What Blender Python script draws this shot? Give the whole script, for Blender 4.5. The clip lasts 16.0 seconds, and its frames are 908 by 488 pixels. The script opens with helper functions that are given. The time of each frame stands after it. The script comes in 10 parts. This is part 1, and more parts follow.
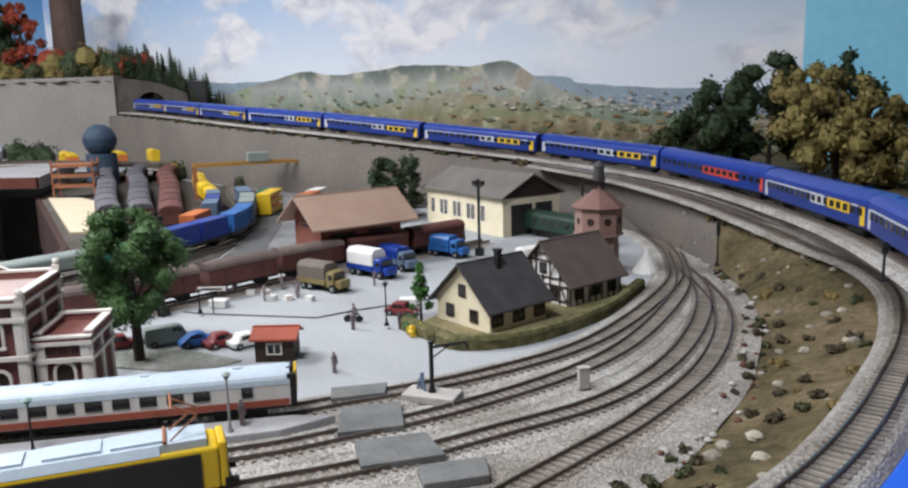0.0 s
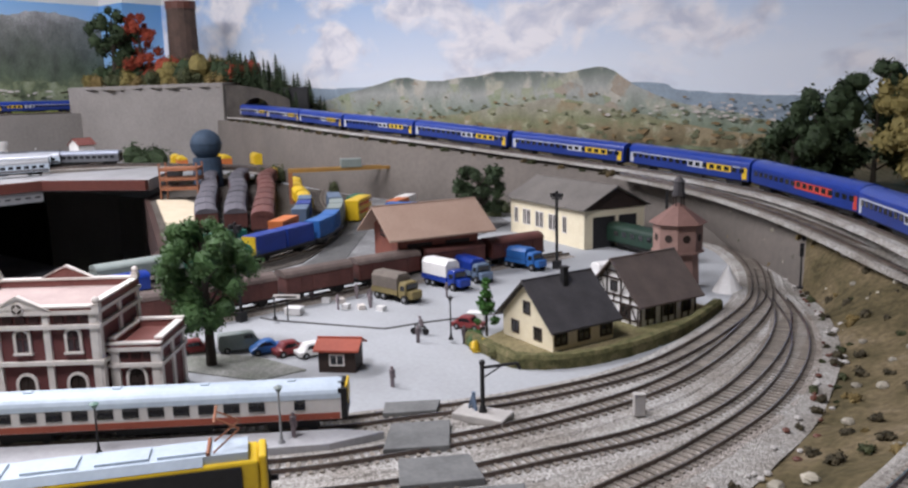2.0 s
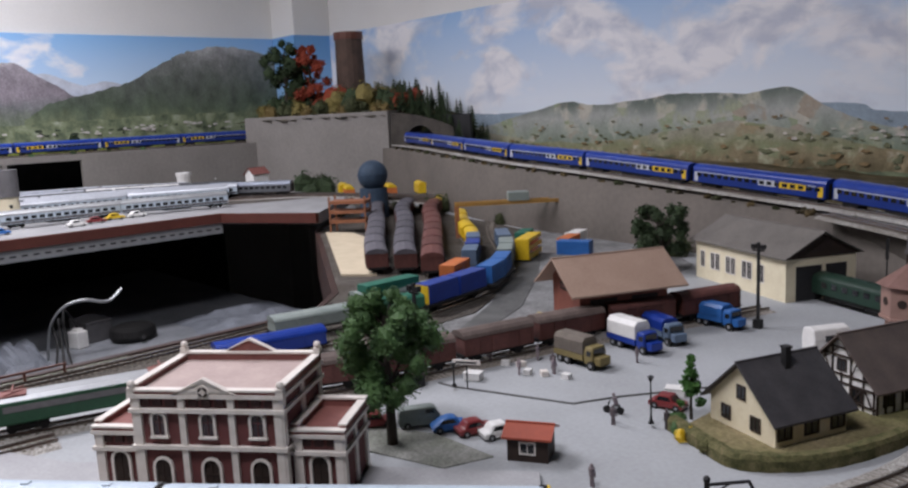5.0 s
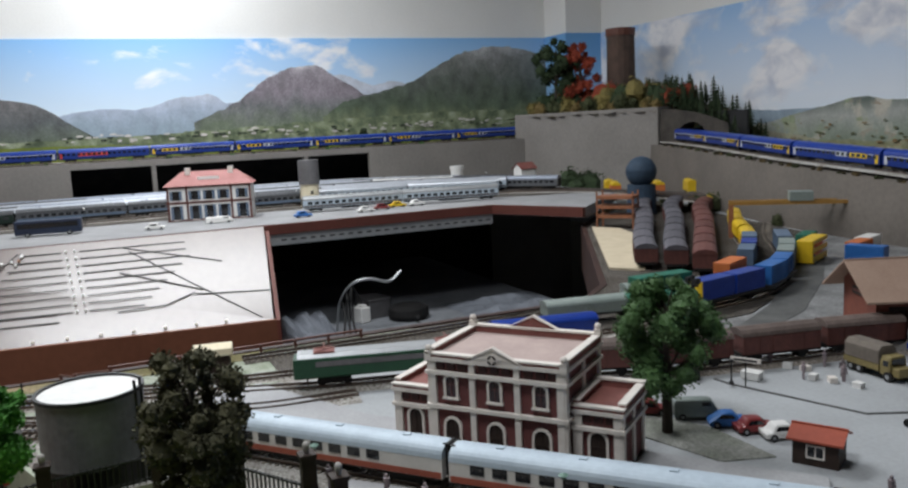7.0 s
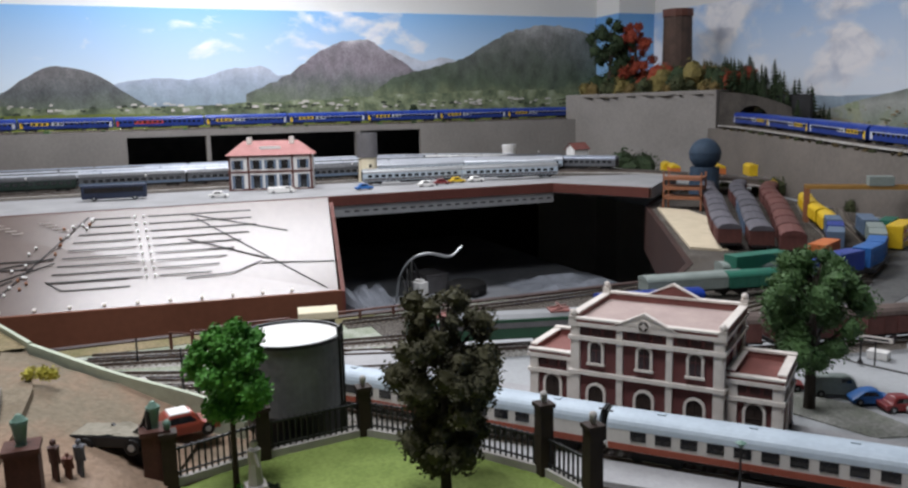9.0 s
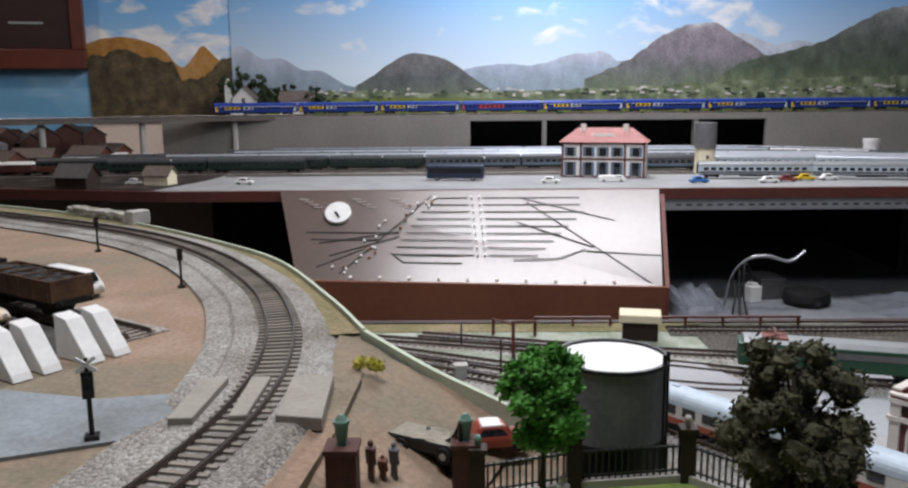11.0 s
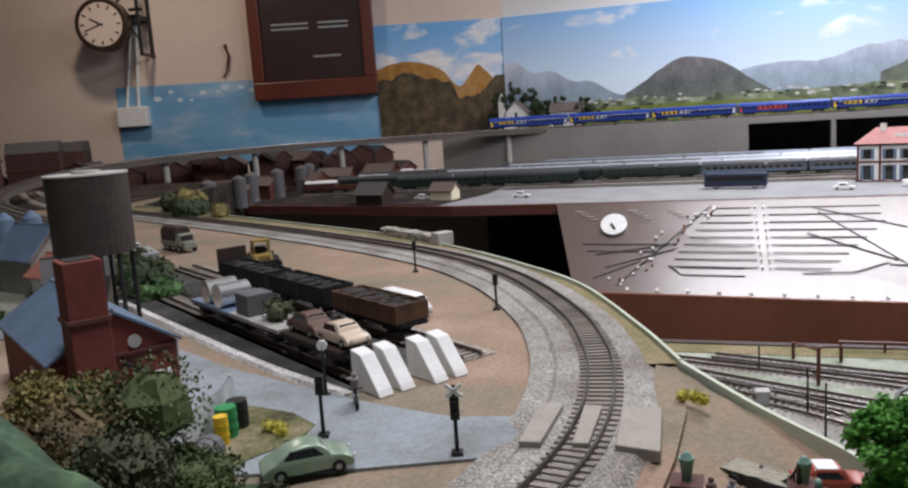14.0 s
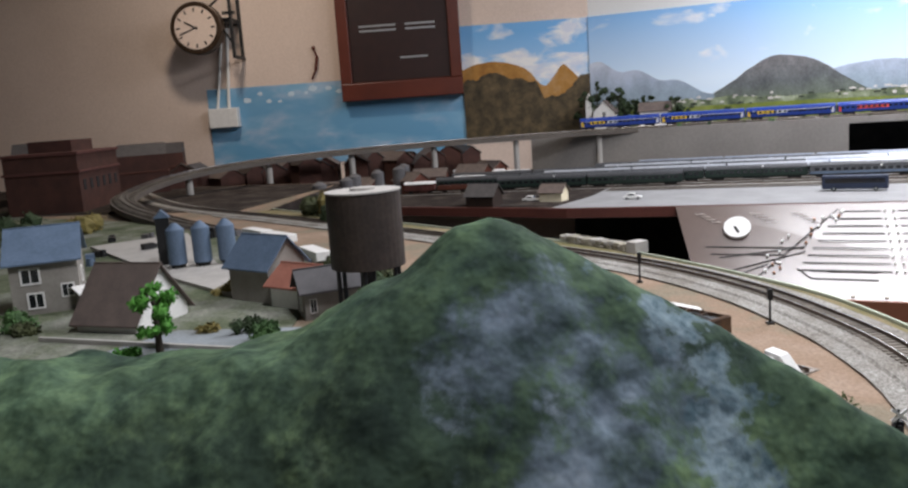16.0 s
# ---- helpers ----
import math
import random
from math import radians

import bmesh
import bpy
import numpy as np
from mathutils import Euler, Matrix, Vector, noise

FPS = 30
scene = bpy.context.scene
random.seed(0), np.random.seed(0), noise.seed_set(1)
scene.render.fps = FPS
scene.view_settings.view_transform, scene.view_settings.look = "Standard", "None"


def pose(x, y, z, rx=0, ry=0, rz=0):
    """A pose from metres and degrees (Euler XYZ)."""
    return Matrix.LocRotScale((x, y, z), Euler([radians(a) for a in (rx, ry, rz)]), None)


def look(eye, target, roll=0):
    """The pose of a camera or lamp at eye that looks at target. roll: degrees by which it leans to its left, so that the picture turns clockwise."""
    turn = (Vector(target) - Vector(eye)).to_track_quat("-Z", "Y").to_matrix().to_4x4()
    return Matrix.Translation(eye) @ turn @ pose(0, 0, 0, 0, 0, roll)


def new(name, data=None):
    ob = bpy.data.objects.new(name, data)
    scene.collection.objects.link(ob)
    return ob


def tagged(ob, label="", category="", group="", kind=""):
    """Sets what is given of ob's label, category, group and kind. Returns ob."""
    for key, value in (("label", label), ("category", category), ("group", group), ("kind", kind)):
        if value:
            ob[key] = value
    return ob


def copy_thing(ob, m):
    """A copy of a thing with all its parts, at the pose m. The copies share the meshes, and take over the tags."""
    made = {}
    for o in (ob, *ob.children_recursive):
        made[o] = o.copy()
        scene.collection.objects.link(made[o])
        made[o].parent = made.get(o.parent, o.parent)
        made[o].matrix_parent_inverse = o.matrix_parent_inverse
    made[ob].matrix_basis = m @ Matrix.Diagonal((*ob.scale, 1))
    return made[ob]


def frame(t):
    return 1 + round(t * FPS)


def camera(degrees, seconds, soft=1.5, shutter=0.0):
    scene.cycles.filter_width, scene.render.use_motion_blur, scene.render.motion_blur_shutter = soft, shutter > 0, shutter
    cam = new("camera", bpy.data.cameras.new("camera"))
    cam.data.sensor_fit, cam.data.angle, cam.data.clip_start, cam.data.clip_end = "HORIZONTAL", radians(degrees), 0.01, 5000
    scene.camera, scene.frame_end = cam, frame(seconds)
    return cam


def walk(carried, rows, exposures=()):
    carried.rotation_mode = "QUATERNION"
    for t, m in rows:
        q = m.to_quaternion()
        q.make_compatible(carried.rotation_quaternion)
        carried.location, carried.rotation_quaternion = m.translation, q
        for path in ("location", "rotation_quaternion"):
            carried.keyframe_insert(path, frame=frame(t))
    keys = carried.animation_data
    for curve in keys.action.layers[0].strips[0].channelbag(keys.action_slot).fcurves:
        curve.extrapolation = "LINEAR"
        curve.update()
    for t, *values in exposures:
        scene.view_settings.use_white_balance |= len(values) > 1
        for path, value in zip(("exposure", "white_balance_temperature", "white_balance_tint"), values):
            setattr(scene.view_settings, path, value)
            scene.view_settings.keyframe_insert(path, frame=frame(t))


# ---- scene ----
cam = camera(58.0, 16.0, soft=2.4)
PATH = [
    (0, (0.0600, 0.0736, 0.2432), (-0.7424, 1.4264, -0.0520), -1.5),
    (0.5, (0.0760, 0.0752, 0.2520), (-0.7736, 1.4000, -0.0400), -1.6),
    (1, (0.0944, 0.0840, 0.2544), (-0.8256, 1.3616, -0.0296), -1.3),
    (1.5, (0.1120, 0.0960, 0.2552), (-0.8488, 1.3448, -0.0232), -1.2),
    (2, (0.0904, 0.0976, 0.2560), (-0.8784, 1.3384, -0.0304), -1.5),
    (2.5, (0.0472, 0.0840, 0.2648), (-0.9232, 1.3216, -0.0288), -2.6),
    (3, (0.0224, 0.0872, 0.2800), (-0.9768, 1.3024, -0.0104), -2.7),
    (3.5, (0.0152, 0.1152, 0.2976), (-1.1336, 1.2000, 0.0432), -3.2),
    (3.7, (0.0136, 0.1336, 0.2968), (-1.1488, 1.2032, 0.0424), -3.1),
    (5.8, (0.0088, 0.1296, 0.2992), (-1.2408, 1.1032, 0.0768), -2.7),
    (6, (0.0096, 0.1256, 0.2984), (-1.2776, 1.0504, 0.0768), -2.7),
    (6.5, (0.0096, 0.1128, 0.2944), (-1.3784, 0.8776, 0.0736), -2.8),
    (7, (0.0136, 0.0984, 0.2896), (-1.4400, 0.7264, 0.0624), -2.8),
    (7.5, (0.0120, 0.0776, 0.2816), (-1.4624, 0.6520, 0.0432), -2.4),
    (8, (-0.0072, 0.0440, 0.2760), (-1.4776, 0.6240, 0.0272), -2.2),
    (8.5, (-0.0264, 0.0104, 0.2704), (-1.4920, 0.5984, 0.0144), -2.3),
    (9, (-0.0392, 0.0032, 0.2728), (-1.5056, 0.5888, 0.0144), -1.3),
    (9.5, (-0.0552, 0.0120, 0.2824), (-1.5832, 0.4128, 0.0264), -1.5),
    (10, (-0.0816, 0.0096, 0.2776), (-1.6464, 0.2120, 0.0112), -1.6),
    (10.2, (-0.0920, 0.0088, 0.2760), (-1.6608, 0.1656, 0.0040), -1.1),
    (12.3, (-0.0464, 0.0072, 0.2976), (-1.5976, -0.2888, 0.0400), -1.9),
    (12.5, (-0.0456, 0.0056, 0.2968), (-1.5912, -0.3192, 0.0416), -2.0),
    (13, (-0.0528, -0.0016, 0.2960), (-1.5808, -0.4000, 0.0376), -2.6),
    (13.5, (-0.0560, -0.0080, 0.2960), (-1.5704, -0.4536, 0.0336), -3.1),
    (14, (-0.0456, -0.0224, 0.3088), (-1.5360, -0.5448, 0.0552), -3.7),
    (14.5, (-0.0216, -0.0568, 0.3216), (-1.4984, -0.6080, 0.0496), -3.9),
    (15, (0.0144, -0.1312, 0.3400), (-1.4680, -0.6720, 0.0784), -4.5),
    (15.5, (0.0296, -0.1912, 0.3368), (-1.4576, -0.7168, 0.0704), -4.5),
    (16, (0.0440, -0.2160, 0.3440), (-1.4216, -0.8048, 0.0856), -4.0),
]
walk(cam, [(t, look(eye, target, roll)) for t, eye, target, roll in PATH], exposures=[(0, 0.25, 6500, 6), (2.5, 0.17, 6500, 13), (3.5, -0.08, 6500, 13), (6, -0.56, 6500, 11), (7, -0.64, 6500, 3), (9, -0.5, 6500, 7), (10, -0.6, 6500, 7), (12.5, -0.46, 6500, 10), (14, -0.44, 6500, 10), (16, -0.16, 6500, 8)])

# ---- world and light ----
world = bpy.data.worlds.new("world")
scene.world = world
world.use_nodes = True
world.node_tree.nodes["Background"].inputs[0].default_value = (0.9, 0.95, 1.0, 1)
world.node_tree.nodes["Background"].inputs[1].default_value = 0.025


def area_lamp(name, m, sx, sy, watts, colour):
    data = bpy.data.lights.new(name, "AREA")
    data.shape, data.size, data.size_y, data.energy, data.color = "RECTANGLE", sx, sy, watts, colour
    ob = new(name, data)
    ob.matrix_world = m
    return ob


# fluorescent fittings under the ceiling, a warm lamp near the clock, an added fill
COOL = (0.94, 0.935, 1.0)
area_lamp("ceiling_tube_middle", look((-1.60, 0.38, 1.44), (-1.60, 0.38, 0)), 0.30, 1.2, 39, COOL)
area_lamp("ceiling_tube_west", look((-2.80, 0.36, 1.44), (-2.90, 0.36, 0)), 0.3, 1.2, 42, COOL)
# East fill without a known fitting, added to brighten the near ground.
area_lamp("added_fill_east", look((-0.32, -0.10, 1.44), (-0.40, 0.0, 0)), 0.4, 0.3, 22, COOL)
area_lamp("ceiling_lamp_clock", look((-2.30, -1.95, 1.44), (-2.45, -2.0, 0)), 0.14, 0.14, 9.5, (1.0, 0.86, 0.74))
scene.view_settings.exposure = 0.0

# ---- materials ----


def mat(name, col, col2=None, rough=0.6, metal=0.0, s1=25.0, s2=260.0, bump=0.15, var=0.0, spec=0.4, mixw=0.6):
    m = bpy.data.materials.new(name)
    m.use_nodes = True
    nt = m.node_tree
    b = nt.nodes["Principled BSDF"]
    b.inputs["Roughness"].default_value, b.inputs["Metallic"].default_value = rough, metal
    b.inputs["Specular IOR Level"].default_value = spec
    col2 = col2 or tuple(c * 0.75 for c in col)
    tc = nt.nodes.new("ShaderNodeTexCoord")
    n1, n2 = nt.nodes.new("ShaderNodeTexNoise"), nt.nodes.new("ShaderNodeTexNoise")
    for n, s in ((n1, s1), (n2, s2)):
        n.inputs["Scale"].default_value = s
        n.inputs["Detail"].default_value = 4
        nt.links.new(tc.outputs["Object"], n.inputs["Vector"])
    add = nt.nodes.new("ShaderNodeMath")
    add.operation = "MULTIPLY_ADD"
    nt.links.new(n1.outputs["Fac"], add.inputs[0])
    add.inputs[1].default_value = mixw
    mul = nt.nodes.new("ShaderNodeMath")
    mul.operation = "MULTIPLY"
    nt.links.new(n2.outputs["Fac"], mul.inputs[0])
    mul.inputs[1].default_value = 1 - mixw
    nt.links.new(mul.outputs[0], add.inputs[2])
    ramp = nt.nodes.new("ShaderNodeValToRGB")
    ramp.color_ramp.elements[0].position, ramp.color_ramp.elements[1].position = 0.36, 0.64
    ramp.color_ramp.elements[0].color, ramp.color_ramp.elements[1].color = (*col2, 1), (*col, 1)
    nt.links.new(add.outputs[0], ramp.inputs["Fac"])
    out = ramp.outputs["Color"]
    if var:
        oi, hsv = nt.nodes.new("ShaderNodeObjectInfo"), nt.nodes.new("ShaderNodeHueSaturation")
        mr = nt.nodes.new("ShaderNodeMapRange")
        mr.inputs["To Min"].default_value, mr.inputs["To Max"].default_value = 1 - var, 1 + var
        nt.links.new(oi.outputs["Random"], mr.inputs["Value"])
        nt.links.new(mr.outputs[0], hsv.inputs["Value"])
        nt.links.new(out, hsv.inputs["Color"])
        out = hsv.outputs["Color"]
    nt.links.new(out, b.inputs["Base Color"])
    if bump:
        bp = nt.nodes.new("ShaderNodeBump")
        bp.inputs["Strength"].default_value, bp.inputs["Distance"].default_value = min(1, bump * 2), 0.25 / s2
        nt.links.new(n2.outputs["Fac"], bp.inputs["Height"])
        nt.links.new(bp.outputs["Normal"], b.inputs["Normal"])
    return m


def gravel_mat(name, cols, scale=700, bump=0.9):
    """Loose ballast: cells of several greys with a relief of stones."""
    m = bpy.data.materials.new(name)
    m.use_nodes = True
    nt = m.node_tree
    b = nt.nodes["Principled BSDF"]
    b.inputs["Roughness"].default_value = 0.9
    b.inputs["Specular IOR Level"].default_value = 0.2
    tc, vo, no = (nt.nodes.new("ShaderNode" + n) for n in ("TexCoord", "TexVoronoi", "TexNoise"))
    vo.inputs["Scale"].default_value = scale
    no.inputs["Scale"].default_value = 16
    no.inputs["Detail"].default_value = 5
    nt.links.new(tc.outputs["Object"], vo.inputs["Vector"])
    nt.links.new(tc.outputs["Object"], no.inputs["Vector"])
    sep = nt.nodes.new("ShaderNodeSeparateColor")
    nt.links.new(vo.outputs["Color"], sep.inputs[0])
    ramp = nt.nodes.new("ShaderNodeValToRGB")
    ramp.color_ramp.elements[0].color, ramp.color_ramp.elements[1].color = (*cols[0], 1), (*cols[2], 1)
    e = ramp.color_ramp.elements.new(0.5)
    e.color = (*cols[1], 1)
    nt.links.new(sep.outputs[0], ramp.inputs["Fac"])
    mix = nt.nodes.new("ShaderNodeMix")
    mix.data_type, mix.blend_type = "RGBA", "MULTIPLY"
    mix.inputs["Factor"].default_value = 0.7
    r2 = nt.nodes.new("ShaderNodeValToRGB")
    r2.color_ramp.elements[0].position, r2.color_ramp.elements[1].position = 0.35, 0.6
    r2.color_ramp.elements[0].color, r2.color_ramp.elements[1].color = (0.55, 0.5, 0.45, 1), (1, 1, 1, 1)
    nt.links.new(no.outputs["Fac"], r2.inputs["Fac"])
    nt.links.new(ramp.outputs["Color"], mix.inputs["A"])
    nt.links.new(r2.outputs["Color"], mix.inputs["B"])
    nt.links.new(mix.outputs["Result"], b.inputs["Base Color"])
    bp = nt.nodes.new("ShaderNodeBump")
    bp.inputs["Strength"].default_value, bp.inputs["Distance"].default_value = bump, 0.0012
    bp.invert = True
    nt.links.new(vo.outputs["Distance"], bp.inputs["Height"])
    nt.links.new(bp.outputs["Normal"], b.inputs["Normal"])
    return m


def patch_mat(name, stops, scale=14, fine=180, bump=0.5, rough=0.95, grain=(0.7, 1.25)):
    """Ground with patches: noise through a ramp of several colours, and a fine grain."""
    m = bpy.data.materials.new(name)
    m.use_nodes = True
    nt = m.node_tree
    b = nt.nodes["Principled BSDF"]
    b.inputs["Roughness"].default_value = rough
    b.inputs["Specular IOR Level"].default_value = 0.15
    tc, n1, n2 = (nt.nodes.new("ShaderNode" + n) for n in ("TexCoord", "TexNoise", "TexNoise"))
    n1.inputs["Scale"].default_value, n1.inputs["Detail"].default_value = scale, 6
    n1.inputs["Roughness"].default_value = 0.65
    n2.inputs["Scale"].default_value, n2.inputs["Detail"].default_value = fine, 3
    for n in (n1, n2):
        nt.links.new(tc.outputs["Object"], n.inputs["Vector"])
    ramp = nt.nodes.new("ShaderNodeValToRGB")
    els = ramp.color_ramp.elements
    els[0].position, els[0].color = stops[0][0], (*stops[0][1], 1)
    els[1].position, els[1].color = stops[-1][0], (*stops[-1][1], 1)
    for p, c in stops[1:-1]:
        e = els.new(p)
        e.color = (*c, 1)
    nt.links.new(n1.outputs["Fac"], ramp.inputs["Fac"])
    hsv = nt.nodes.new("ShaderNodeHueSaturation")
    mr = nt.nodes.new("ShaderNodeMapRange")
    mr.inputs["From Min"].default_value, mr.inputs["From Max"].default_value = 0.3, 0.7
    mr.inputs["To Min"].default_value, mr.inputs["To Max"].default_value = grain
    nt.links.new(n2.outputs["Fac"], mr.inputs["Value"])
    nt.links.new(mr.outputs[0], hsv.inputs["Value"])
    nt.links.new(ramp.outputs["Color"], hsv.inputs["Color"])
    nt.links.new(hsv.outputs["Color"], b.inputs["Base Color"])
    bp = nt.nodes.new("ShaderNodeBump")
    bp.inputs["Strength"].default_value, bp.inputs["Distance"].default_value = bump, 0.6 / fine
    nt.links.new(n2.outputs["Fac"], bp.inputs["Height"])
    nt.links.new(bp.outputs["Normal"], b.inputs["Normal"])
    return m



FARBOARD = mat("grey far platform", (0.29, 0.29, 0.295), (0.22, 0.22, 0.225), 0.85, s1=14, s2=300)
YARD = mat("pale grey paving", (0.385, 0.40, 0.415), (0.31, 0.32, 0.33), 0.8, s1=9, s2=220, bump=0.1)
PLATF = mat("platform asphalt", (0.40, 0.40, 0.41), (0.31, 0.31, 0.32), 0.85, s1=14, s2=300)
DARKBOARD = mat("grey crossing boards", (0.12, 0.12, 0.115), (0.07, 0.07, 0.07), 0.8, s1=30)
BALLAST = gravel_mat("grey ballast", ((0.23, 0.215, 0.195), (0.39, 0.375, 0.35), (0.58, 0.565, 0.54)))
BALLAST2 = gravel_mat("pale ballast", ((0.21, 0.195, 0.175), (0.32, 0.305, 0.28), (0.46, 0.445, 0.415)))
RUSTBED = gravel_mat("brown grey cinder bed", ((0.16, 0.14, 0.12), (0.32, 0.285, 0.25), (0.52, 0.48, 0.44)), 800)
SOOTBED = gravel_mat("dark cinder bed", ((0.035, 0.03, 0.026), (0.09, 0.08, 0.07), (0.19, 0.17, 0.15)), 800)
RAIL = mat("brown rail steel", (0.16, 0.12, 0.10), (0.09, 0.07, 0.06), 0.45, 0.6, bump=0.02)
RAILTOP = mat("bright rail steel", (0.45, 0.43, 0.42), (0.35, 0.33, 0.32), 0.25, 1.0, bump=0.0)
TIE = mat("brown grey sleeper", (0.25, 0.22, 0.185), (0.17, 0.148, 0.125), 0.85, s2=600, var=0.25)
EMB = patch_mat("olive embankment", ((0.3, (0.045, 0.038, 0.02)), (0.45, (0.09, 0.073, 0.038)), (0.58, (0.135, 0.105, 0.06)), (0.75, (0.22, 0.18, 0.13))), 14)
SAND = patch_mat("sandy earth", ((0.3, (0.17, 0.135, 0.095)), (0.42, (0.22, 0.185, 0.135)), (0.52, (0.27, 0.19, 0.135)), (0.7, (0.35, 0.265, 0.205))), 7, 320, grain=(0.85, 1.14))
GRASSY = patch_mat("thin grass over earth", ((0.3, (0.13, 0.13, 0.055)), (0.5, (0.2, 0.17, 0.09)), (0.7, (0.28, 0.22, 0.14))), 9, 300)
LAWN = patch_mat("bright lawn", ((0.3, (0.10, 0.15, 0.035)), (0.55, (0.19, 0.25, 0.07)), (0.75, (0.28, 0.32, 0.12))), 10, 400, 0.5, grain=(0.85, 1.15))
PLASTER = mat("white wall paint", (0.80, 0.79, 0.77), (0.74, 0.73, 0.71), 0.85, s1=3, s2=120, bump=0.03)
CREAM = mat("cream wall paint", (0.76, 0.615, 0.525), (0.62, 0.49, 0.41), 0.85, s1=1.6, s2=120, bump=0.03)
GREYPLY = mat("grey painted plywood", (0.25, 0.232, 0.215), (0.195, 0.18, 0.167), 0.75, s1=5, s2=90, bump=0.05)
GREYPLY2 = mat("brownish grey board", (0.135, 0.115, 0.10), (0.095, 0.083, 0.072), 0.8, s1=6, s2=90, bump=0.05)
BROWNWOOD = mat("reddish brown stained board", (0.13, 0.042, 0.025), (0.08, 0.027, 0.018), 0.5, s1=7, s2=90, bump=0.05)
REDWOOD = mat("red brown painted edge", (0.18, 0.052, 0.038), (0.12, 0.036, 0.027), 0.5, s1=9, s2=90)
# Near black that carries the shade of hollows and openings in its colour.
BLACKISH = mat("near black recess shade", (0.03, 0.03, 0.032), (0.015, 0.015, 0.016), 0.9)
FLOORM = mat("dark floor", (0.10, 0.09, 0.08), (0.07, 0.06, 0.055), 0.6, s1=3, s2=40)

# ---- mesh helpers ----


class MB:
    """Collects vertices and faces of one mesh."""

    def __init__(self):
        self.v, self.f = [], []

    def add(self, vs, fs, m=None):
        n = len(self.v)
        self.v += [tuple(m @ Vector(p)) if m is not None else tuple(p) for p in vs]
        self.f += [tuple(n + i for i in f) for f in fs]
        return self

    def box(self, x0, y0, z0, x1, y1, z1, m=None):
        vs = [(x, y, z) for z in (z0, z1) for y in (y0, y1) for x in (x0, x1)]
        return self.add(vs, [(0, 2, 3, 1), (4, 5, 7, 6), (0, 1, 5, 4), (2, 6, 7, 3), (0, 4, 6, 2), (1, 3, 7, 5)], m)

    def prism(self, poly, z0, z1, m=None):
        """A plan polygon (counter-clockwise) between two heights."""
        n = len(poly)
        vs = [(x, y, z0) for x, y in poly] + [(x, y, z1) for x, y in poly]
        fs = [tuple(range(n - 1, -1, -1)), tuple(range(n, 2 * n))] + [(i, (i + 1) % n, n + (i + 1) % n, n + i) for i in range(n)]
        return self.add(vs, fs, m)

    def profile(self, poly, x0, x1, m=None):
        """A section in y, z drawn out along x."""
        n = len(poly)
        vs = [(x0, y, z) for y, z in poly] + [(x1, y, z) for y, z in poly]
        fs = [tuple(range(n - 1, -1, -1)), tuple(range(n, 2 * n))] + [(i, (i + 1) % n, n + (i + 1) % n, n + i) for i in range(n)]
        return self.add(vs, fs, m)

    def cyl(self, p0, p1, r0, r1=None, n=10, m=None):
        r1 = r0 if r1 is None else r1
        a, b = Vector(p0), Vector(p1)
        d = (b - a).normalized()
        u = d.orthogonal().normalized()
        w = d.cross(u)
        ring = [(math.cos(2 * math.pi * i / n), math.sin(2 * math.pi * i / n)) for i in range(n)]
        vs = [a + r0 * (c * u + s * w) for c, s in ring] + [b + r1 * (c * u + s * w) for c, s in ring]
        fs = [tuple(range(n - 1, -1, -1)), tuple(range(n, 2 * n))] + [(i, (i + 1) % n, n + (i + 1) % n, n + i) for i in range(n)]
        return self.add(vs, fs, m)

    def ball(self, c, r, m=None, nu=8, nv=6, squash=1.0):
        vs, fs = [], []
        for j in range(nv + 1):
            th = math.pi * j / nv
            for i in range(nu):
                ph = 2 * math.pi * i / nu
                vs.append((c[0] + r * math.sin(th) * math.cos(ph), c[1] + r * math.sin(th) * math.sin(ph), c[2] + r * squash * math.cos(th)))
        for j in range(nv):
            for i in range(nu):
                fs.append((j * nu + i, (j + 1) * nu + i, (j + 1) * nu + (i + 1) % nu, j * nu + (i + 1) % nu))
        return self.add(vs, fs, m)

    def strip(self, rows):
        """Faces between rows of equally many points."""
        n = len(rows[0])
        vs = [p for r in rows for p in r]
        return self.add(vs, [(j * n + i, j * n + i + 1, (j + 1) * n + i + 1, (j + 1) * n + i) for j in range(len(rows) - 1) for i in range(n - 1)])

    def mesh(self, name, material, smooth=False):
        me = bpy.data.meshes.new(name)
        me.from_pydata(self.v, [], self.f)
        bm = bmesh.new()
        bm.from_mesh(me)
        bmesh.ops.recalc_face_normals(bm, faces=bm.faces)
        bm.to_mesh(me)
        bm.free()
        if smooth:
            me.polygons.foreach_set("use_smooth", [True] * len(me.polygons))
        me.materials.append(material)
        return me


def thing(name, m, label, category, group="", kind=""):
    ob = new(name)
    ob.empty_display_size = 0.01
    ob.matrix_basis = m
    return tagged(ob, label, category, group, kind)


def part(name, mb, material, parent, label="", bevel=0.0, smooth=False):
    ob = new(name, mb.mesh(name, material, smooth))
    ob.parent = parent
    if label:
        ob["label"] = label
    if bevel:
        mod = ob.modifiers.new("bevel", "BEVEL")
        mod.width, mod.segments, mod.limit_method = bevel, 2, "ANGLE"
    return ob


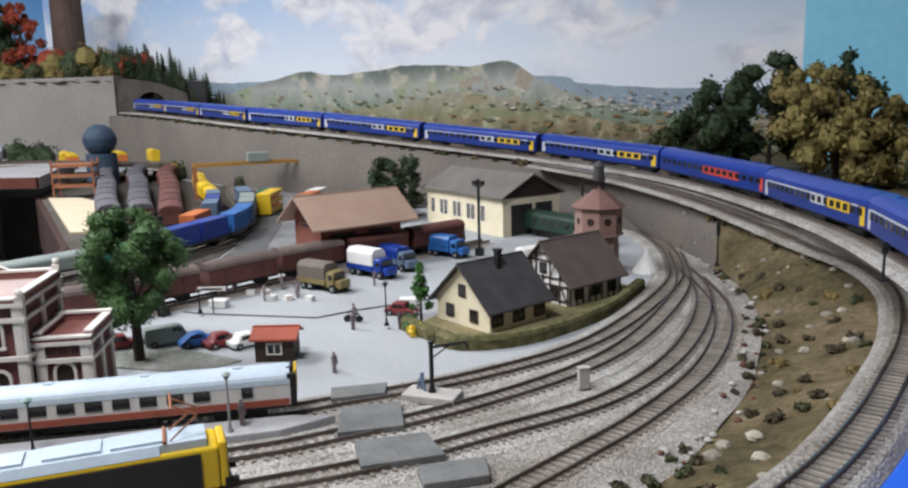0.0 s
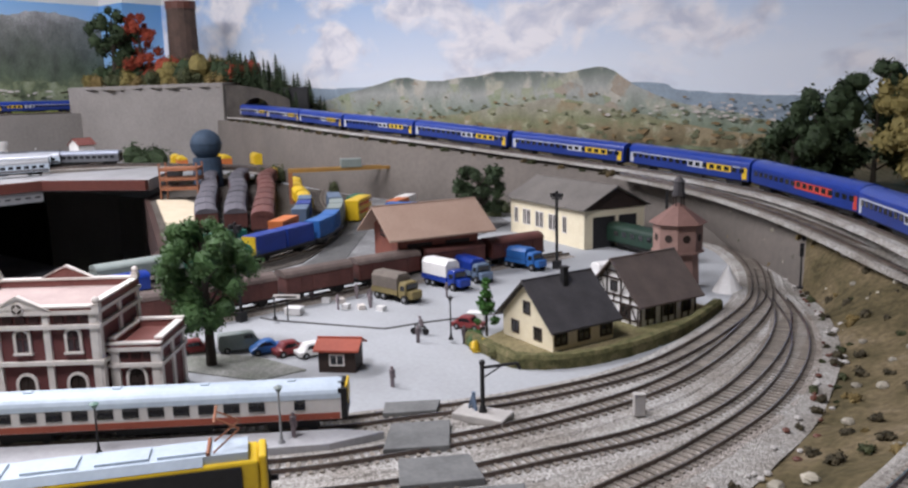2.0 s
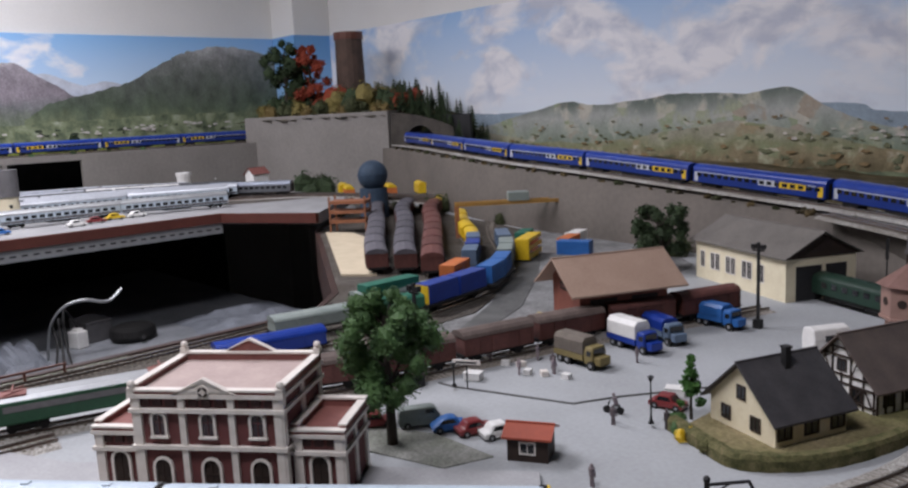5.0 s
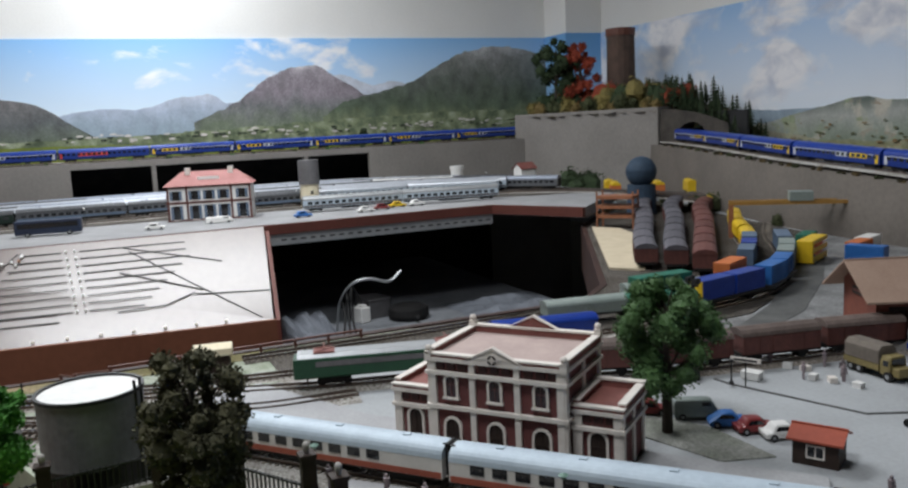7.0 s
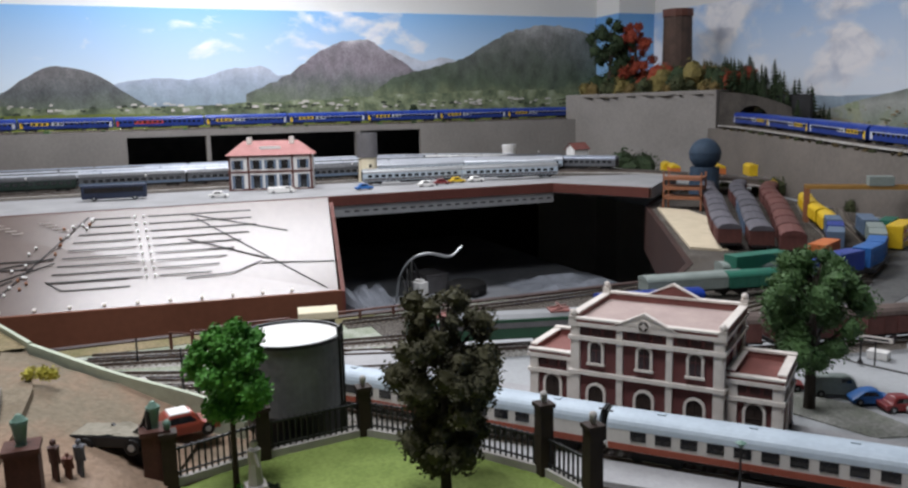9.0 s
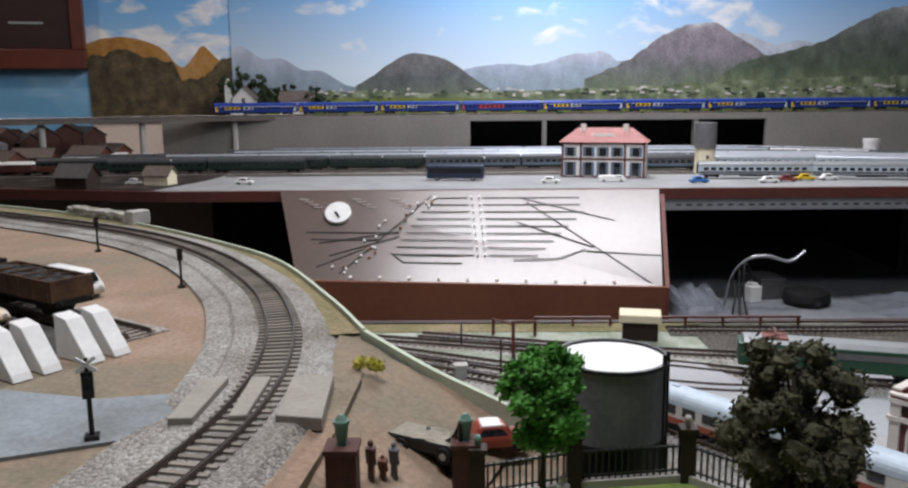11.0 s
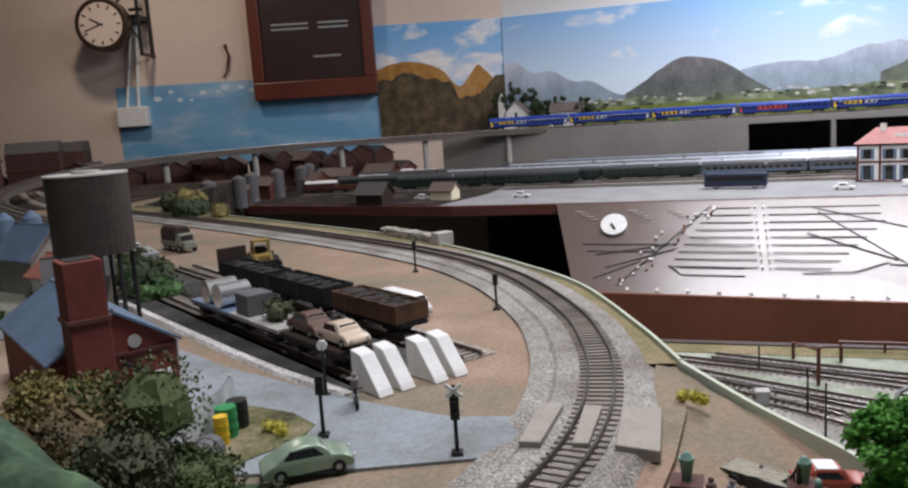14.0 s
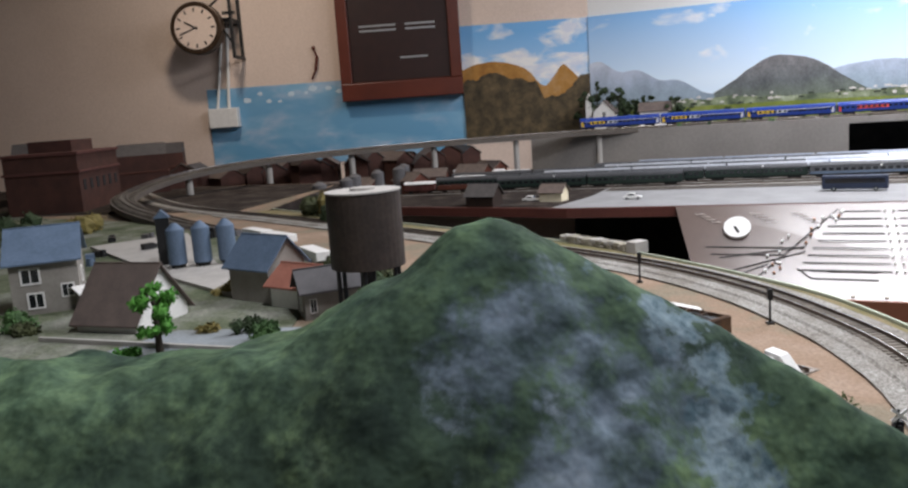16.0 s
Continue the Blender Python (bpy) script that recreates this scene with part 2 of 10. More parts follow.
def solid(name, mb, material, label="", category="", group="", kind="structure", smooth=False, bevel=0.0):
    ob = part(name, mb, material, None, "", bevel, smooth)
    return tagged(ob, label, category, group, kind)


def piece(name, me, parent, m):
    ob = new(name, me)
    ob.parent = parent
    ob.matrix_basis = m
    return ob


def smooth_line(pts, step):
    """A Catmull-Rom line through the points, cut into even steps."""
    P = [np.array(p, float) for p in pts]
    P = [2 * P[0] - P[1]] + P + [2 * P[-1] - P[-2]]
    out = []
    for i in range(1, len(P) - 2):
        for k in range(24):
            t = k / 24
            out.append(0.5 * (2 * P[i] + (P[i + 1] - P[i - 1]) * t + (2 * P[i - 1] - 5 * P[i] + 4 * P[i + 1] - P[i + 2]) * t * t + (3 * P[i] - P[i - 1] - 3 * P[i + 1] + P[i + 2]) * t ** 3))
    out.append(P[-2])
    out = np.array(out)
    d = np.concatenate([[0], np.cumsum(np.linalg.norm(np.diff(out, axis=0), axis=1))])
    n = max(2, int(round(d[-1] / step)))
    s = np.linspace(0, d[-1], n + 1)
    return np.stack([np.interp(s, d, out[:, k]) for k in range(out.shape[1])], 1)


def sides(line):
    """Unit normals in plan, to the left of the line's way."""
    t = np.gradient(line[:, :2], axis=0)
    t /= np.linalg.norm(t, axis=1)[:, None]
    return np.stack([-t[:, 1], t[:, 0]], 1)


def sweep(mb, line, offs):
    """A closed section (side, height) swept along a line."""
    nrm = sides(line)
    rows = []
    for p, n in zip(line, nrm):
        rows.append([(p[0] + o * n[0], p[1] + o * n[1], p[2] + h) for o, h in offs])
    k = len(offs)
    vs = [p for r in rows for p in r]
    fs = [(j * k + i, j * k + (i + 1) % k, (j + 1) * k + (i + 1) % k, (j + 1) * k + i) for j in range(len(rows) - 1) for i in range(k)]
    fs += [tuple(range(k)), tuple(range((len(rows) - 1) * k + k - 1, (len(rows) - 1) * k - 1, -1))]
    return mb.add(vs, fs)


def at_line(line, s):
    """The point, and the heading in degrees, at s metres along a line."""
    d = np.concatenate([[0], np.cumsum(np.linalg.norm(np.diff(line[:, :2], axis=0), axis=1))])
    p = [float(np.interp(s, d, line[:, k])) for k in range(3)]
    q = [float(np.interp(s + 0.02, d, line[:, k])) for k in range(3)]
    o = [float(np.interp(s - 0.02, d, line[:, k])) for k in range(3)]
    return p, math.degrees(math.atan2(q[1] - o[1], q[0] - o[0])), math.degrees(math.atan2(q[2] - o[2], math.dist(q[:2], o[:2])))

# ---- the room ----
# Grey of the unseen ceiling and walls, kept low to limit bounced light.
DULL = mat("low bounce grey", (0.17, 0.165, 0.16), (0.14, 0.135, 0.13), 0.9, s1=3, s2=120, bump=0.03)
FLOOR, CEIL, TOP = -0.95, 1.5, 0.70
CORNER_NW, CORNER_SW, CLOCK_END = (-3.6, 2.4), (-3.6, -0.98), (-2.55, -3.85)
mb = MB().box(-4.2, -4.4, FLOOR - 0.05, 1.6, 3.0, FLOOR)
solid("floor", mb, FLOORM, "dark floor of the railway room", "floor")
solid("ceiling", MB().box(-4.2, -4.4, CEIL, 1.6, 3.0, CEIL + 0.05), DULL, "unseen flat ceiling, grey to cut bounce light", "ceiling")
solid("wall_west", MB().box(-3.72, -1.05, FLOOR, -3.6, 2.52, CEIL), PLASTER, "white painted wall behind the mountain backdrop", "wall")
solid("wall_north", MB().box(-3.6, 2.4, FLOOR, 1.3, 2.52, CEIL), PLASTER, "white painted wall behind the hill backdrop", "wall")
solid("wall_east", MB().box(1.3, -3.97, FLOOR, 1.42, 2.52, CEIL), DULL, "unseen plain wall, grey to cut bounce light", "wall")
mb = MB().prism([(-3.6, -0.98), (-3.72, -1.03), (-2.67, -3.9), (-2.55, -3.85)], FLOOR, CEIL)
solid("wall_clock", mb, CREAM, "cream painted wall with a clock and a board", "wall")
solid("wall_south", MB().box(-2.6, -3.97, FLOOR, 1.3, -3.85, CEIL), DULL, "unseen plain wall, grey to cut bounce light", "wall")
solid("corner_pillar", MB().box(-3.6, 2.2, FLOOR, -3.4, 2.4, CEIL), PLASTER, "white boxed corner pillar", "pillar", bevel=0.004)

# ---- painted and printed backdrops, flat on the walls ----


def sky_mat(name, low, high, z0, z1, cloud, sx, lo=0.5, hi=0.62, stretch=2.2, shade=(0.62, 0.64, 0.72)):
    """Printed sky: a blue gradient with heaped clouds, white above and greyer in their folds."""
    m = bpy.data.materials.new(name)
    m.use_nodes = True
    nt = m.node_tree
    b = nt.nodes["Principled BSDF"]
    b.inputs["Roughness"].default_value = 0.55
    b.inputs["Specular IOR Level"].default_value = 0.3
    tc, sep, mr = (nt.nodes.new("ShaderNode" + n) for n in ("TexCoord", "SeparateXYZ", "MapRange"))
    nt.links.new(tc.outputs["Object"], sep.inputs[0])
    nt.links.new(sep.outputs["Z"], mr.inputs["Value"])
    mr.inputs["From Min"].default_value, mr.inputs["From Max"].default_value = z0, z1
    ramp = nt.nodes.new("ShaderNodeValToRGB")
    ramp.color_ramp.elements[0].color, ramp.color_ramp.elements[1].color = (*low, 1), (*high, 1)
    nt.links.new(mr.outputs[0], ramp.inputs["Fac"])
    mp, no, fold = nt.nodes.new("ShaderNodeMapping"), nt.nodes.new("ShaderNodeTexNoise"), nt.nodes.new("ShaderNodeTexNoise")
    mp.inputs["Scale"].default_value = (1, 1, stretch)
    nt.links.new(tc.outputs["Object"], mp.inputs["Vector"])
    for n, sc, det in ((no, sx, 9), (fold, sx * 2.6, 6)):
        nt.links.new(mp.outputs[0], n.inputs["Vector"])
        n.inputs["Scale"].default_value, n.inputs["Detail"].default_value = sc, det
        n.inputs["Roughness"].default_value = 0.52
        n.inputs["Distortion"].default_value = 0.35
    cr, fr = nt.nodes.new("ShaderNodeValToRGB"), nt.nodes.new("ShaderNodeValToRGB")
    cr.color_ramp.elements[0].position, cr.color_ramp.elements[1].position = lo, hi
    fr.color_ramp.elements[0].position, fr.color_ramp.elements[1].position = 0.36, 0.56
    fr.color_ramp.elements[0].color, fr.color_ramp.elements[1].color = (*shade, 1), (*cloud, 1)
    nt.links.new(no.outputs["Fac"], cr.inputs["Fac"])
    nt.links.new(fold.outputs["Fac"], fr.inputs["Fac"])
    mix = nt.nodes.new("ShaderNodeMix")
    mix.data_type = "RGBA"
    nt.links.new(cr.outputs["Color"], mix.inputs["Factor"])
    nt.links.new(ramp.outputs["Color"], mix.inputs["A"])
    nt.links.new(fr.outputs["Color"], mix.inputs["B"])
    nt.links.new(mix.outputs["Result"], b.inputs["Base Color"])
    return m


def slope_mat(name, stops, z0, z1, scale=5.0, jag=0.9, streak=0.45, fields=0.0, field_cols=(), grit=0.2):
    """Printed hillside: colours that change with height, broken up by forms, gullies and, lower down, patchwork fields."""
    m = bpy.data.materials.new(name)
    m.use_nodes = True
    nt = m.node_tree
    b = nt.nodes["Principled BSDF"]
    b.inputs["Roughness"].default_value = 0.6
    b.inputs["Specular IOR Level"].default_value = 0.2
    tc, sep, mr = (nt.nodes.new("ShaderNode" + n) for n in ("TexCoord", "SeparateXYZ", "MapRange"))
    nt.links.new(tc.outputs["Object"], sep.inputs[0])
    nt.links.new(sep.outputs["Z"], mr.inputs["Value"])
    mr.inputs["From Min"].default_value, mr.inputs["From Max"].default_value = z0, z1
    mr.clamp = False
    form, gully, grain = (nt.nodes.new("ShaderNodeTexNoise") for _ in range(3))
    mp = nt.nodes.new("ShaderNodeMapping")
    mp.inputs["Scale"].default_value = (1.5, 1.5, 1.0)
    nt.links.new(tc.outputs["Object"], mp.inputs["Vector"])
    for n, sc, det, src in ((form, scale, 8, tc.outputs["Object"]), (gully, scale * 1.5, 7, mp.outputs[0]), (grain, scale * 16, 4, tc.outputs["Object"])):
        n.inputs["Scale"].default_value, n.inputs["Detail"].default_value, n.inputs["Roughness"].default_value = sc, det, 0.6
        nt.links.new(src, n.inputs["Vector"])
    off = nt.nodes.new("ShaderNodeMath")
    off.operation = "MULTIPLY_ADD"
    nt.links.new(form.outputs["Fac"], off.inputs[0])
    off.inputs[1].default_value, off.inputs[2].default_value = jag, -jag / 2
    add = nt.nodes.new("ShaderNodeMath")
    nt.links.new(mr.outputs[0], add.inputs[0])
    nt.links.new(off.outputs[0], add.inputs[1])
    ramp = nt.nodes.new("ShaderNodeValToRGB")
    els = ramp.color_ramp.elements
    els[0].position, els[0].color = stops[0][0], (*stops[0][1], 1)
    els[1].position, els[1].color = stops[-1][0], (*stops[-1][1], 1)
    for p, c in stops[1:-1]:
        els.new(p).color = (*c, 1)
    nt.links.new(add.outputs[0], ramp.inputs["Fac"])
    out = ramp.outputs["Color"]
    if fields:
        fm, vo, fs, fr, fx, ok = (nt.nodes.new("ShaderNode" + n) for n in ("Mapping", "TexVoronoi", "SeparateColor", "ValToRGB", "Mix", "ValToRGB"))
        fm.inputs["Scale"].default_value = (1, 1, 3.2)
        fm.inputs["Rotation"].default_value = (0, math.radians(6), 0)
        nt.links.new(tc.outputs["Object"], fm.inputs["Vector"])
        nt.links.new(fm.outputs[0], vo.inputs["Vector"])
        vo.inputs["Scale"].default_value = fields
        nt.links.new(vo.outputs["Color"], fs.inputs[0])
        fr.color_ramp.interpolation = "CONSTANT"
        for k, c in enumerate(field_cols):
            e = fr.color_ramp.elements[k] if k < 2 else fr.color_ramp.elements.new(0.5)
            e.position, e.color = k / len(field_cols), (*c, 1)
        nt.links.new(fs.outputs[0], fr.inputs["Fac"])
        ok.color_ramp.elements[0].position, ok.color_ramp.elements[1].position = 0.50, 0.60
        nt.links.new(gully.outputs["Fac"], ok.inputs["Fac"])
        fx.data_type = "RGBA"
        nt.links.new(ok.outputs["Color"], fx.inputs["Factor"])
        nt.links.new(out, fx.inputs["A"])
        nt.links.new(fr.outputs["Color"], fx.inputs["B"])
        out = fx.outputs["Result"]
    for n, lo, hi in ((gully, 1 - streak, 1 + streak), (grain, 1 - grit, 1 + grit)):
        g, hsv = nt.nodes.new("ShaderNodeMapRange"), nt.nodes.new("ShaderNodeHueSaturation")
        g.inputs["From Min"].default_value, g.inputs["From Max"].default_value = 0.32, 0.68
        g.inputs["To Min"].default_value, g.inputs["To Max"].default_value = lo, hi
        nt.links.new(n.outputs["Fac"], g.inputs["Value"])
        nt.links.new(g.outputs[0], hsv.inputs["Value"])
        nt.links.new(out, hsv.inputs["Color"])
        out = hsv.outputs["Color"]
    nt.links.new(out, b.inputs["Base Color"])
    return m


SKY_W = sky_mat("printed blue sky", (0.70, 0.82, 0.94), (0.24, 0.50, 0.86), 0.40, 0.72, (0.86, 0.88, 0.93), 4.6, 0.57, 0.68, 2.0, (0.72, 0.78, 0.9))
SKY_N = sky_mat("printed cloudy sky", (0.76, 0.82, 0.91), (0.20, 0.43, 0.76), 0.34, 0.80, (0.88, 0.87, 0.90), 2.9, 0.45, 0.56, 1.7, (0.58, 0.61, 0.71))
SKY_P = sky_mat("printed deep blue sky", (0.30, 0.52, 0.80), (0.16, 0.38, 0.70), 0.40, 0.70, (0.7, 0.75, 0.85), 3.0, 0.6, 0.8)
SKY_S = sky_mat("brushed blue sky paint", (0.13, 0.33, 0.52), (0.17, 0.36, 0.55), 0.2, 0.55, (0.27, 0.48, 0.64), 3, 0.45, 0.75)
SKY_V = sky_mat("printed vivid sky", (0.42, 0.60, 0.78), (0.17, 0.40, 0.70), 0.40, 0.66, (0.80, 0.78, 0.76), 5, 0.47, 0.58)
DAB = mat("white paint dab", (0.62, 0.72, 0.80), (0.5, 0.62, 0.72), 0.6, s1=40)
CYAN = mat("cyan painted panel", (0.22, 0.55, 0.72), (0.18, 0.48, 0.66), 0.6, s1=4, s2=60, bump=0.02)


def on_west(y, z, d):
    return (-3.6 + d, y, z)


def on_north(x, z, d):
    return (x, 2.4 - d, z)


def ridge(name, where, pts, base, depth, material, label, rough_amp=0.006, seed=1):
    """A flat printed ridge: its skyline runs through the points with a finer unevenness."""
    line = smooth_line([(a, z, 0) for a, z in pts], 0.012)
    top = []
    for a, z, _ in line:
        top.append((a, z + rough_amp * (noise.noise((a * 9, seed, 0)) + 0.6 * noise.noise((a * 31, seed, 2)) + 0.4 * noise.noise((a * 90, seed, 5)))))
    mb = MB()
    rows = [[where(a, z, depth) for a, z in top], [where(a, base, depth) for a, z in top]]
    mb.strip(rows)
    ob = part(name, mb, material, None)
    return tagged(ob, label, "backdrop", "", "structure")


def print_mat(name, stops, scale, stretch=1.8, rough=0.6):
    m = patch_mat(name, stops, scale, scale * 9, 0.0, rough, (0.9, 1.1))
    return m


FARBLUE = slope_mat("printed hazy blue mountains", ((0.15, (0.29, 0.36, 0.43)), (0.45, (0.37, 0.43, 0.53)), (0.7, (0.45, 0.50, 0.60)), (0.95, (0.56, 0.60, 0.69))), 0.32, 0.50, 8, 0.5, 0.16, grit=0.08)
DARKMT = slope_mat("printed rocky mountain", ((0.1, (0.15, 0.18, 0.13)), (0.35, (0.17, 0.175, 0.18)), (0.6, (0.25, 0.22, 0.25)), (0.85, (0.31, 0.28, 0.31)), (1.0, (0.58, 0.56, 0.58))), 0.30, 0.60, 9, 0.6, 0.32)
DOMEMT = slope_mat("printed dark domed hill", ((0.1, (0.13, 0.155, 0.12)), (0.5, (0.115, 0.125, 0.13)), (0.9, (0.18, 0.175, 0.18))), 0.28, 0.47, 9, 0.5, 0.25)
FOREST = slope_mat("printed wooded slope", ((0.05, (0.19, 0.22, 0.13)), (0.25, (0.10, 0.13, 0.09)), (0.6, (0.12, 0.135, 0.12)), (0.85, (0.22, 0.23, 0.22)), (1.05, (0.42, 0.42, 0.43))), 0.30, 0.66, 9, 0.6, 0.3)
MEADOW = print_mat("printed green valley", ((0.3, (0.06, 0.08, 0.055)), (0.43, (0.13, 0.16, 0.10)), (0.55, (0.24, 0.28, 0.17)), (0.66, (0.36, 0.40, 0.30)), (0.76, (0.55, 0.56, 0.50))), 14)
FIELD = print_mat("printed yellow green field", ((0.3, (0.11, 0.14, 0.03)), (0.55, (0.19, 0.23, 0.05)), (0.75, (0.28, 0.30, 0.10))), 6)
FIELDS = ((0.33, 0.35, 0.25), (0.42, 0.41, 0.33), (0.28, 0.32, 0.21), (0.46, 0.44, 0.38), (0.36, 0.38, 0.28), (0.35, 0.30, 0.24), (0.50, 0.48, 0.44))
HAZEHILL = slope_mat("printed hazy hills", ((0.1, (0.22, 0.27, 0.20)), (0.4, (0.31, 0.35, 0.30)), (0.65, (0.42, 0.43, 0.41)), (0.85, (0.25, 0.28, 0.25)), (1.0, (0.14, 0.17, 0.15))), 0.14, 0.325, 6, 0.5, 0.16, 9, FIELDS, 0.09)
VALEHILL = slope_mat("printed autumn valley", ((0.1, (0.17, 0.14, 0.08)), (0.35, (0.28, 0.23, 0.14)), (0.55, (0.25, 0.26, 0.15)), (0.75, (0.36, 0.35, 0.26)), (1.0, (0.40, 0.37, 0.30))), 0.09, 0.235, 8, 0.8, 0.25, 15, ((0.29, 0.24, 0.15), (0.35, 0.35, 0.24), (0.22, 0.24, 0.14), (0.42, 0.38, 0.29), (0.26, 0.28, 0.16)), 0.12)
OCHRE = print_mat("painted ochre hill", ((0.3, (0.26, 0.12, 0.03)), (0.5, (0.38, 0.19, 0.05)), (0.7, (0.42, 0.25, 0.11))), 10)
SCRUB = print_mat("painted dark brown scrub", ((0.3, (0.035, 0.03, 0.02)), (0.5, (0.08, 0.06, 0.035)), (0.7, (0.15, 0.11, 0.06))), 22)

solid("backdrop_west_sky", MB().box(-3.597, -0.98, 0.16, -3.59, 2.3, TOP), SKY_W, "printed blue sky panorama over mountains", "backdrop")
solid("backdrop_north_sky", MB().box(-3.4, 2.39, 0.0, 1.29, 2.397, TOP), SKY_N, "printed cloudy sky panorama over hills", "backdrop")
mb = MB().box(-3.398, 2.2, 0.3, -3.392, 2.39, TOP).box(-3.588, 2.192, 0.3, -3.392, 2.198, TOP)
solid("backdrop_pillar_sky", mb, SKY_P, "deep blue printed sky wrapped round the pillar", "backdrop")
ridge("backdrop_far_range", on_west, [(-0.15, 0.36), (0.05, 0.415), (0.2, 0.421), (0.33, 0.427), (0.43, 0.459), (0.5, 0.462), (0.59, 0.471), (0.66, 0.433), (0.9, 0.45), (1.12, 0.54), (1.28, 0.498), (1.42, 0.502), (1.55, 0.46)], 0.2, 0.011, FARBLUE, "printed hazy blue alpine range", 0.01, 2)
ridge("backdrop_left_range", on_west, [(-0.98, 0.50), (-0.93, 0.504), (-0.85, 0.457), (-0.77, 0.456), (-0.68, 0.408), (-0.6, 0.40), (-0.5, 0.346), (-0.42, 0.33)], 0.2, 0.0125, FARBLUE, "printed grey green foothills", 0.004, 3)
ridge("backdrop_dome_hill", on_west, [(-0.46, 0.34), (-0.39, 0.378), (-0.3, 0.44), (-0.213, 0.472), (-0.08, 0.445), (0.03, 0.372), (0.10, 0.325), (0.14, 0.31)], 0.2, 0.014, DOMEMT, "printed dome shaped dark hill", 0.004, 4)
ridge("backdrop_main_peak", on_west, [(0.5, 0.35), (0.585, 0.395), (0.684, 0.439), (0.84, 0.545), (0.995, 0.584), (1.096, 0.545), (1.173, 0.5), (1.277, 0.438), (1.45, 0.36)], 0.2, 0.0155, DARKMT, "printed rocky mountain peak", 0.012, 5)
ridge("backdrop_right_peak", on_west, [(1.05, 0.36), (1.168, 0.424), (1.449, 0.494), (1.688, 0.608), (1.903, 0.66), (2.091, 0.637), (2.2, 0.61)], 0.2, 0.017, FOREST, "printed wooded mountain", 0.012, 6)
ridge("backdrop_valley_west", on_west, [(-0.98, 0.31), (-0.5, 0.32), (-0.2, 0.31), (0.19, 0.312), (0.65, 0.325), (1.16, 0.345), (1.73, 0.36), (2.2, 0.34)], 0.2, 0.0185, MEADOW, "printed green valley with villages", 0.008, 7)
ridge("backdrop_field_west", on_west, [(-0.98, 0.285), (-0.22, 0.287), (0.41, 0.276), (1.1, 0.258), (2.2, 0.255)], 0.16, 0.020, FIELD, "printed flat green field", 0.002, 8)
rnd = random.Random(8)
for mname, col, nn, zlo, zhi in (("printed_village", (0.72, 0.68, 0.64), 90, 0.288, 0.322), ("printed_hedges", (0.045, 0.06, 0.04), 70, 0.283, 0.312)):
    mb = MB()
    for i in range(nn):
        y, z, w, h = rnd.uniform(-0.9, 2.0), rnd.uniform(zlo, zhi), rnd.uniform(0.008, 0.03), rnd.uniform(0.004, 0.011)
        d = 0.0212 + 0.00004 * i + (0.004 if nn == 90 else 0)
        mb.add([on_west(y, z, d), on_west(y + w, z, d), on_west(y + w, z + h * 0.7, d), on_west(y + w * 0.5, z + h, d), on_west(y, z + h * 0.7, d)], [(0, 1, 2, 3, 4)])
    tagged(part(mname, mb, mat(mname.replace("_", " "), col, tuple(c * 0.6 for c in col), 0.7, s1=40), None), "tiny houses printed in the valley" if "vill" in mname else "dark tree rows printed in the valley", "backdrop", "", "structure")
for wname, wmat, seed, nn, wlabel in (("printed_woods", ((0.35, (0.11, 0.12, 0.075)), (0.55, (0.16, 0.17, 0.10)), (0.7, (0.23, 0.22, 0.13))), 51, 190, "dark hedges and woods printed on the valley"), ("printed_autumn_trees", ((0.35, (0.20, 0.14, 0.07)), (0.55, (0.27, 0.19, 0.10)), (0.7, (0.33, 0.26, 0.14))), 52, 110, "rust coloured trees printed on the valley")):
    rnd = random.Random(seed)
    mb = MB()
    for i in range(nn):
        k = rnd.random() ** 1.5
        x, z = rnd.uniform(-2.5, 0.3), 0.10 + 0.15 * k
        z -= 0.05 * max(0, x + 1.1)
        q = 1 - 0.6 * k
        w, h = rnd.uniform(0.006, 0.026) * q, rnd.uniform(0.004, 0.011) * q
        ring = [on_north(x + w * math.cos(a) * (0.6 + 0.6 * rnd.random()), z + h * math.sin(a) * (0.4 + 0.9 * rnd.random()), 0.0205 + 0.00001 * i + 0.004 * (seed - 51)) for a in np.linspace(0, 5.8, 11)]
        mb.add(ring, [tuple(range(11))])
    tagged(part(wname, mb, print_mat(wname.replace("_", " "), wmat, 30), None), wlabel, "backdrop", "", "structure")
rnd = random.Random(54)
mb = MB()
for i in range(60):
    x, z, w, h = rnd.gauss(-0.72, 0.16), rnd.uniform(0.165, 0.215), rnd.uniform(0.006, 0.018), rnd.uniform(0.003, 0.008)
    d = 0.0265 + 0.00002 * i
    mb.add([on_north(x, z, d), on_north(x + w, z, d), on_north(x + w, z + h * 0.7, d), on_north(x + w * 0.5, z + h, d), on_north(x, z + h * 0.7, d)], [(0, 1, 2, 3, 4)])
tagged(part("printed_town", mb, mat("printed pale town", (0.66, 0.62, 0.58), (0.42, 0.36, 0.33), 0.7, s1=60), None), "pale town printed among the hills", "backdrop", "", "structure")
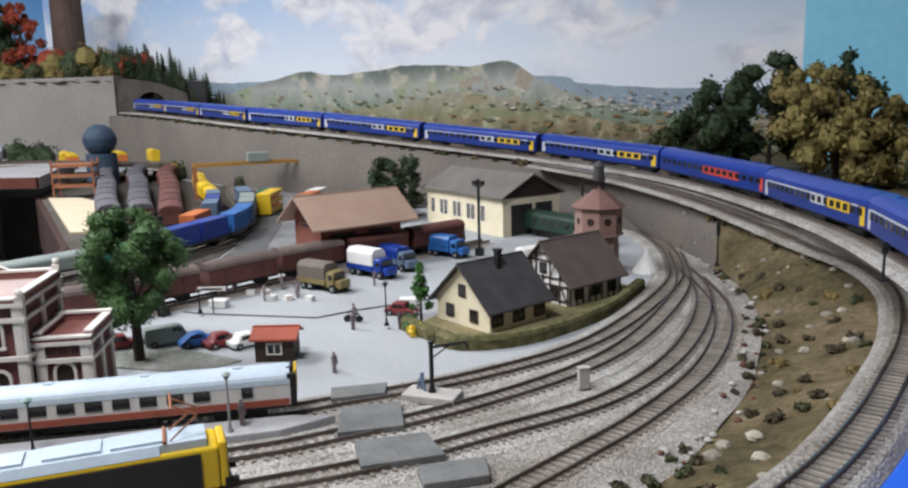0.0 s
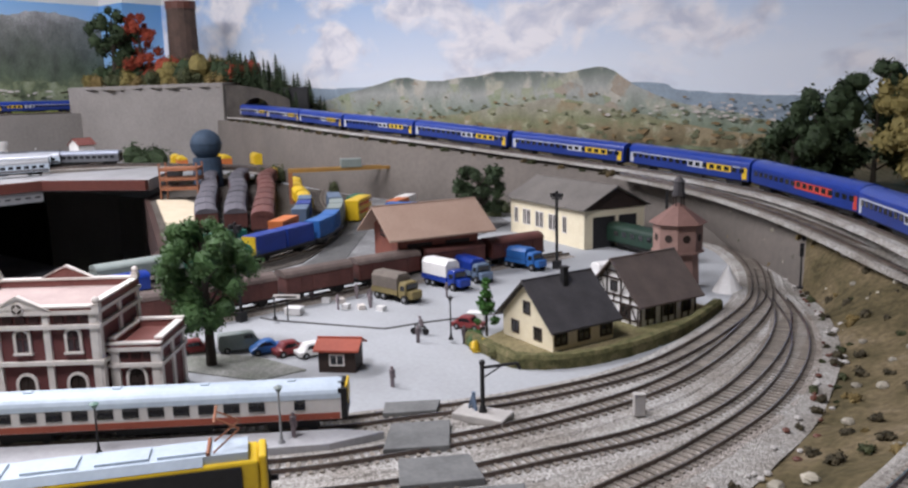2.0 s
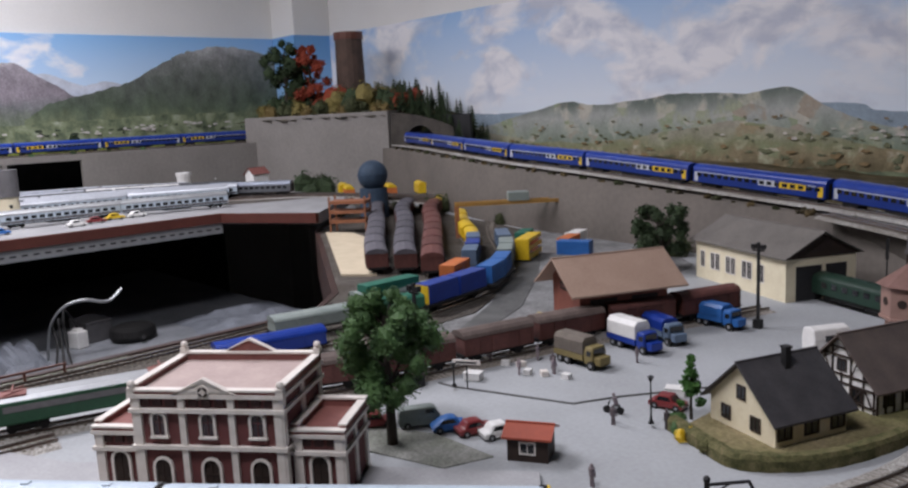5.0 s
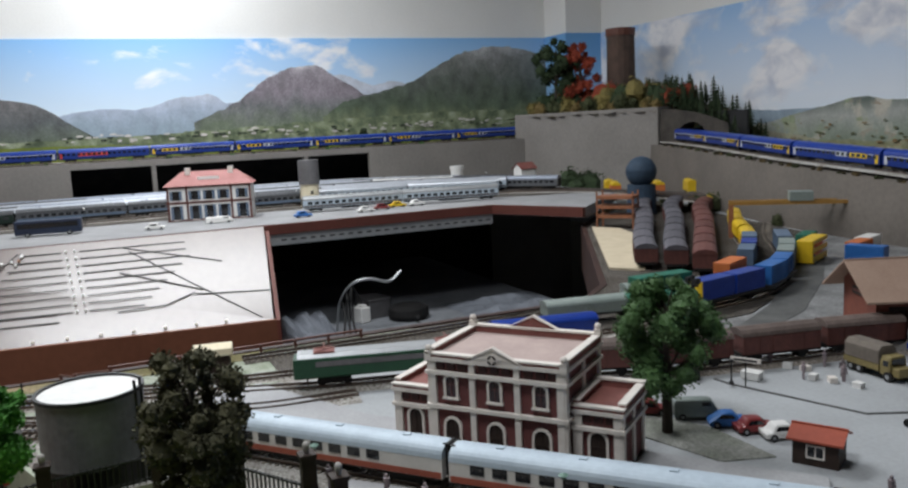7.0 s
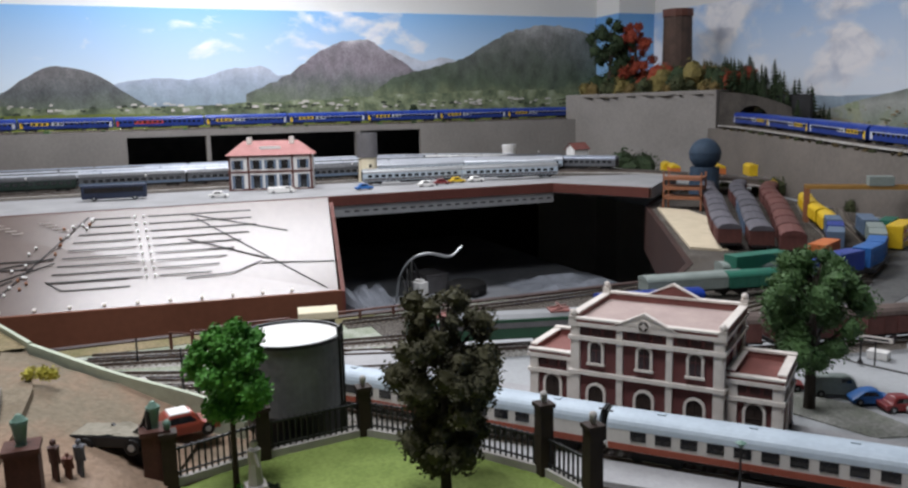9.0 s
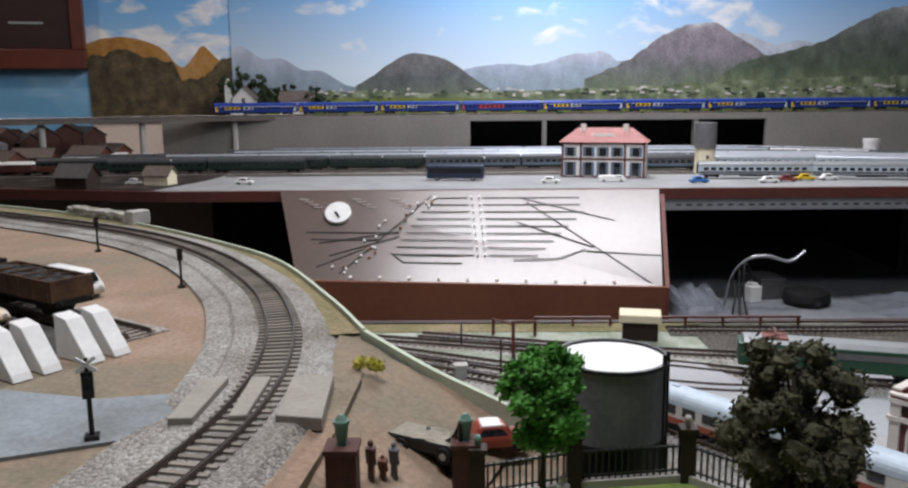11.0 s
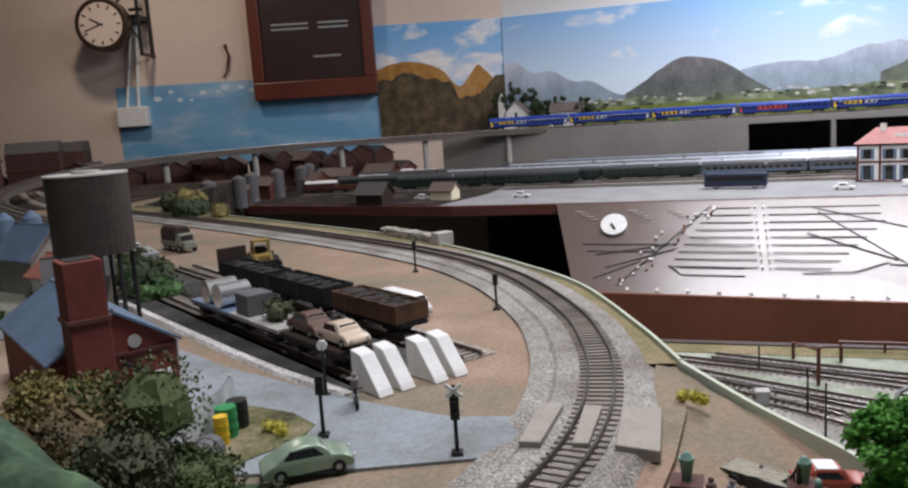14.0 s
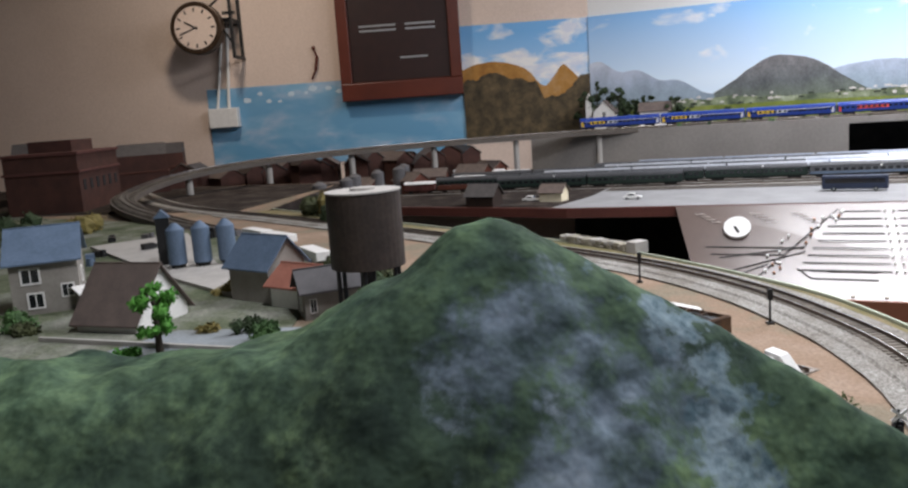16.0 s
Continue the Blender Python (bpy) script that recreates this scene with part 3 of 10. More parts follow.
ridge("backdrop_far_hills", on_north, [(-3.4, 0.27), (-2.6, 0.29), (-2.42, 0.295), (-2.2, 0.292), (-2.04, 0.295), (-1.9, 0.30), (-1.0, 0.28), (-0.868, 0.255), (-0.69, 0.24), (-0.5, 0.232), (0.3, 0.225), (1.25, 0.23)], 0.05, 0.0140, FARBLUE, "printed far blue hills", 0.004, 9)
ridge("backdrop_near_hills", on_north, [(-3.4, 0.2), (-2.45, 0.235), (-2.2, 0.272), (-2.02, 0.305), (-1.9, 0.321), (-1.79, 0.306), (-1.6, 0.316), (-1.41, 0.328), (-1.23, 0.316), (-1.094, 0.327), (-1.0, 0.272), (-0.9, 0.23), (-0.7, 0.19), (-0.4, 0.16), (1.25, 0.16)], 0.0, 0.0165, HAZEHILL, "printed hazy green hills", 0.004, 10)
ridge("backdrop_valley_north", on_north, [(-3.4, 0.19), (-2.6, 0.23), (-2.35, 0.225), (-2.1, 0.19), (-1.8, 0.18), (-1.5, 0.21), (-1.25, 0.235), (-1.0, 0.19), (-0.8, 0.15), (-0.5, 0.13), (1.25, 0.13)], 0.0, 0.0180, VALEHILL, "printed autumn fields and woods", 0.006, 11)
ridge("backdrop_meadow_north", on_north, [(-3.4, 0.14), (-2.5, 0.15), (-1.7, 0.115), (-0.9, 0.095), (-0.4, 0.09), (1.25, 0.09)], 0.0, 0.0195, MEADOW, "printed meadow and hedges", 0.006, 12)

# the painted sky strip and ochre hills on the cream wall


def on_clock(s, z, d):
    """s metres from the corner along the cream wall, d off it."""
    a = math.radians(-69.9)
    return (-3.6 + s * math.cos(a) + d * math.cos(a + math.pi / 2), -0.98 + s * math.sin(a) + d * math.sin(a + math.pi / 2), z)


def clock_sheet(name, s0, s1, z0, z1, d, material, label):
    mb = MB().add([on_clock(s, z, dd) for dd in (0.001, d) for z in (z0, z1) for s in (s0, s1)], [(0, 1, 3, 2), (4, 5, 7, 6), (0, 1, 5, 4), (2, 3, 7, 6), (0, 2, 6, 4), (1, 3, 7, 5)])
    return solid(name, mb, material, label, "backdrop")


clock_sheet("backdrop_south_sky", 0.0, 0.56, 0.2, 0.70, 0.004, SKY_V, "printed blue sky sheet with white clouds")
clock_sheet("painted_sky_strip", 0.56, 1.70, 0.15, 0.505, 0.003, SKY_S, "hand painted blue sky strip with white dabs")
rnd = random.Random(3)
mb = MB()
for i in range(9):
    s, z, r = 1.12 + 0.05 * i + rnd.uniform(-0.015, 0.015), 0.455 + rnd.uniform(-0.022, 0.028), rnd.uniform(0.008, 0.018)
    mb.add([on_clock(s + r * (1 + 0.3 * rnd.random()) * math.cos(a), z + 0.6 * r * (1 + 0.5 * rnd.random()) * math.sin(a), 0.0045) for a in np.linspace(0, 5.7, 11)], [tuple(range(11))])
tagged(part("painted_cloud_dabs", mb, DAB, None), "white paint dabs on the blue strip", "backdrop", "", "structure")
ridge("backdrop_ochre_hill", on_clock, [(0.05, 0.44), (0.09, 0.485), (0.12, 0.507), (0.16, 0.46), (0.20, 0.42), (0.23, 0.44), (0.27, 0.49), (0.33, 0.52), (0.42, 0.538), (0.5, 0.533), (0.56, 0.51)], 0.2, 0.008, OCHRE, "painted ochre hill", 0.004, 13)
ridge("backdrop_scrub", on_clock, [(0.0, 0.46), (0.05, 0.45), (0.1, 0.40), (0.15, 0.36), (0.2, 0.36), (0.24, 0.44), (0.30, 0.47), (0.36, 0.455), (0.44, 0.49), (0.5, 0.48), (0.56, 0.46)], 0.2, 0.012, SCRUB, "painted dark scrub", 0.03, 14)

# ---- the layout boards ----
PLAT = 0.135
yard_poly = [(-1.08, -0.16), (0.62, -0.16), (0.62, 2.38), (-3.58, 2.38), (-3.58, 1.62), (-2.2, 1.62), (-1.9, 1.32), (-1.17, 0.895), (-1.08, 0.80)]
solid("layout_board_yard", MB().prism(yard_poly, -0.06, 0.0), YARD, "pale grey level baseboard of the station yard", "baseboard")
edge = MB()
sweep(edge, np.array([(-1.085, -0.16, 0), (-1.085, 0.80, 0), (-1.175, 0.90, 0), (-1.905, 1.325, 0), (-2.205, 1.62, 0)]), [(0.0, -0.12), (0.012, -0.12), (0.012, 0.003), (0.0, 0.003)])
solid("board_edge", edge, mat("dark brown edge board", (0.045, 0.02, 0.015), (0.03, 0.014, 0.011), 0.6, s1=9), "thin red brown edging board", "edging")
SHELF = 0.058
shelf_poly = [(-2.14, -0.75), (-2.14, 1.15), (-1.86, 1.30), (-2.18, 1.62), (-3.58, 1.62), (-3.58, -1.0), (-3.3, -1.85), (-2.3, -1.5)]
solid("layout_board_far", MB().prism(shelf_poly, SHELF - 0.03, SHELF), FARBOARD, "grey far station baseboard", "baseboard")
mb = MB()
sweep(mb, np.array([(-2.3, -1.5, SHELF), (-2.14, -0.75, SHELF), (-2.14, 1.15, SHELF), (-1.86, 1.30, SHELF)]), [(-0.003, -0.026), (-0.018, -0.026), (-0.018, 0.0), (-0.003, 0.0)])
solid("far_board_fascia", mb, mat("red brown fascia", (0.115, 0.036, 0.027), (0.08, 0.026, 0.02), 0.5, s1=9, s2=90), "red brown edge of the far baseboard", "edging")
solid("far_track_bed", MB().prism([(-2.52, -0.72), (-2.50, 1.0), (-2.30, 1.34), (-2.22, 1.60), (-3.19, 1.60), (-3.19, -0.72)], SHELF, SHELF + 0.001), SOOTBED, "dark cinder bed under the far station tracks", "gravel")
# the hollow under the far board; near black sheets stand in for its shade
solid("hollow_back", MB().box(-3.3, -1.0, -0.75, -3.27, 1.7, SHELF - 0.03), BLACKISH, "black sheet for the shade at the back of the hollow", "panel")
solid("hollow_side", MB().prism([(-1.92, 1.37), (-1.90, 1.35), (-1.20, 0.94), (-1.18, 0.96)], -0.75, -0.0605), BLACKISH, "near black side sheet for the shade under the goods yard", "panel")
solid("hollow_floor", MB().box(-3.27, -0.2, -0.40, -1.35, 1.3, -0.38), BLACKISH, "near black sheet for the shade low under the far board", "shelf")
# west viaduct wall and upper shelf
UP = 0.222
mb = MB()
for y0, y1, z0, z1 in ((-1.15, 0.02, SHELF, UP), (1.13, 2.0, SHELF, UP), (0.02, 1.13, UP - 0.022, UP)):
    mb.box(-3.22, y0, z0, -3.20, y1, z1)
solid("wall_upper_line", mb, GREYPLY, "grey painted retaining wall of the upper line", "wall")
solid("upper_line_shelf", MB().box(-3.585, -1.0, UP - 0.02, -3.222, 2.0, UP), GREYPLY2, "brownish grey shelf carrying the upper line", "shelf")
mb = MB()
for y in (0.30, 0.87):
    mb.box(-3.24, y - 0.008, SHELF, -3.202, y + 0.008, UP - 0.022)
solid("viaduct_pier", mb, GREYPLY, "grey square piers in the opening of the upper line", "pier")
# Black sheet that paints the shade behind the opening.
solid("upper_line_back", MB().box(-3.58, -0.9, SHELF, -3.56, 1.6, UP - 0.021), BLACKISH, "black sheet for the shade behind the opening", "panel")
solid("wall_concrete_block", MB().prism([(-3.255, 1.834), (-2.53, 2.056), (-2.56, 2.15), (-3.285, 1.93)], 0.0, 0.325), GREYPLY, "plain grey block wall below the castle hill", "wall", bevel=0.003)

# ---- the north line on its retaining wall ----
NORTH = smooth_line([(-2.75, 2.16, 0.196), (-2.3, 2.02, 0.186), (-1.9, 1.86, 0.174), (-1.55, 1.735, 0.160), (-1.2, 1.665, 0.142), (-0.95, 1.63, 0.124), (-0.75, 1.60, 0.110), (-0.5, 1.53, 0.096), (-0.28, 1.39, 0.086), (-0.1, 1.17, 0.081), (0.03, 0.9, 0.086), (0.11, 0.6, 0.090), (0.14, 0.2, 0.09), (0.14, -0.1, 0.09)], 0.012)
OUTER = smooth_line([(-0.60, 1.50, 0.097), (-0.42, 1.42, 0.085), (-0.30, 1.33, 0.077), (-0.209, 1.245, 0.070), (-0.141, 1.177, 0.062), (-0.06, 1.09, 0.052), (0.006, 1.02, 0.045), (0.042, 0.931, 0.040), (0.052, 0.80, 0.036), (0.043, 0.67, 0.035), (0.031, 0.575, 0.035), (0.012, 0.49, 0.035), (-0.03, 0.36, 0.035), (-0.08, 0.22, 0.035)], 0.006)
nrm = sides(NORTH)
foot = NORTH[:, :2] - nrm * 0.06
mb = MB()
keep_w = foot[:, 0] < -0.24
foot, nrm, NW = foot[keep_w], nrm[keep_w], NORTH[keep_w]
mb.strip([[(x, y, -0.001) for x, y in foot], [(x, y, z - 0.008) for (x, y), z in zip(foot + nrm * 0.006, NW[:, 2])], [(x, y, z - 0.008) for (x, y), z in zip(NW[:, :2] + nrm * 0.05, NW[:, 2])]])
nrm = sides(NORTH)
solid("wall_north_line", mb, GREYPLY2, "brownish grey retaining wall under the curving upper line", "wall", smooth=True)
# ground behind the north line up to the backdrop
mb = MB()
back = []
for (x, y), z in zip(NORTH[:, :2] + nrm * 0.048, NORTH[:, 2]):
    back.append([(x + k * (0.275 if x > -0.1 else 0.0), y + k * (2.37 - y) if x < 0.0 else y + k * 0.3, z - 0.009 - 0.02 * k + 0.012 * noise.noise((x * 9, y * 9 + k * 3, 1))) for k in (0, 0.08, 0.2, 0.4, 0.7, 1)])
mb.strip(back)
solid("ground_behind_line", mb, EMB, "brown grassy ground behind the upper line", "ground", smooth=True)

# ---- tracks ----
GAUGE = 0.0165
SLEEPER = MB().box(-0.0135, -0.0014, 0, 0.0135, 0.0014, 0.0018).mesh("sleeper", TIE)


def track(name, line, label, bed=BALLAST, singles=False, width=0.024, bed_h=0.004, sink=0.0, pitch=0.0075):
    """A ballasted track: bed, sleepers and two rails. line: the track's middle, its z the ground."""
    ob = thing(name, Matrix(), label, "railway track")
    line = np.array(line, float)
    if bed is not None:
        mb = MB()
        sweep(mb, line, [(-width - 0.006, -sink), (width + 0.006, -sink), (width, bed_h), (-width, bed_h)])
        part("ballast_bed", mb, bed, ob)
    up = bed_h if bed is not None else 0.0
    raised = line + np.array([0, 0, up])
    d = np.concatenate([[0], np.cumsum(np.linalg.norm(np.diff(raised, axis=0), axis=1))])
    n = int(d[-1] / pitch)
    joined = MB()
    for i in range(n):
        s = (i + 0.5) * pitch
        p, a, g = at_line(raised, s)
        m = pose(p[0], p[1], p[2] - 0.0006, 0, 0, a + 90 + random.uniform(-1.2, 1.2))
        if singles:
            piece("sleeper", SLEEPER, ob, m)
        else:
            joined.box(-0.0135, -0.0014, 0, 0.0135, 0.0014, 0.0018, m)
    if not singles:
        tagged(part("sleeper_rest", joined, TIE, ob), kind="stuff")
    for o in (-GAUGE / 2, GAUGE / 2):
        mb = MB()
        sweep(mb, raised, [(o - 0.0007, 0.0008), (o + 0.0007, 0.0008), (o + 0.0005, 0.0036), (o - 0.0005, 0.0036)])
        part("rail", mb, RAIL, ob)
        mb = MB()
        sweep(mb, raised, [(o - 0.0006, 0.0036), (o + 0.0006, 0.0036), (o + 0.0005, 0.0041), (o - 0.0005, 0.0041)])
        part("rail_head", mb, RAILTOP, ob, "worn bright rail top")
    return ob


def flat(pts, z=0.0, step=0.008):
    return smooth_line([(x, y, z) for x, y in pts], step)


# lower tracks of the station throat, from inside to outside
T1 = flat([(-0.86, 0.08), (-0.60, 0.30), (-0.44, 0.437), (-0.357, 0.517), (-0.326, 0.557), (-0.267, 0.640), (-0.219, 0.746), (-0.203, 0.857), (-0.205, 1.012), (-0.222, 1.113), (-0.277, 1.258), (-0.354, 1.385), (-0.45, 1.47)])
T2 = flat([(-0.60, 0.21), (-0.44, 0.345), (-0.336, 0.44), (-0.288, 0.504), (-0.239, 0.585), (-0.192, 0.704), (-0.177, 0.822), (-0.187, 0.993), (-0.213, 1.11), (-0.26, 1.24)])
T3 = flat([(-0.50, 0.17), (-0.38, 0.30), (-0.298, 0.405), (-0.244, 0.472), (-0.197, 0.553), (-0.147, 0.651), (-0.130, 0.768), (-0.140, 0.909), (-0.170, 1.033), (-0.215, 1.13)])
T4 = flat([(-0.20, 0.28), (-0.165, 0.41), (-0.146, 0.491), (-0.130, 0.554), (-0.113, 0.628), (-0.100, 0.747), (-0.110, 0.873), (-0.140, 0.984), (-0.19, 1.09)])
# a wide ballast field under them
mb = MB()
a, b = smooth_line([(-0.95, 0.02, 0), (-0.6, 0.33, 0), (-0.37, 0.54, 0), (-0.285, 0.65, 0), (-0.24, 0.75, 0), (-0.228, 0.86, 0), (-0.235, 1.02, 0), (-0.3, 1.27, 0), (-0.46, 1.5, 0)], 0.02), smooth_line([(-0.30, -0.05, 0), (-0.2, 0.2, 0), (-0.13, 0.41, 0), (-0.075, 0.53, 0), (-0.06, 0.65, 0), (-0.06, 0.77, 0), (-0.095, 0.965, 0), (-0.19, 1.17, 0), (-0.42, 1.47, 0)], 0.02)
n = min(len(a), len(b))
a, b = [l[np.linspace(0, len(l) - 1, 120).astype(int)] for l in (a, b)]
mb.strip([[tuple(p + (q - p) * k + np.array([0, 0, 0.0022 + 0.0016 * noise.noise((float(p[0] + (q[0] - p[0]) * k) * 40, float(p[1] + (q[1] - p[1]) * k) * 40, 3))])) for k in np.linspace(0, 1, 40)] for p, q in zip(a, b)])
solid("ballast_field", mb, BALLAST2, "pale grey gravel field between the tracks", "gravel", smooth=True)
track("railway_track", T1, "brown railed curved track on grey ballast", singles=True)
track("railway_track", T2, "brown railed curved track on grey ballast", singles=True, bed_h=0.0035)
track("railway_track", T3, "brown railed curved track on grey ballast", singles=True, bed_h=0.003)
track("railway_track", T4, "dark brown curved siding on cinders", RUSTBED, singles=True, bed_h=0.0025, width=0.019)
track("railway_track", OUTER, "curved outer track on pale ballast above the bank", BALLAST2, singles=True, width=0.019)
track("railway_track", NORTH, "curved upper main line on grey ballast", BALLAST)

# the bank between the lower curve and the outer track
inner = b
mb = MB()
inn = smooth_line([(-0.42, 1.47, 0), (-0.19, 1.165, 0), (-0.10, 0.965, 0), (-0.066, 0.77, 0), (-0.066, 0.65, 0), (-0.085, 0.53, 0), (-0.12, 0.42, 0), (-0.17, 0.25, 0)], 0.01)
inn = inn[np.linspace(0, len(inn) - 1, 90).astype(int)]
out = OUTER[np.linspace(0, len(OUTER) - 1, 90).astype(int)]
rows = []
for p, q in zip(inn, out):
    row = []
    for k in np.linspace(0, 1, 24):
        x, y = p[0] + (q[0] - p[0]) * k, p[1] + (q[1] - p[1]) * k
        h = (q[2] - 0.001) * (k * k * (3 - 2 * k) * 0.5 + k * 0.5)
        row.append((x, y, h + 0.004 * min(1, 6 * k, 8 * (1 - k)) * (noise.noise((x * 25, y * 25, 7)) + 0.5 * noise.noise((x * 80, y * 80, 2)))))
    rows.append(row)
wall_rows = [r for r, q in zip(rows, out) if q[0] < -0.19]
solid("wall_bend", MB().strip(wall_rows), GREYPLY2, "grey retaining wall at the bend", "wall", smooth=True)
rows = rows[len(wall_rows) - 1:]
mb.strip(rows)
solid("bank", mb, EMB, "olive brown grassy bank with stones", "bank", smooth=True)
# level top between the outer track and the main line, and the blue fascia beyond
mb = MB()
rows = []
for p in OUTER[OUTER[:, 1] > 0.80]:
    q = NORTH[np.argmin(np.linalg.norm(NORTH[:, :2] - p[:2], axis=1))]
    rows.append([(p[0] + (q[0] - p[0]) * k, p[1] + (q[1] - p[1]) * k, p[2] + (q[2] - p[2]) * k - 0.001) for k in np.linspace(0, 1, 6)])
mb.strip(rows)
solid("ballast_shoulder", mb, BALLAST2, "pale gravel shoulder between two upper tracks", "gravel", smooth=True)
BLUEP = mat("bright blue painted board", (0.02, 0.12, 0.62), (0.018, 0.1, 0.52), 0.5, s1=6, s2=80, bump=0.02)

mb = MB()
mb.strip([[(p[0] + n[0] * d, p[1] + n[1] * d, p[2] + h) for d, h in ((0.024, -0.001), (0.027, 0.001), (0.10, 0.004), (0.101, -0.2))] for p, n in zip(OUTER, sides(OUTER)) if p[1] < 0.83])
solid("blue_edge_board", mb, BLUEP, "bright blue painted board beside the outer track", "edging")

# ---- materials of the things ----
WHITE = mat("white plastic", (0.78, 0.77, 0.75), (0.68, 0.67, 0.65), 0.5, bump=0.03, s1=60)
IVORY = mat("ivory trim", (0.74, 0.69, 0.64), (0.63, 0.58, 0.53), 0.6, s1=70, bump=0.05)
BRICKRED = mat("dark red brick walls", (0.155, 0.05, 0.048), (0.11, 0.037, 0.036), 0.75, s1=60, s2=900, bump=0.3)
ROOFRED = mat("dull red flat roof", (0.25, 0.095, 0.082), (0.185, 0.07, 0.06), 0.7, s1=50)
PINKROOF = mat("pale pink grey roof deck", (0.46, 0.36, 0.33), (0.38, 0.29, 0.27), 0.8, s1=40)
SILVER = mat("silver grey carriage roof", (0.48, 0.56, 0.63), (0.40, 0.47, 0.54), 0.55, 0.1, s1=40, bump=0.03)
CARWHITE = mat("cream white carriage side", (0.62, 0.6, 0.57), (0.54, 0.52, 0.49), 0.45, s1=50, bump=0.02)
ORANGE = mat("red orange carriage band", (0.31, 0.075, 0.042), (0.24, 0.058, 0.034), 0.45, s1=50, bump=0.02)
UNDER = mat("black running gear", (0.012, 0.011, 0.011), (0.006, 0.006, 0.006), 0.7, s2=500)
GLASS = mat("dark tinted window", (0.018, 0.02, 0.024), (0.012, 0.013, 0.015), 0.08, spec=0.6, bump=0.0)
YELLOW = mat("yellow paint", (0.68, 0.46, 0.02), (0.58, 0.38, 0.02), 0.4, s1=50, bump=0.03)
BLUE = mat("royal blue paint", (0.012, 0.045, 0.30), (0.009, 0.032, 0.22), 0.3, s1=40, bump=0.02)
BLUE2 = mat("mid blue paint", (0.03, 0.14, 0.42), (0.025, 0.11, 0.33), 0.4, s1=40, bump=0.03)
GREYBLUE = mat("slate blue grey paint", (0.13, 0.18, 0.26), (0.09, 0.13, 0.19), 0.5, s1=50)
STEELB = mat("steel blue tank", (0.032, 0.058, 0.095), (0.02, 0.036, 0.06), 0.75, 0.0, s1=50)
GREEN = mat("dark railway green", (0.016, 0.075, 0.035), (0.011, 0.05, 0.025), 0.35, s1=40, bump=0.03)
TEAL = mat("sea green container", (0.025, 0.15, 0.10), (0.02, 0.11, 0.075), 0.5, s1=40)
PALEGREEN = mat("pale grey green container", (0.25, 0.29, 0.27), (0.19, 0.225, 0.21), 0.55, s1=40)
BROWNV = mat("wagon brown", (0.095, 0.03, 0.024), (0.06, 0.02, 0.016), 0.6, s1=40, s2=300, var=0.15)
MAROON = mat("weathered maroon", (0.13, 0.048, 0.04), (0.085, 0.033, 0.028), 0.7, s1=50, var=0.15)
GREYROOF = mat("grey brown wagon roof", (0.145, 0.108, 0.094), (0.09, 0.066, 0.058), 0.75, s1=40, var=0.15)
GREYV = mat("wagon grey", (0.135, 0.13, 0.135), (0.09, 0.088, 0.092), 0.7, s1=40, var=0.15)
ORANGEC = mat("orange container", (0.55, 0.17, 0.05), (0.46, 0.13, 0.04), 0.5, s1=40)
TAN = mat("tan roof boards", (0.36, 0.25, 0.19), (0.3, 0.2, 0.15), 0.75, s1=25, s2=300)
SHEDRED = mat("red brown shed boards", (0.22, 0.07, 0.045), (0.16, 0.05, 0.035), 0.7, s1=40, s2=300)
PALEYEL = mat("pale yellow render", (0.76, 0.69, 0.51), (0.68, 0.60, 0.43), 0.8, s1=50)
SLATE = mat("dark slate roof", (0.075, 0.07, 0.073), (0.045, 0.042, 0.045), 0.6, s1=60, s2=700, bump=0.3)
SLATEB = mat("brown grey roof tiles", (0.15, 0.115, 0.10), (0.1, 0.078, 0.07), 0.65, s1=60, s2=700, bump=0.3)
DARKWOOD = mat("dark timber", (0.035, 0.02, 0.014), (0.02, 0.012, 0.009), 0.7, s1=60)
PINKSTONE = mat("pinkish brown masonry", (0.32, 0.2, 0.165), (0.25, 0.15, 0.125), 0.75, s1=70, s2=700, bump=0.25)
HEDGE = patch_mat("clipped hedge", ((0.3, (0.045, 0.05, 0.02)), (0.5, (0.115, 0.11, 0.05)), (0.7, (0.20, 0.17, 0.09))), 80, 600, 1.0)
LEAF = mat("green leaves", (0.075, 0.15, 0.045), (0.03, 0.07, 0.02), 0.7, s1=70, s2=500, bump=0.0)
LEAFB = mat("bright green leaves", (0.095, 0.29, 0.038), (0.042, 0.165, 0.02), 0.7, s1=60, s2=500, bump=0.0)
LEAFM = mat("mid green leaves", (0.09, 0.22, 0.05), (0.04, 0.12, 0.025), 0.7, s1=60, s2=500, bump=0.0)
LEAFD = mat("dark olive needles", (0.065, 0.075, 0.028), (0.028, 0.034, 0.014), 0.8, s1=60, s2=500, bump=0.0)
LEAFA = mat("autumn olive leaves", (0.24, 0.19, 0.06), (0.13, 0.11, 0.035), 0.8, s1=60, s2=400, bump=0.0)
LEAFO = mat("dark green foliage", (0.035, 0.06, 0.022), (0.018, 0.03, 0.012), 0.8, s1=60, s2=400, bump=0.0)
LEAFR = mat("rust red foliage", (0.32, 0.055, 0.025), (0.2, 0.035, 0.018), 0.8, s1=60, s2=400, bump=0.0)
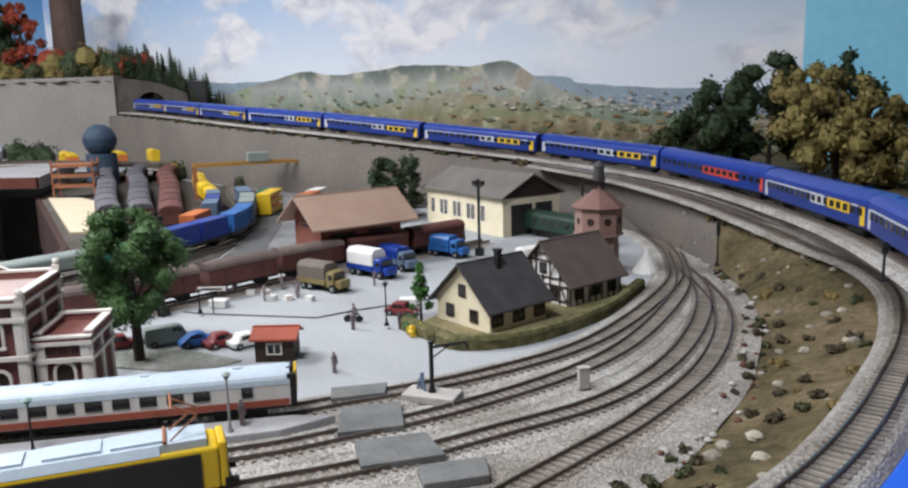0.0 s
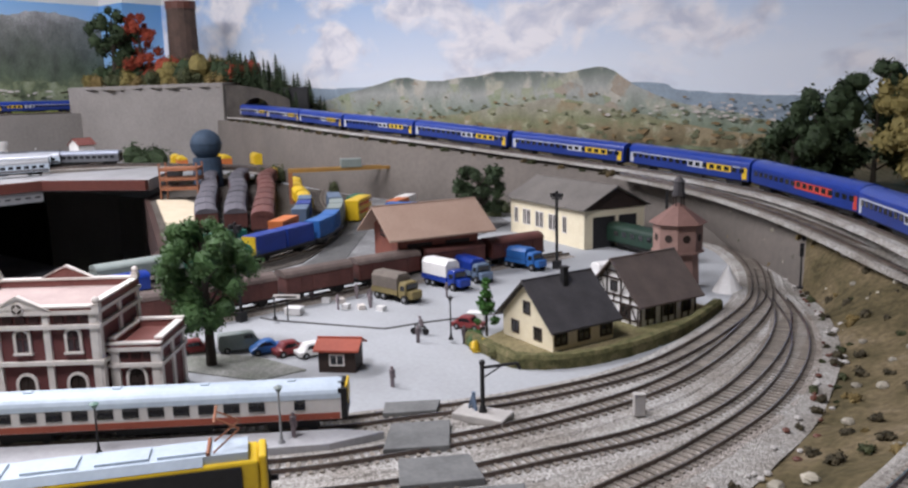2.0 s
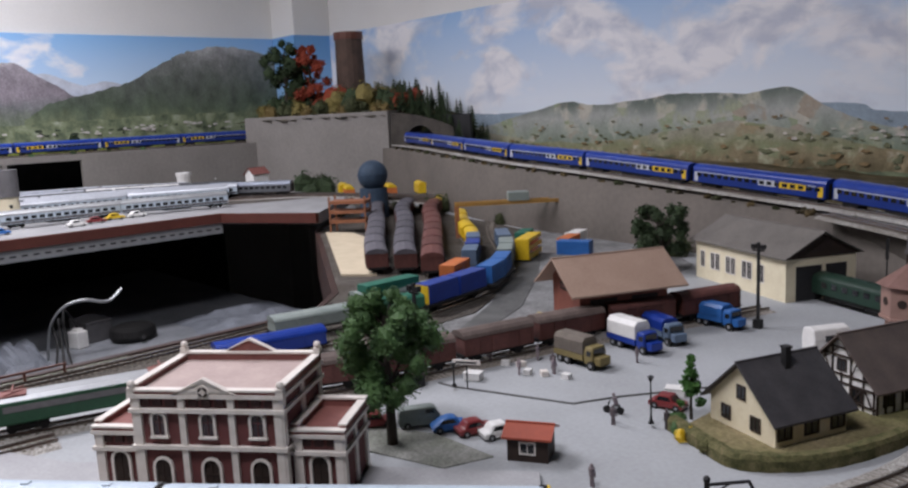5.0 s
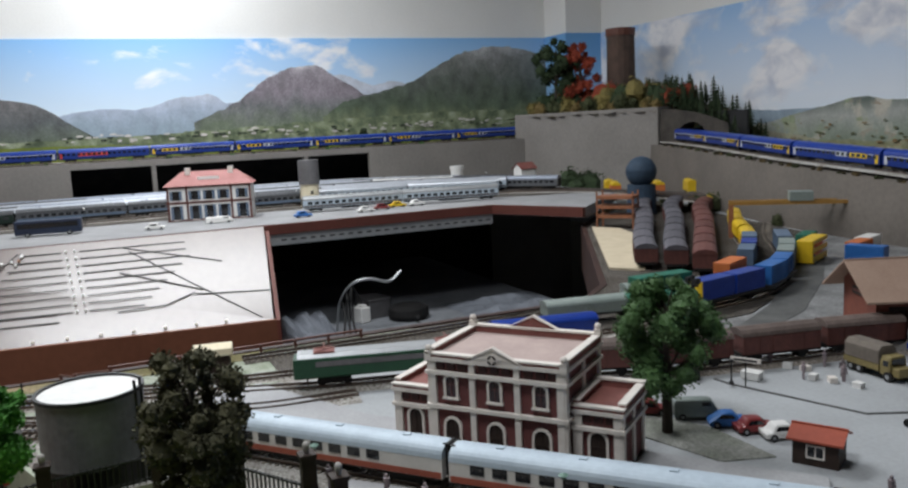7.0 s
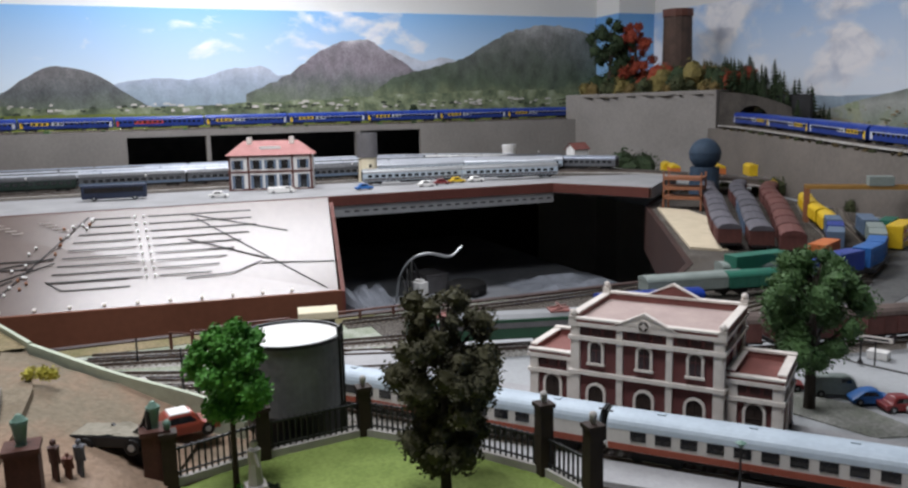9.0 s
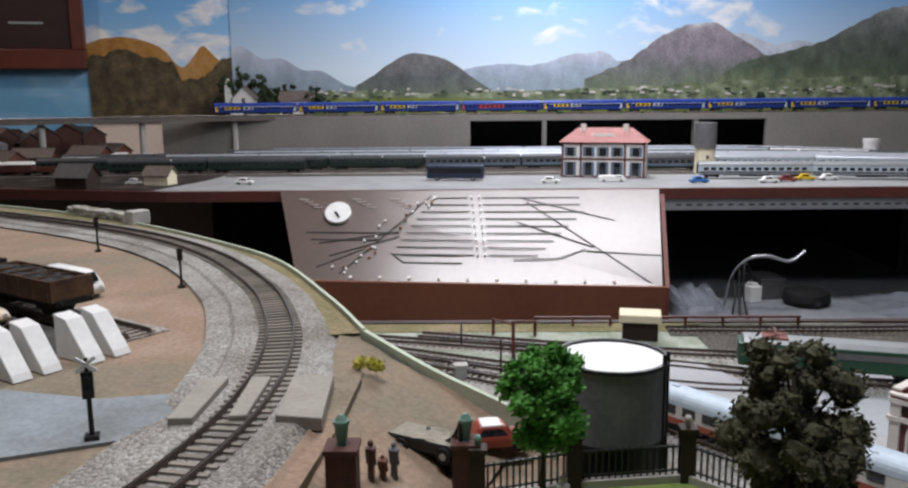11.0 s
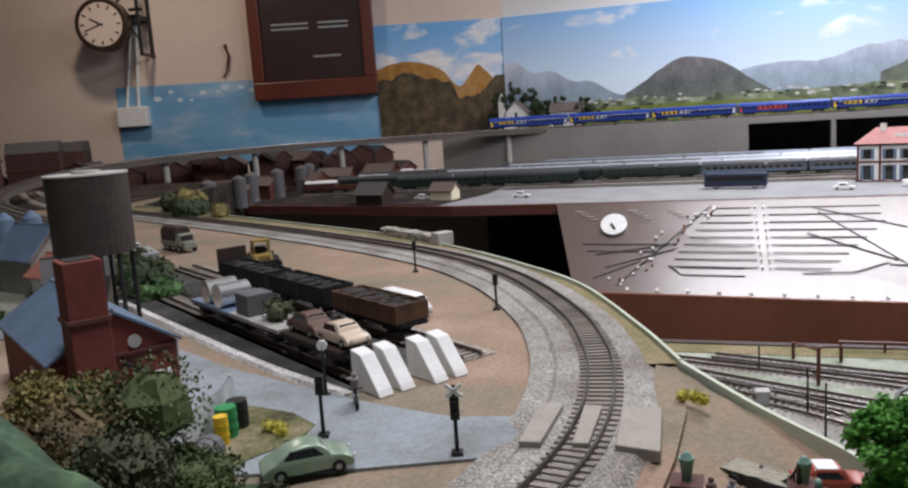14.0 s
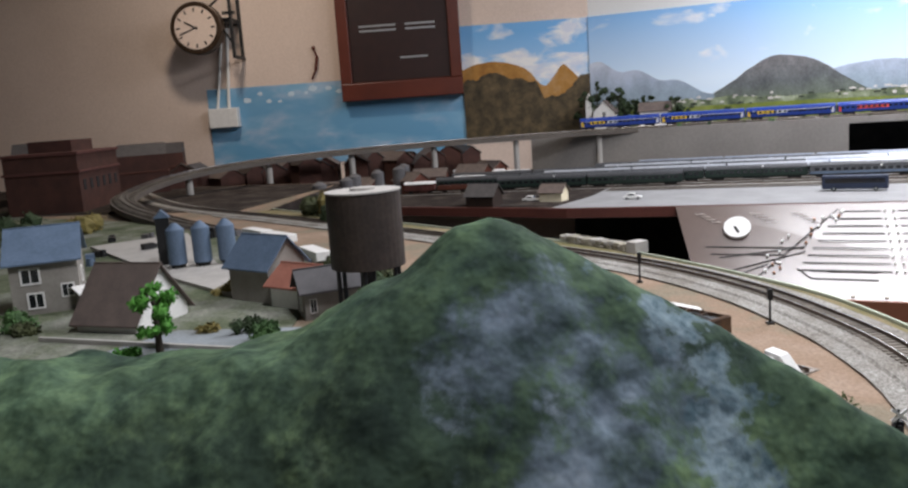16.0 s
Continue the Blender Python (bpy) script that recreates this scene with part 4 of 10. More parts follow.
BARK = mat("dark bark", (0.05, 0.04, 0.03), (0.03, 0.024, 0.018), 0.9, s2=500, bump=0.5)
ROADM = patch_mat("worn blue grey road", ((0.3, (0.17, 0.175, 0.17)), (0.45, (0.225, 0.245, 0.255)), (0.58, (0.26, 0.285, 0.305)), (0.72, (0.30, 0.32, 0.335))), 16, 420, 0.2, 0.8, (0.85, 1.12))
CONC = mat("concrete", (0.45, 0.43, 0.4), (0.36, 0.34, 0.32), 0.8, s1=40, s2=300)
STONE = mat("grey field stone", (0.35, 0.32, 0.26), (0.24, 0.22, 0.17), 0.9, s2=300, bump=0.5, var=0.3)
METAL = mat("dark painted steel", (0.03, 0.03, 0.031), (0.017, 0.017, 0.018), 0.5, 0.3, bump=0.02)
GALV = mat("pale grey steel", (0.4, 0.41, 0.42), (0.32, 0.33, 0.34), 0.4, 0.5, bump=0.02)
RUST = mat("rusty orange steel", (0.3, 0.12, 0.06), (0.2, 0.08, 0.04), 0.7, s1=60)
SKIN = mat("painted figure", (0.25, 0.2, 0.2), (0.12, 0.1, 0.12), 0.7, s1=300, s2=900, var=0.5)
COAL = mat("coal load", (0.02, 0.02, 0.021), (0.01, 0.01, 0.011), 0.6, s2=700, bump=0.9)
CREAMCAR = mat("cream car paint", (0.58, 0.47, 0.36), (0.5, 0.4, 0.3), 0.3, bump=0.0)
SAGE = mat("sage green car paint", (0.28, 0.36, 0.27), (0.23, 0.3, 0.22), 0.25, 0.2, bump=0.0)
REDCAR = mat("red car paint", (0.22, 0.035, 0.035), (0.16, 0.026, 0.028), 0.3, bump=0.0)

# ---- general builders ----


def leaf_cloud(centres, n, size, seed, flat=0.0):
    """Many small leaves scattered through overlapping clumps (x, y, z, r), each with a rough inner clump."""
    rnd = random.Random(seed)
    mb = MB()
    for x, y, z, r in centres:
        core = MB().ball((0, 0, 0), r * 0.72, nu=7, nv=5)
        mb.add([(x + a * q, y + b * q, z + c * q) for a, b, c in core.v for q in (rnd.uniform(0.75, 1.15),)], core.f)
    tot = sum(c[3] ** 2 for c in centres)
    for x, y, z, r in centres:
        for _ in range(max(8, int(n * r * r / tot))):
            d = Vector((rnd.gauss(0, 1), rnd.gauss(0, 1), rnd.gauss(0, 1))).normalized()
            p = Vector((x, y, z)) + d * r * (rnd.random() ** 0.4)
            u = Vector((rnd.gauss(0, 1), rnd.gauss(0, 1), rnd.gauss(0, 1) + flat)).normalized()
            v = u.orthogonal().normalized() * size * rnd.uniform(0.6, 1.3)
            w = u.cross(v).normalized() * size * rnd.uniform(0.4, 0.9)
            mb.add([p - v, p + w * 0.8, p + v, p - w * 0.8], [(0, 1, 2, 3)])
    return mb


def tree(name, x, y, z, h, crown, material, label, seed, n=1500, size=0.0022, trunk=0.004, clear=0.3, clumps=26, shape="round"):
    """Tapered trunk with limbs and a crown of leaf clumps. crown: half width, half height."""
    rnd = random.Random(seed)
    ob = thing(name, pose(x, y, z, 0, 0, rnd.uniform(0, 360)), label, "tree")
    cw, ch = crown
    mid = h - ch
    mb = MB()
    mb.cyl((0, 0, -0.002), (0.1 * trunk, 0, h * clear), trunk, trunk * 0.75, 8)
    mb.cyl((0.1 * trunk, 0, h * clear), (0, 0.2 * trunk, h * 0.85), trunk * 0.75, trunk * 0.2, 8)
    cs = []
    for i in range(clumps):
        f = rnd.uniform(-1, 1)
        if shape == "cone":
            w = cw * (1 - (f + 1) / 2) ** 0.8
        elif shape == "column":
            w = cw * (1 - abs(f) ** 4) ** 0.5
        else:
            w = cw * math.sqrt(max(0, 1 - f * f * 0.9))
        a = rnd.uniform(0, 2 * math.pi)
        q = rnd.uniform(0.45, 0.95)
        r = cw * rnd.uniform(0.25, 0.42) * (1 - 0.35 * max(0, f))
        c = (w * q * math.cos(a), w * q * math.sin(a), mid + f * ch * 0.9, r)
        cs.append(c)
        if i % 3 == 0:
            mb.cyl((0, 0, max(h * clear * 0.9, c[2] - ch * 0.5)), (c[0] * 0.9, c[1] * 0.9, c[2]), trunk * 0.35, trunk * 0.1, 5)
    part("trunk", mb, BARK, ob)
    part("crown", leaf_cloud(cs, n, size, seed + 1), material, ob)
    return ob


def bush(name, x, y, z, r, material, label, seed, n=160, size=0.0022, cat="bush"):
    rnd = random.Random(seed)
    cs = [(r * 0.5 * rnd.uniform(-1, 1), r * 0.5 * rnd.uniform(-1, 1), r * rnd.uniform(0.2, 0.6), r * rnd.uniform(0.4, 0.65)) for _ in range(6)]
    me = leaf_cloud(cs, n, size, seed)
    ob = part(name, me, material, None)
    ob.matrix_basis = pose(x, y, z)
    return tagged(ob, label, cat)


def gable_house(name, m, L, W, eave, ridge, wall, roof, label, over=0.006, thick=0.0025, windows=(), frame_mat=None, doors=(), chimney=None, gable=None):
    """L along x (the ridge's way), W along y, centred; windows: (side, u, z, w, h) with side in 'SNEW'."""
    ob = thing(name, m, label, "house")
    mb = MB().profile([(-W / 2, 0), (W / 2, 0), (W / 2, eave), (0, ridge), (-W / 2, eave)], -L / 2, L / 2)
    part("wall", mb, wall, ob)
    sl = (ridge - eave) / (W / 2)
    for s in (-1, 1):
        y1, z1 = s * (W / 2 + over), eave - sl * over
        mb = MB().profile([(0, ridge + 0.0006), (y1, z1 + 0.0006), (y1, z1 + thick), (0, ridge + thick)], -L / 2 - over, L / 2 + over)
        part("roof_slope", mb, roof, ob)
    part("ridge_cap", MB().box(-L / 2 - over, -0.0012, ridge + thick - 0.0008, L / 2 + over, 0.0012, ridge + thick + 0.0008), roof, ob)
    for k, (side, u, z, w, h) in enumerate(list(windows) + list(doors)):
        isdoor = k >= len(windows)
        rot = {"S": 0, "N": 180, "E": 90, "W": 270}[side]
        dist = W / 2 if side in "SN" else L / 2
        mm = pose(0, 0, 0, 0, 0, rot) @ pose(u, -dist, z)
        t = min(w, h) * 0.14
        fr = MB().box(-w / 2 - t, -0.001, -t, w / 2 + t, 0.0003, 0, mm).box(-w / 2 - t, -0.001, h, w / 2 + t, 0.0003, h + t, mm).box(-w / 2 - t, -0.001, 0, -w / 2, 0.0003, h, mm).box(w / 2, -0.001, 0, w / 2 + t, 0.0003, h, mm)
        if not isdoor:
            fr.box(-t * 0.3, -0.0009, 0, t * 0.3, 0.0001, h, mm)
        f = part("door" if isdoor else "window", fr, frame_mat or WHITE, ob)
        part("panel" if isdoor else "pane", MB().box(-w / 2, -0.0005, 0, w / 2, -0.0002, h, mm), DARKWOOD if isdoor else GLASS, f)
    if chimney:
        cx, cy, cw, top = chimney
        part("chimney", MB().box(cx - cw / 2, cy - cw / 2, eave, cx + cw / 2, cy + cw / 2, top).box(cx - cw * 0.65, cy - cw * 0.65, top, cx + cw * 0.65, cy + cw * 0.65, top + cw * 0.3), METAL, ob)
    return ob


def wheels(ob, xs, y, r=0.0055, w=0.0025):
    for x in xs:
        for s in (-1, 1):
            wh = part("wheel", MB().cyl((x, s * y - w / 2, r), (x, s * y + w / 2, r), r, n=12), UNDER, ob)
            part("hub", MB().cyl((x, s * (y + w * 0.55) - 0.0003, r), (x, s * (y + w * 0.55) + 0.0003, r), r * 0.45, n=8), GALV, wh)


def car(name, m, L, material, label, W=0.019, H=0.0165, shape="sedan", group=""):
    ob = thing(name, m, label, "car", group)
    if shape == "beetle":
        pr = [(-0.5, 0.24), (-0.5, 0.36), (-0.44, 0.5), (-0.36, 0.62), (-0.22, 0.86), (-0.05, 0.99), (0.1, 0.97), (0.2, 0.82), (0.26, 0.64), (0.38, 0.58), (0.47, 0.44), (0.5, 0.3), (0.48, 0.2), (-0.48, 0.2)]
    elif shape == "van":
        pr = [(-0.5, 0.18), (-0.5, 0.9), (-0.46, 1.0), (0.28, 1.0), (0.38, 0.9), (0.46, 0.55), (0.5, 0.45), (0.5, 0.18)]
    else:
        pr = [(-0.5, 0.22), (-0.5, 0.52), (-0.36, 0.58), (-0.26, 0.94), (-0.2, 1.0), (0.08, 1.0), (0.14, 0.95), (0.24, 0.6), (0.46, 0.52), (0.5, 0.42), (0.5, 0.22)]
    # a rounded outline; the section narrows towards the roof and turns in at the sills
    if shape != "van":
        low = pr[-2:] if shape == "beetle" else []
        up_ = smooth_line([(x, 0, z) for x, z in (pr[:-2] if shape == "beetle" else pr)], 0.02)
        pr = [(float(p[0]), float(p[2])) for p in up_] + low
    n = len(pr)
    rows = []
    for k, e in ((-1, 0.90), (-0.94, 0.96), (-0.8, 0.99), (-0.4, 1.0), (0.4, 1.0), (0.8, 0.99), (0.94, 0.96), (1, 0.90)):
        rows.append([(x * L * (0.97 + 0.03 * math.cos(k * 1.3)), k * W / 2 * (1 - 0.22 * max(0, (z - 0.55) / 0.45)), (0.2 + (z - 0.2) * e) * H) for x, z in pr])
    mb = MB()
    vs = [p for r in rows for p in r]
    fs = [(j * n + i, j * n + (i + 1) % n, (j + 1) * n + (i + 1) % n, (j + 1) * n + i) for j in range(7) for i in range(n)] + [tuple(range(n)), tuple(range(8 * n - 1, 7 * n - 1, -1))]
    mb.add(vs, fs)
    body_ = part("body", mb, material, ob, smooth=True)
    for f in body_.data.polygons:
        f.use_smooth = f.loop_total == 4
    if shape == "beetle":
        for sx in (-0.31, 0.31):
            for s in (-1, 1):
                part("wing", MB().ball((sx * L, s * (W / 2 - 0.0043), 0.0060), 0.0043, nu=12, nv=8, squash=0.8), material, ob, smooth=True)
    g = MB()
    for s in (-1, 1):
        y = s * (W / 2 * 0.905)
        if shape == "van":
            g.add([(0.12 * L, y, 0.6 * H), (0.36 * L, y, 0.6 * H), (0.3 * L, y * 0.97, 0.9 * H), (0.12 * L, y * 0.97, 0.9 * H)], [(0, 1, 2, 3)])
        else:
            g.add([(-0.27 * L, y * 1.03, 0.64 * H), (0.17 * L, y * 1.03, 0.64 * H), (0.07 * L, y * 0.94, 0.9 * H), (-0.19 * L, y * 0.94, 0.9 * H)], [(0, 1, 2, 3)])
    part("side_window", g, GLASS, ob)
    x0, x1 = (0.465, 0.375) if shape == "van" else (0.232, 0.155)
    part("windscreen", MB().add([(x0 * L + 0.0004, -W * 0.36, 0.62 * H), (x0 * L + 0.0004, W * 0.36, 0.62 * H), (x1 * L + 0.0006, W * 0.33, 0.92 * H), (x1 * L + 0.0006, -W * 0.33, 0.92 * H)], [(0, 1, 2, 3)]), GLASS, ob)
    wheels(ob, (-0.31 * L, 0.31 * L), W / 2 - 0.0008, 0.0035, 0.0022)
    for s in (-1, 1):
        part("headlight", MB().cyl((0.485 * L, s * W * 0.34, 0.42 * H), (0.505 * L, s * W * 0.34, 0.42 * H), 0.0012, n=8), WHITE, ob)
    return ob


def lorry(name, m, cab, load, label, L=0.075, W=0.026, H=0.036):
    ob = thing(name, m, label, "lorry")
    part("chassis", MB().box(-L / 2, -W * 0.32, 0.006, L * 0.46, W * 0.32, 0.009), UNDER, ob)
    part("cab", MB().profile([(-W * 0.46, 0.006), (W * 0.46, 0.006), (W * 0.46, 0.02), (W * 0.38, 0.027), (-W * 0.38, 0.027), (-W * 0.46, 0.02)], L * 0.18, L * 0.36).box(L * 0.36, -W * 0.36, 0.006, L * 0.5, W * 0.36, 0.0165), cab, ob, bevel=0.0015)
    part("windscreen", MB().box(L * 0.355, -W * 0.34, 0.0175, L * 0.366, W * 0.34, 0.0245), GLASS, ob)
    part("side_window", MB().box(L * 0.24, -W * 0.465, 0.0165, L * 0.34, -W * 0.4, 0.0225).box(L * 0.24, W * 0.4, 0.0165, L * 0.34, W * 0.465, 0.0225), GLASS, ob)
    part("load_bed", MB().box(-L / 2, -W / 2, 0.0095, L * 0.17, W / 2, 0.016), cab, ob)
    part("tarpaulin", MB().profile([(-W / 2 + 0.0005, 0.016), (W / 2 - 0.0005, 0.016), (W / 2 - 0.0005, H * 0.86), (W * 0.3, H), (-W * 0.3, H), (-W / 2 + 0.0005, H * 0.86)], -L / 2 + 0.0005, L * 0.165), load, ob, bevel=0.001)
    wheels(ob, (-0.36 * L, -0.2 * L, 0.33 * L), W / 2 - 0.002, 0.0056, 0.003)
    return ob


def lamp_post(m, h, label, shade=METAL, pole=METAL):
    ob = thing("street_lamp", m, label, "street lamp", "lamps on the platforms and streets")
    part("pole", MB().cyl((0, 0, 0), (0, 0, h * 0.15), 0.0016, 0.0012).cyl((0, 0, h * 0.15), (0, 0, h * 0.9), 0.0009, 0.0007), pole, ob)
    part("base", MB().cyl((0, 0, 0), (0, 0, 0.003), 0.003, 0.002), pole, ob)
    part("lantern", MB().cyl((0, 0, h * 0.88), (0, 0, h * 0.96), 0.0013, 0.003, 8).cyl((0, 0, h * 0.96), (0, 0, h), 0.0038, 0.0005, 8), shade, ob)
    return ob


def figure(m, h=0.020, label="small painted standing figure", coat=None):
    ob = part("figurine", MB().cyl((0.0012, 0, 0), (0.0008, 0, h * 0.48), 0.0011, 0.0013, 6).cyl((-0.0012, 0, 0), (-0.0008, 0, h * 0.48), 0.0011, 0.0013, 6).cyl((0, 0, h * 0.46), (0, 0, h * 0.82), 0.0022, 0.0026, 8).ball((0, 0, h * 0.92), h * 0.075, nu=8, nv=6).cyl((0.0027, 0, h * 0.8), (0.0032, 0.0008, h * 0.45), 0.0008, 0.0006, 5).cyl((-0.0027, 0, h * 0.8), (-0.0032, 0.0008, h * 0.45), 0.0008, 0.0006, 5), coat or SKIN, None)
    ob.matrix_basis = m
    return tagged(ob, label, "figurine", "figurines on the layout")


# ---- rolling stock ----
def shell(L, W, H, z0, seg=12):
    """A carriage body's section, round at the shoulders."""
    pts = [(-W / 2, z0), (W / 2, z0), (W / 2, H * 0.72)]
    for i in range(1, seg):
        a = math.pi * i / seg
        pts.append((W / 2 * math.cos(a), H * 0.72 + H * 0.28 * math.sin(a) ** 0.8))
    pts.append((-W / 2, H * 0.72))
    return pts


def bogie(parent, x, W=0.024):
    b = part("bogie", MB().box(x - 0.017, -W * 0.42, 0.0055, x + 0.017, W * 0.42, 0.0095).box(x - 0.018, -W * 0.46, 0.003, x + 0.018, -W * 0.40, 0.008).box(x - 0.018, W * 0.40, 0.003, x + 0.018, W * 0.46, 0.008), UNDER, parent)
    for dx in (-0.0145, 0.0145):
        part("wheelset", MB().cyl((x + dx, -0.0095, 0.0052), (x + dx, 0.0095, 0.0052), 0.0052, n=12), UNDER, b)


def coach(name, m, L, roof, side, band, label, windows, band_z=(0.012, 0.0185), upper=None, W=0.033, H=0.046, win_z=(0.021, 0.029), group="", nose=None, patches=()):
    ob = thing(name, m, label, "railway carriage", group)
    z0 = 0.0105
    r = shell(L, W, H, z0)
    body = [(-W / 2, z0), (W / 2, z0), (W / 2, H * 0.72), (-W / 2, H * 0.72)]
    part("body", MB().profile(body, -L / 2, L / 2), side, ob)
    top = [(-W / 2 - 0.0003, H * 0.715)] + [(y * 1.015, z) for y, z in reversed(r[3:-1])] + [(W / 2 + 0.0003, H * 0.715)]
    part("roof", MB().profile(top, -L / 2, L / 2), roof, ob, smooth=False)
    if band is not None:
        part("band", MB().box(-L / 2 + 0.001, -W / 2 - 0.0004, band_z[0], L / 2 - 0.001, W / 2 + 0.0004, band_z[1]), band, ob)
    if upper is not None:
        part("window_band", MB().box(-L / 2 + 0.001, -W / 2 - 0.0003, win_z[0] - 0.0015, L / 2 - 0.001, W / 2 + 0.0003, win_z[1] + 0.0015), upper, ob)
    for x, w in windows:
        part("window", MB().box(x - w / 2, -W / 2 - 0.0007, win_z[0], x + w / 2, W / 2 + 0.0007, win_z[1]), GLASS, ob)
    for x, w, za, zb, mt in patches:
        part("livery_patch", MB().box(x - w / 2, -W / 2 - 0.0005, za, x + w / 2, W / 2 + 0.0005, zb), mt, ob)
    part("underframe", MB().box(-L / 2 + 0.004, -W * 0.4, 0.0075, L / 2 - 0.004, W * 0.4, 0.0105).box(-L * 0.12, -W * 0.38, 0.004, L * 0.14, W * 0.38, 0.0075), UNDER, ob)
    for x in (-L / 2 + 0.037, L / 2 - 0.037):
        bogie(ob, x)
    for s in (-1, 1):
        part("gangway", MB().box(s * (L / 2) - 0.0025, -0.007, 0.0115, s * (L / 2) + 0.0025, 0.007, 0.037), UNDER, ob)
    for i in range(4):
        x = -L * 0.36 + i * L * 0.24
        part("roof_vent", MB().box(x - 0.003, -0.0025, H * 0.985, x + 0.003, 0.0025, H * 1.02), roof, ob)
    return ob


def wagon(name, m, L, body, roofm, label, group="", H=0.043, W=0.031, ribs=6, kind="van", load=None):
    ob = thing(name, m, label, "goods wagon", group)
    part("underframe", MB().box(-L / 2, -W * 0.42, 0.0085, L / 2, W * 0.42, 0.0115), UNDER, ob)
    for x in (-L * 0.3, L * 0.3):
        part("wheelset", MB().cyl((x, -0.0095, 0.0055), (x, 0.0095, 0.0055), 0.0055, n=12).box(x - 0.006, -W * 0.4, 0.005, x + 0.006, -W * 0.34, 0.009).box(x - 0.006, W * 0.34, 0.005, x + 0.006, W * 0.4, 0.009), UNDER, ob)
    for s in (-1, 1):
        part("buffer_beam", MB().box(s * L / 2 - 0.001, -W * 0.42, 0.008, s * L / 2 + 0.001, W * 0.42, 0.0125).cyl((s * L / 2, -0.01, 0.0105), (s * (L / 2 + 0.005), -0.01, 0.0105), 0.0012).cyl((s * L / 2, 0.01, 0.0105), (s * (L / 2 + 0.005), 0.01, 0.0105), 0.0012), UNDER, ob)
    if kind == "van":
        part("body", MB().box(-L / 2 + 0.001, -W / 2, 0.0115, L / 2 - 0.001, W / 2, H * 0.8), body, ob)
        rp = [(W / 2 + 0.0007, H * 0.79)] + [(W / 2 * math.cos(a), H * 0.8 + H * 0.2 * math.sin(a)) for a in (0.4, 0.9, 1.57, 2.24, 2.74)] + [(-W / 2 - 0.0007, H * 0.79)]
        part("roof", MB().profile(rp, -L / 2, L / 2), roofm, ob)
        part("sliding_door", MB().box(-L * 0.12, -W / 2 - 0.0012, 0.013, L * 0.12, W / 2 + 0.0012, H * 0.74), body, ob)
        for i in range(ribs):
            x = -L / 2 + 0.004 + i * (L - 0.008) / (ribs - 1)
            part("rib", MB().box(x - 0.0006, -W / 2 - 0.0008, 0.012, x + 0.0006, W / 2 + 0.0008, H * 0.78), body, ob)
    elif kind == "open":
        hh = 0.026
        t = 0.0012
        part("side", MB().box(-L / 2, -W / 2, 0.0115, L / 2, -W / 2 + t, hh), body, ob)
        part("side", MB().box(-L / 2, W / 2 - t, 0.0115, L / 2, W / 2, hh), body, ob)
        part("end", MB().box(-L / 2, -W / 2 + t, 0.0115, -L / 2 + t, W / 2 - t, hh), body, ob)
        part("end", MB().box(L / 2 - t, -W / 2 + t, 0.0115, L / 2, W / 2 - t, hh), body, ob)
        for i in range(ribs):
            x = -L / 2 + 0.004 + i * (L - 0.008) / (ribs - 1)
            part("rib", MB().box(x - 0.0006, -W / 2 - 0.0009, 0.012, x + 0.0006, W / 2 + 0.0009, hh), body, ob)
        if load is not None:
            rows = [[(-L / 2 + t + (L - 2 * t) * i / 14, -W / 2 + t + (W - 2 * t) * j / 7, hh - 0.003 + 0.003 * noise.noise((i * 0.7, j * 0.9, L * 50)) + 0.002 * math.sin(math.pi * j / 7)) for j in range(8)] for i in range(15)]
            part("load", MB().strip(rows), load, ob)
    else:
        part("deck", MB().box(-L / 2, -W / 2, 0.0115, L / 2, W / 2, 0.0145), body, ob)
    return ob


def container(m, material, label, L=0.07, W=0.028, H=0.03):
    ob = thing("container", m, label, "shipping container", "containers in the goods yard")
    mb = MB().box(-L / 2, -W / 2, 0, L / 2, W / 2, H)
    part("shell", mb, material, ob, bevel=0.0006)
    ribs = MB()
    n = int(L / 0.004)
    for i in range(n):
        x = -L / 2 + 0.003 + i * (L - 0.006) / max(1, n - 1)
        ribs.box(x - 0.0006, -W / 2 - 0.0006, 0.002, x + 0.0006, W / 2 + 0.0006, H - 0.002)
    tagged(part("corrugation", ribs, material, ob), kind="stuff")
    part("door", MB().box(L / 2, -W / 2 + 0.001, 0.0015, L / 2 + 0.0007, W / 2 - 0.001, H - 0.0015), material, ob)
    return ob

# ---- the raised ground with the loop line ----
mb = MB()
rim = smooth_line([(-1.62, -1.35, 0), (-1.34, -0.86, 0), (-1.13, -0.50, 0), (-1.022, -0.365, 0), (-0.906, -0.247, 0), (-0.806, -0.165, 0), (-0.664, -0.095, 0), (-0.58, -0.06, 0)], 0.02)
plat_poly = [tuple(p[:2]) for p in rim] + [(-0.50, -0.05), (-0.436, -0.052), (-0.2, -0.075), (0.6, -0.075), (0.6, -3.8), (-2.5, -3.8), (-2.3, -1.52)]
mb.prism(plat_poly[::-1], -0.10, PLAT)
solid("raised_ground", mb, SAND, "sandy brown raised ground inside the loop line", "ground")
mb = MB()
sweep(mb, rim + np.array([0, 0, PLAT]), [(0.0005, -0.06), (0.0030, -0.06), (0.0030, 0.005), (0.0005, 0.005)])
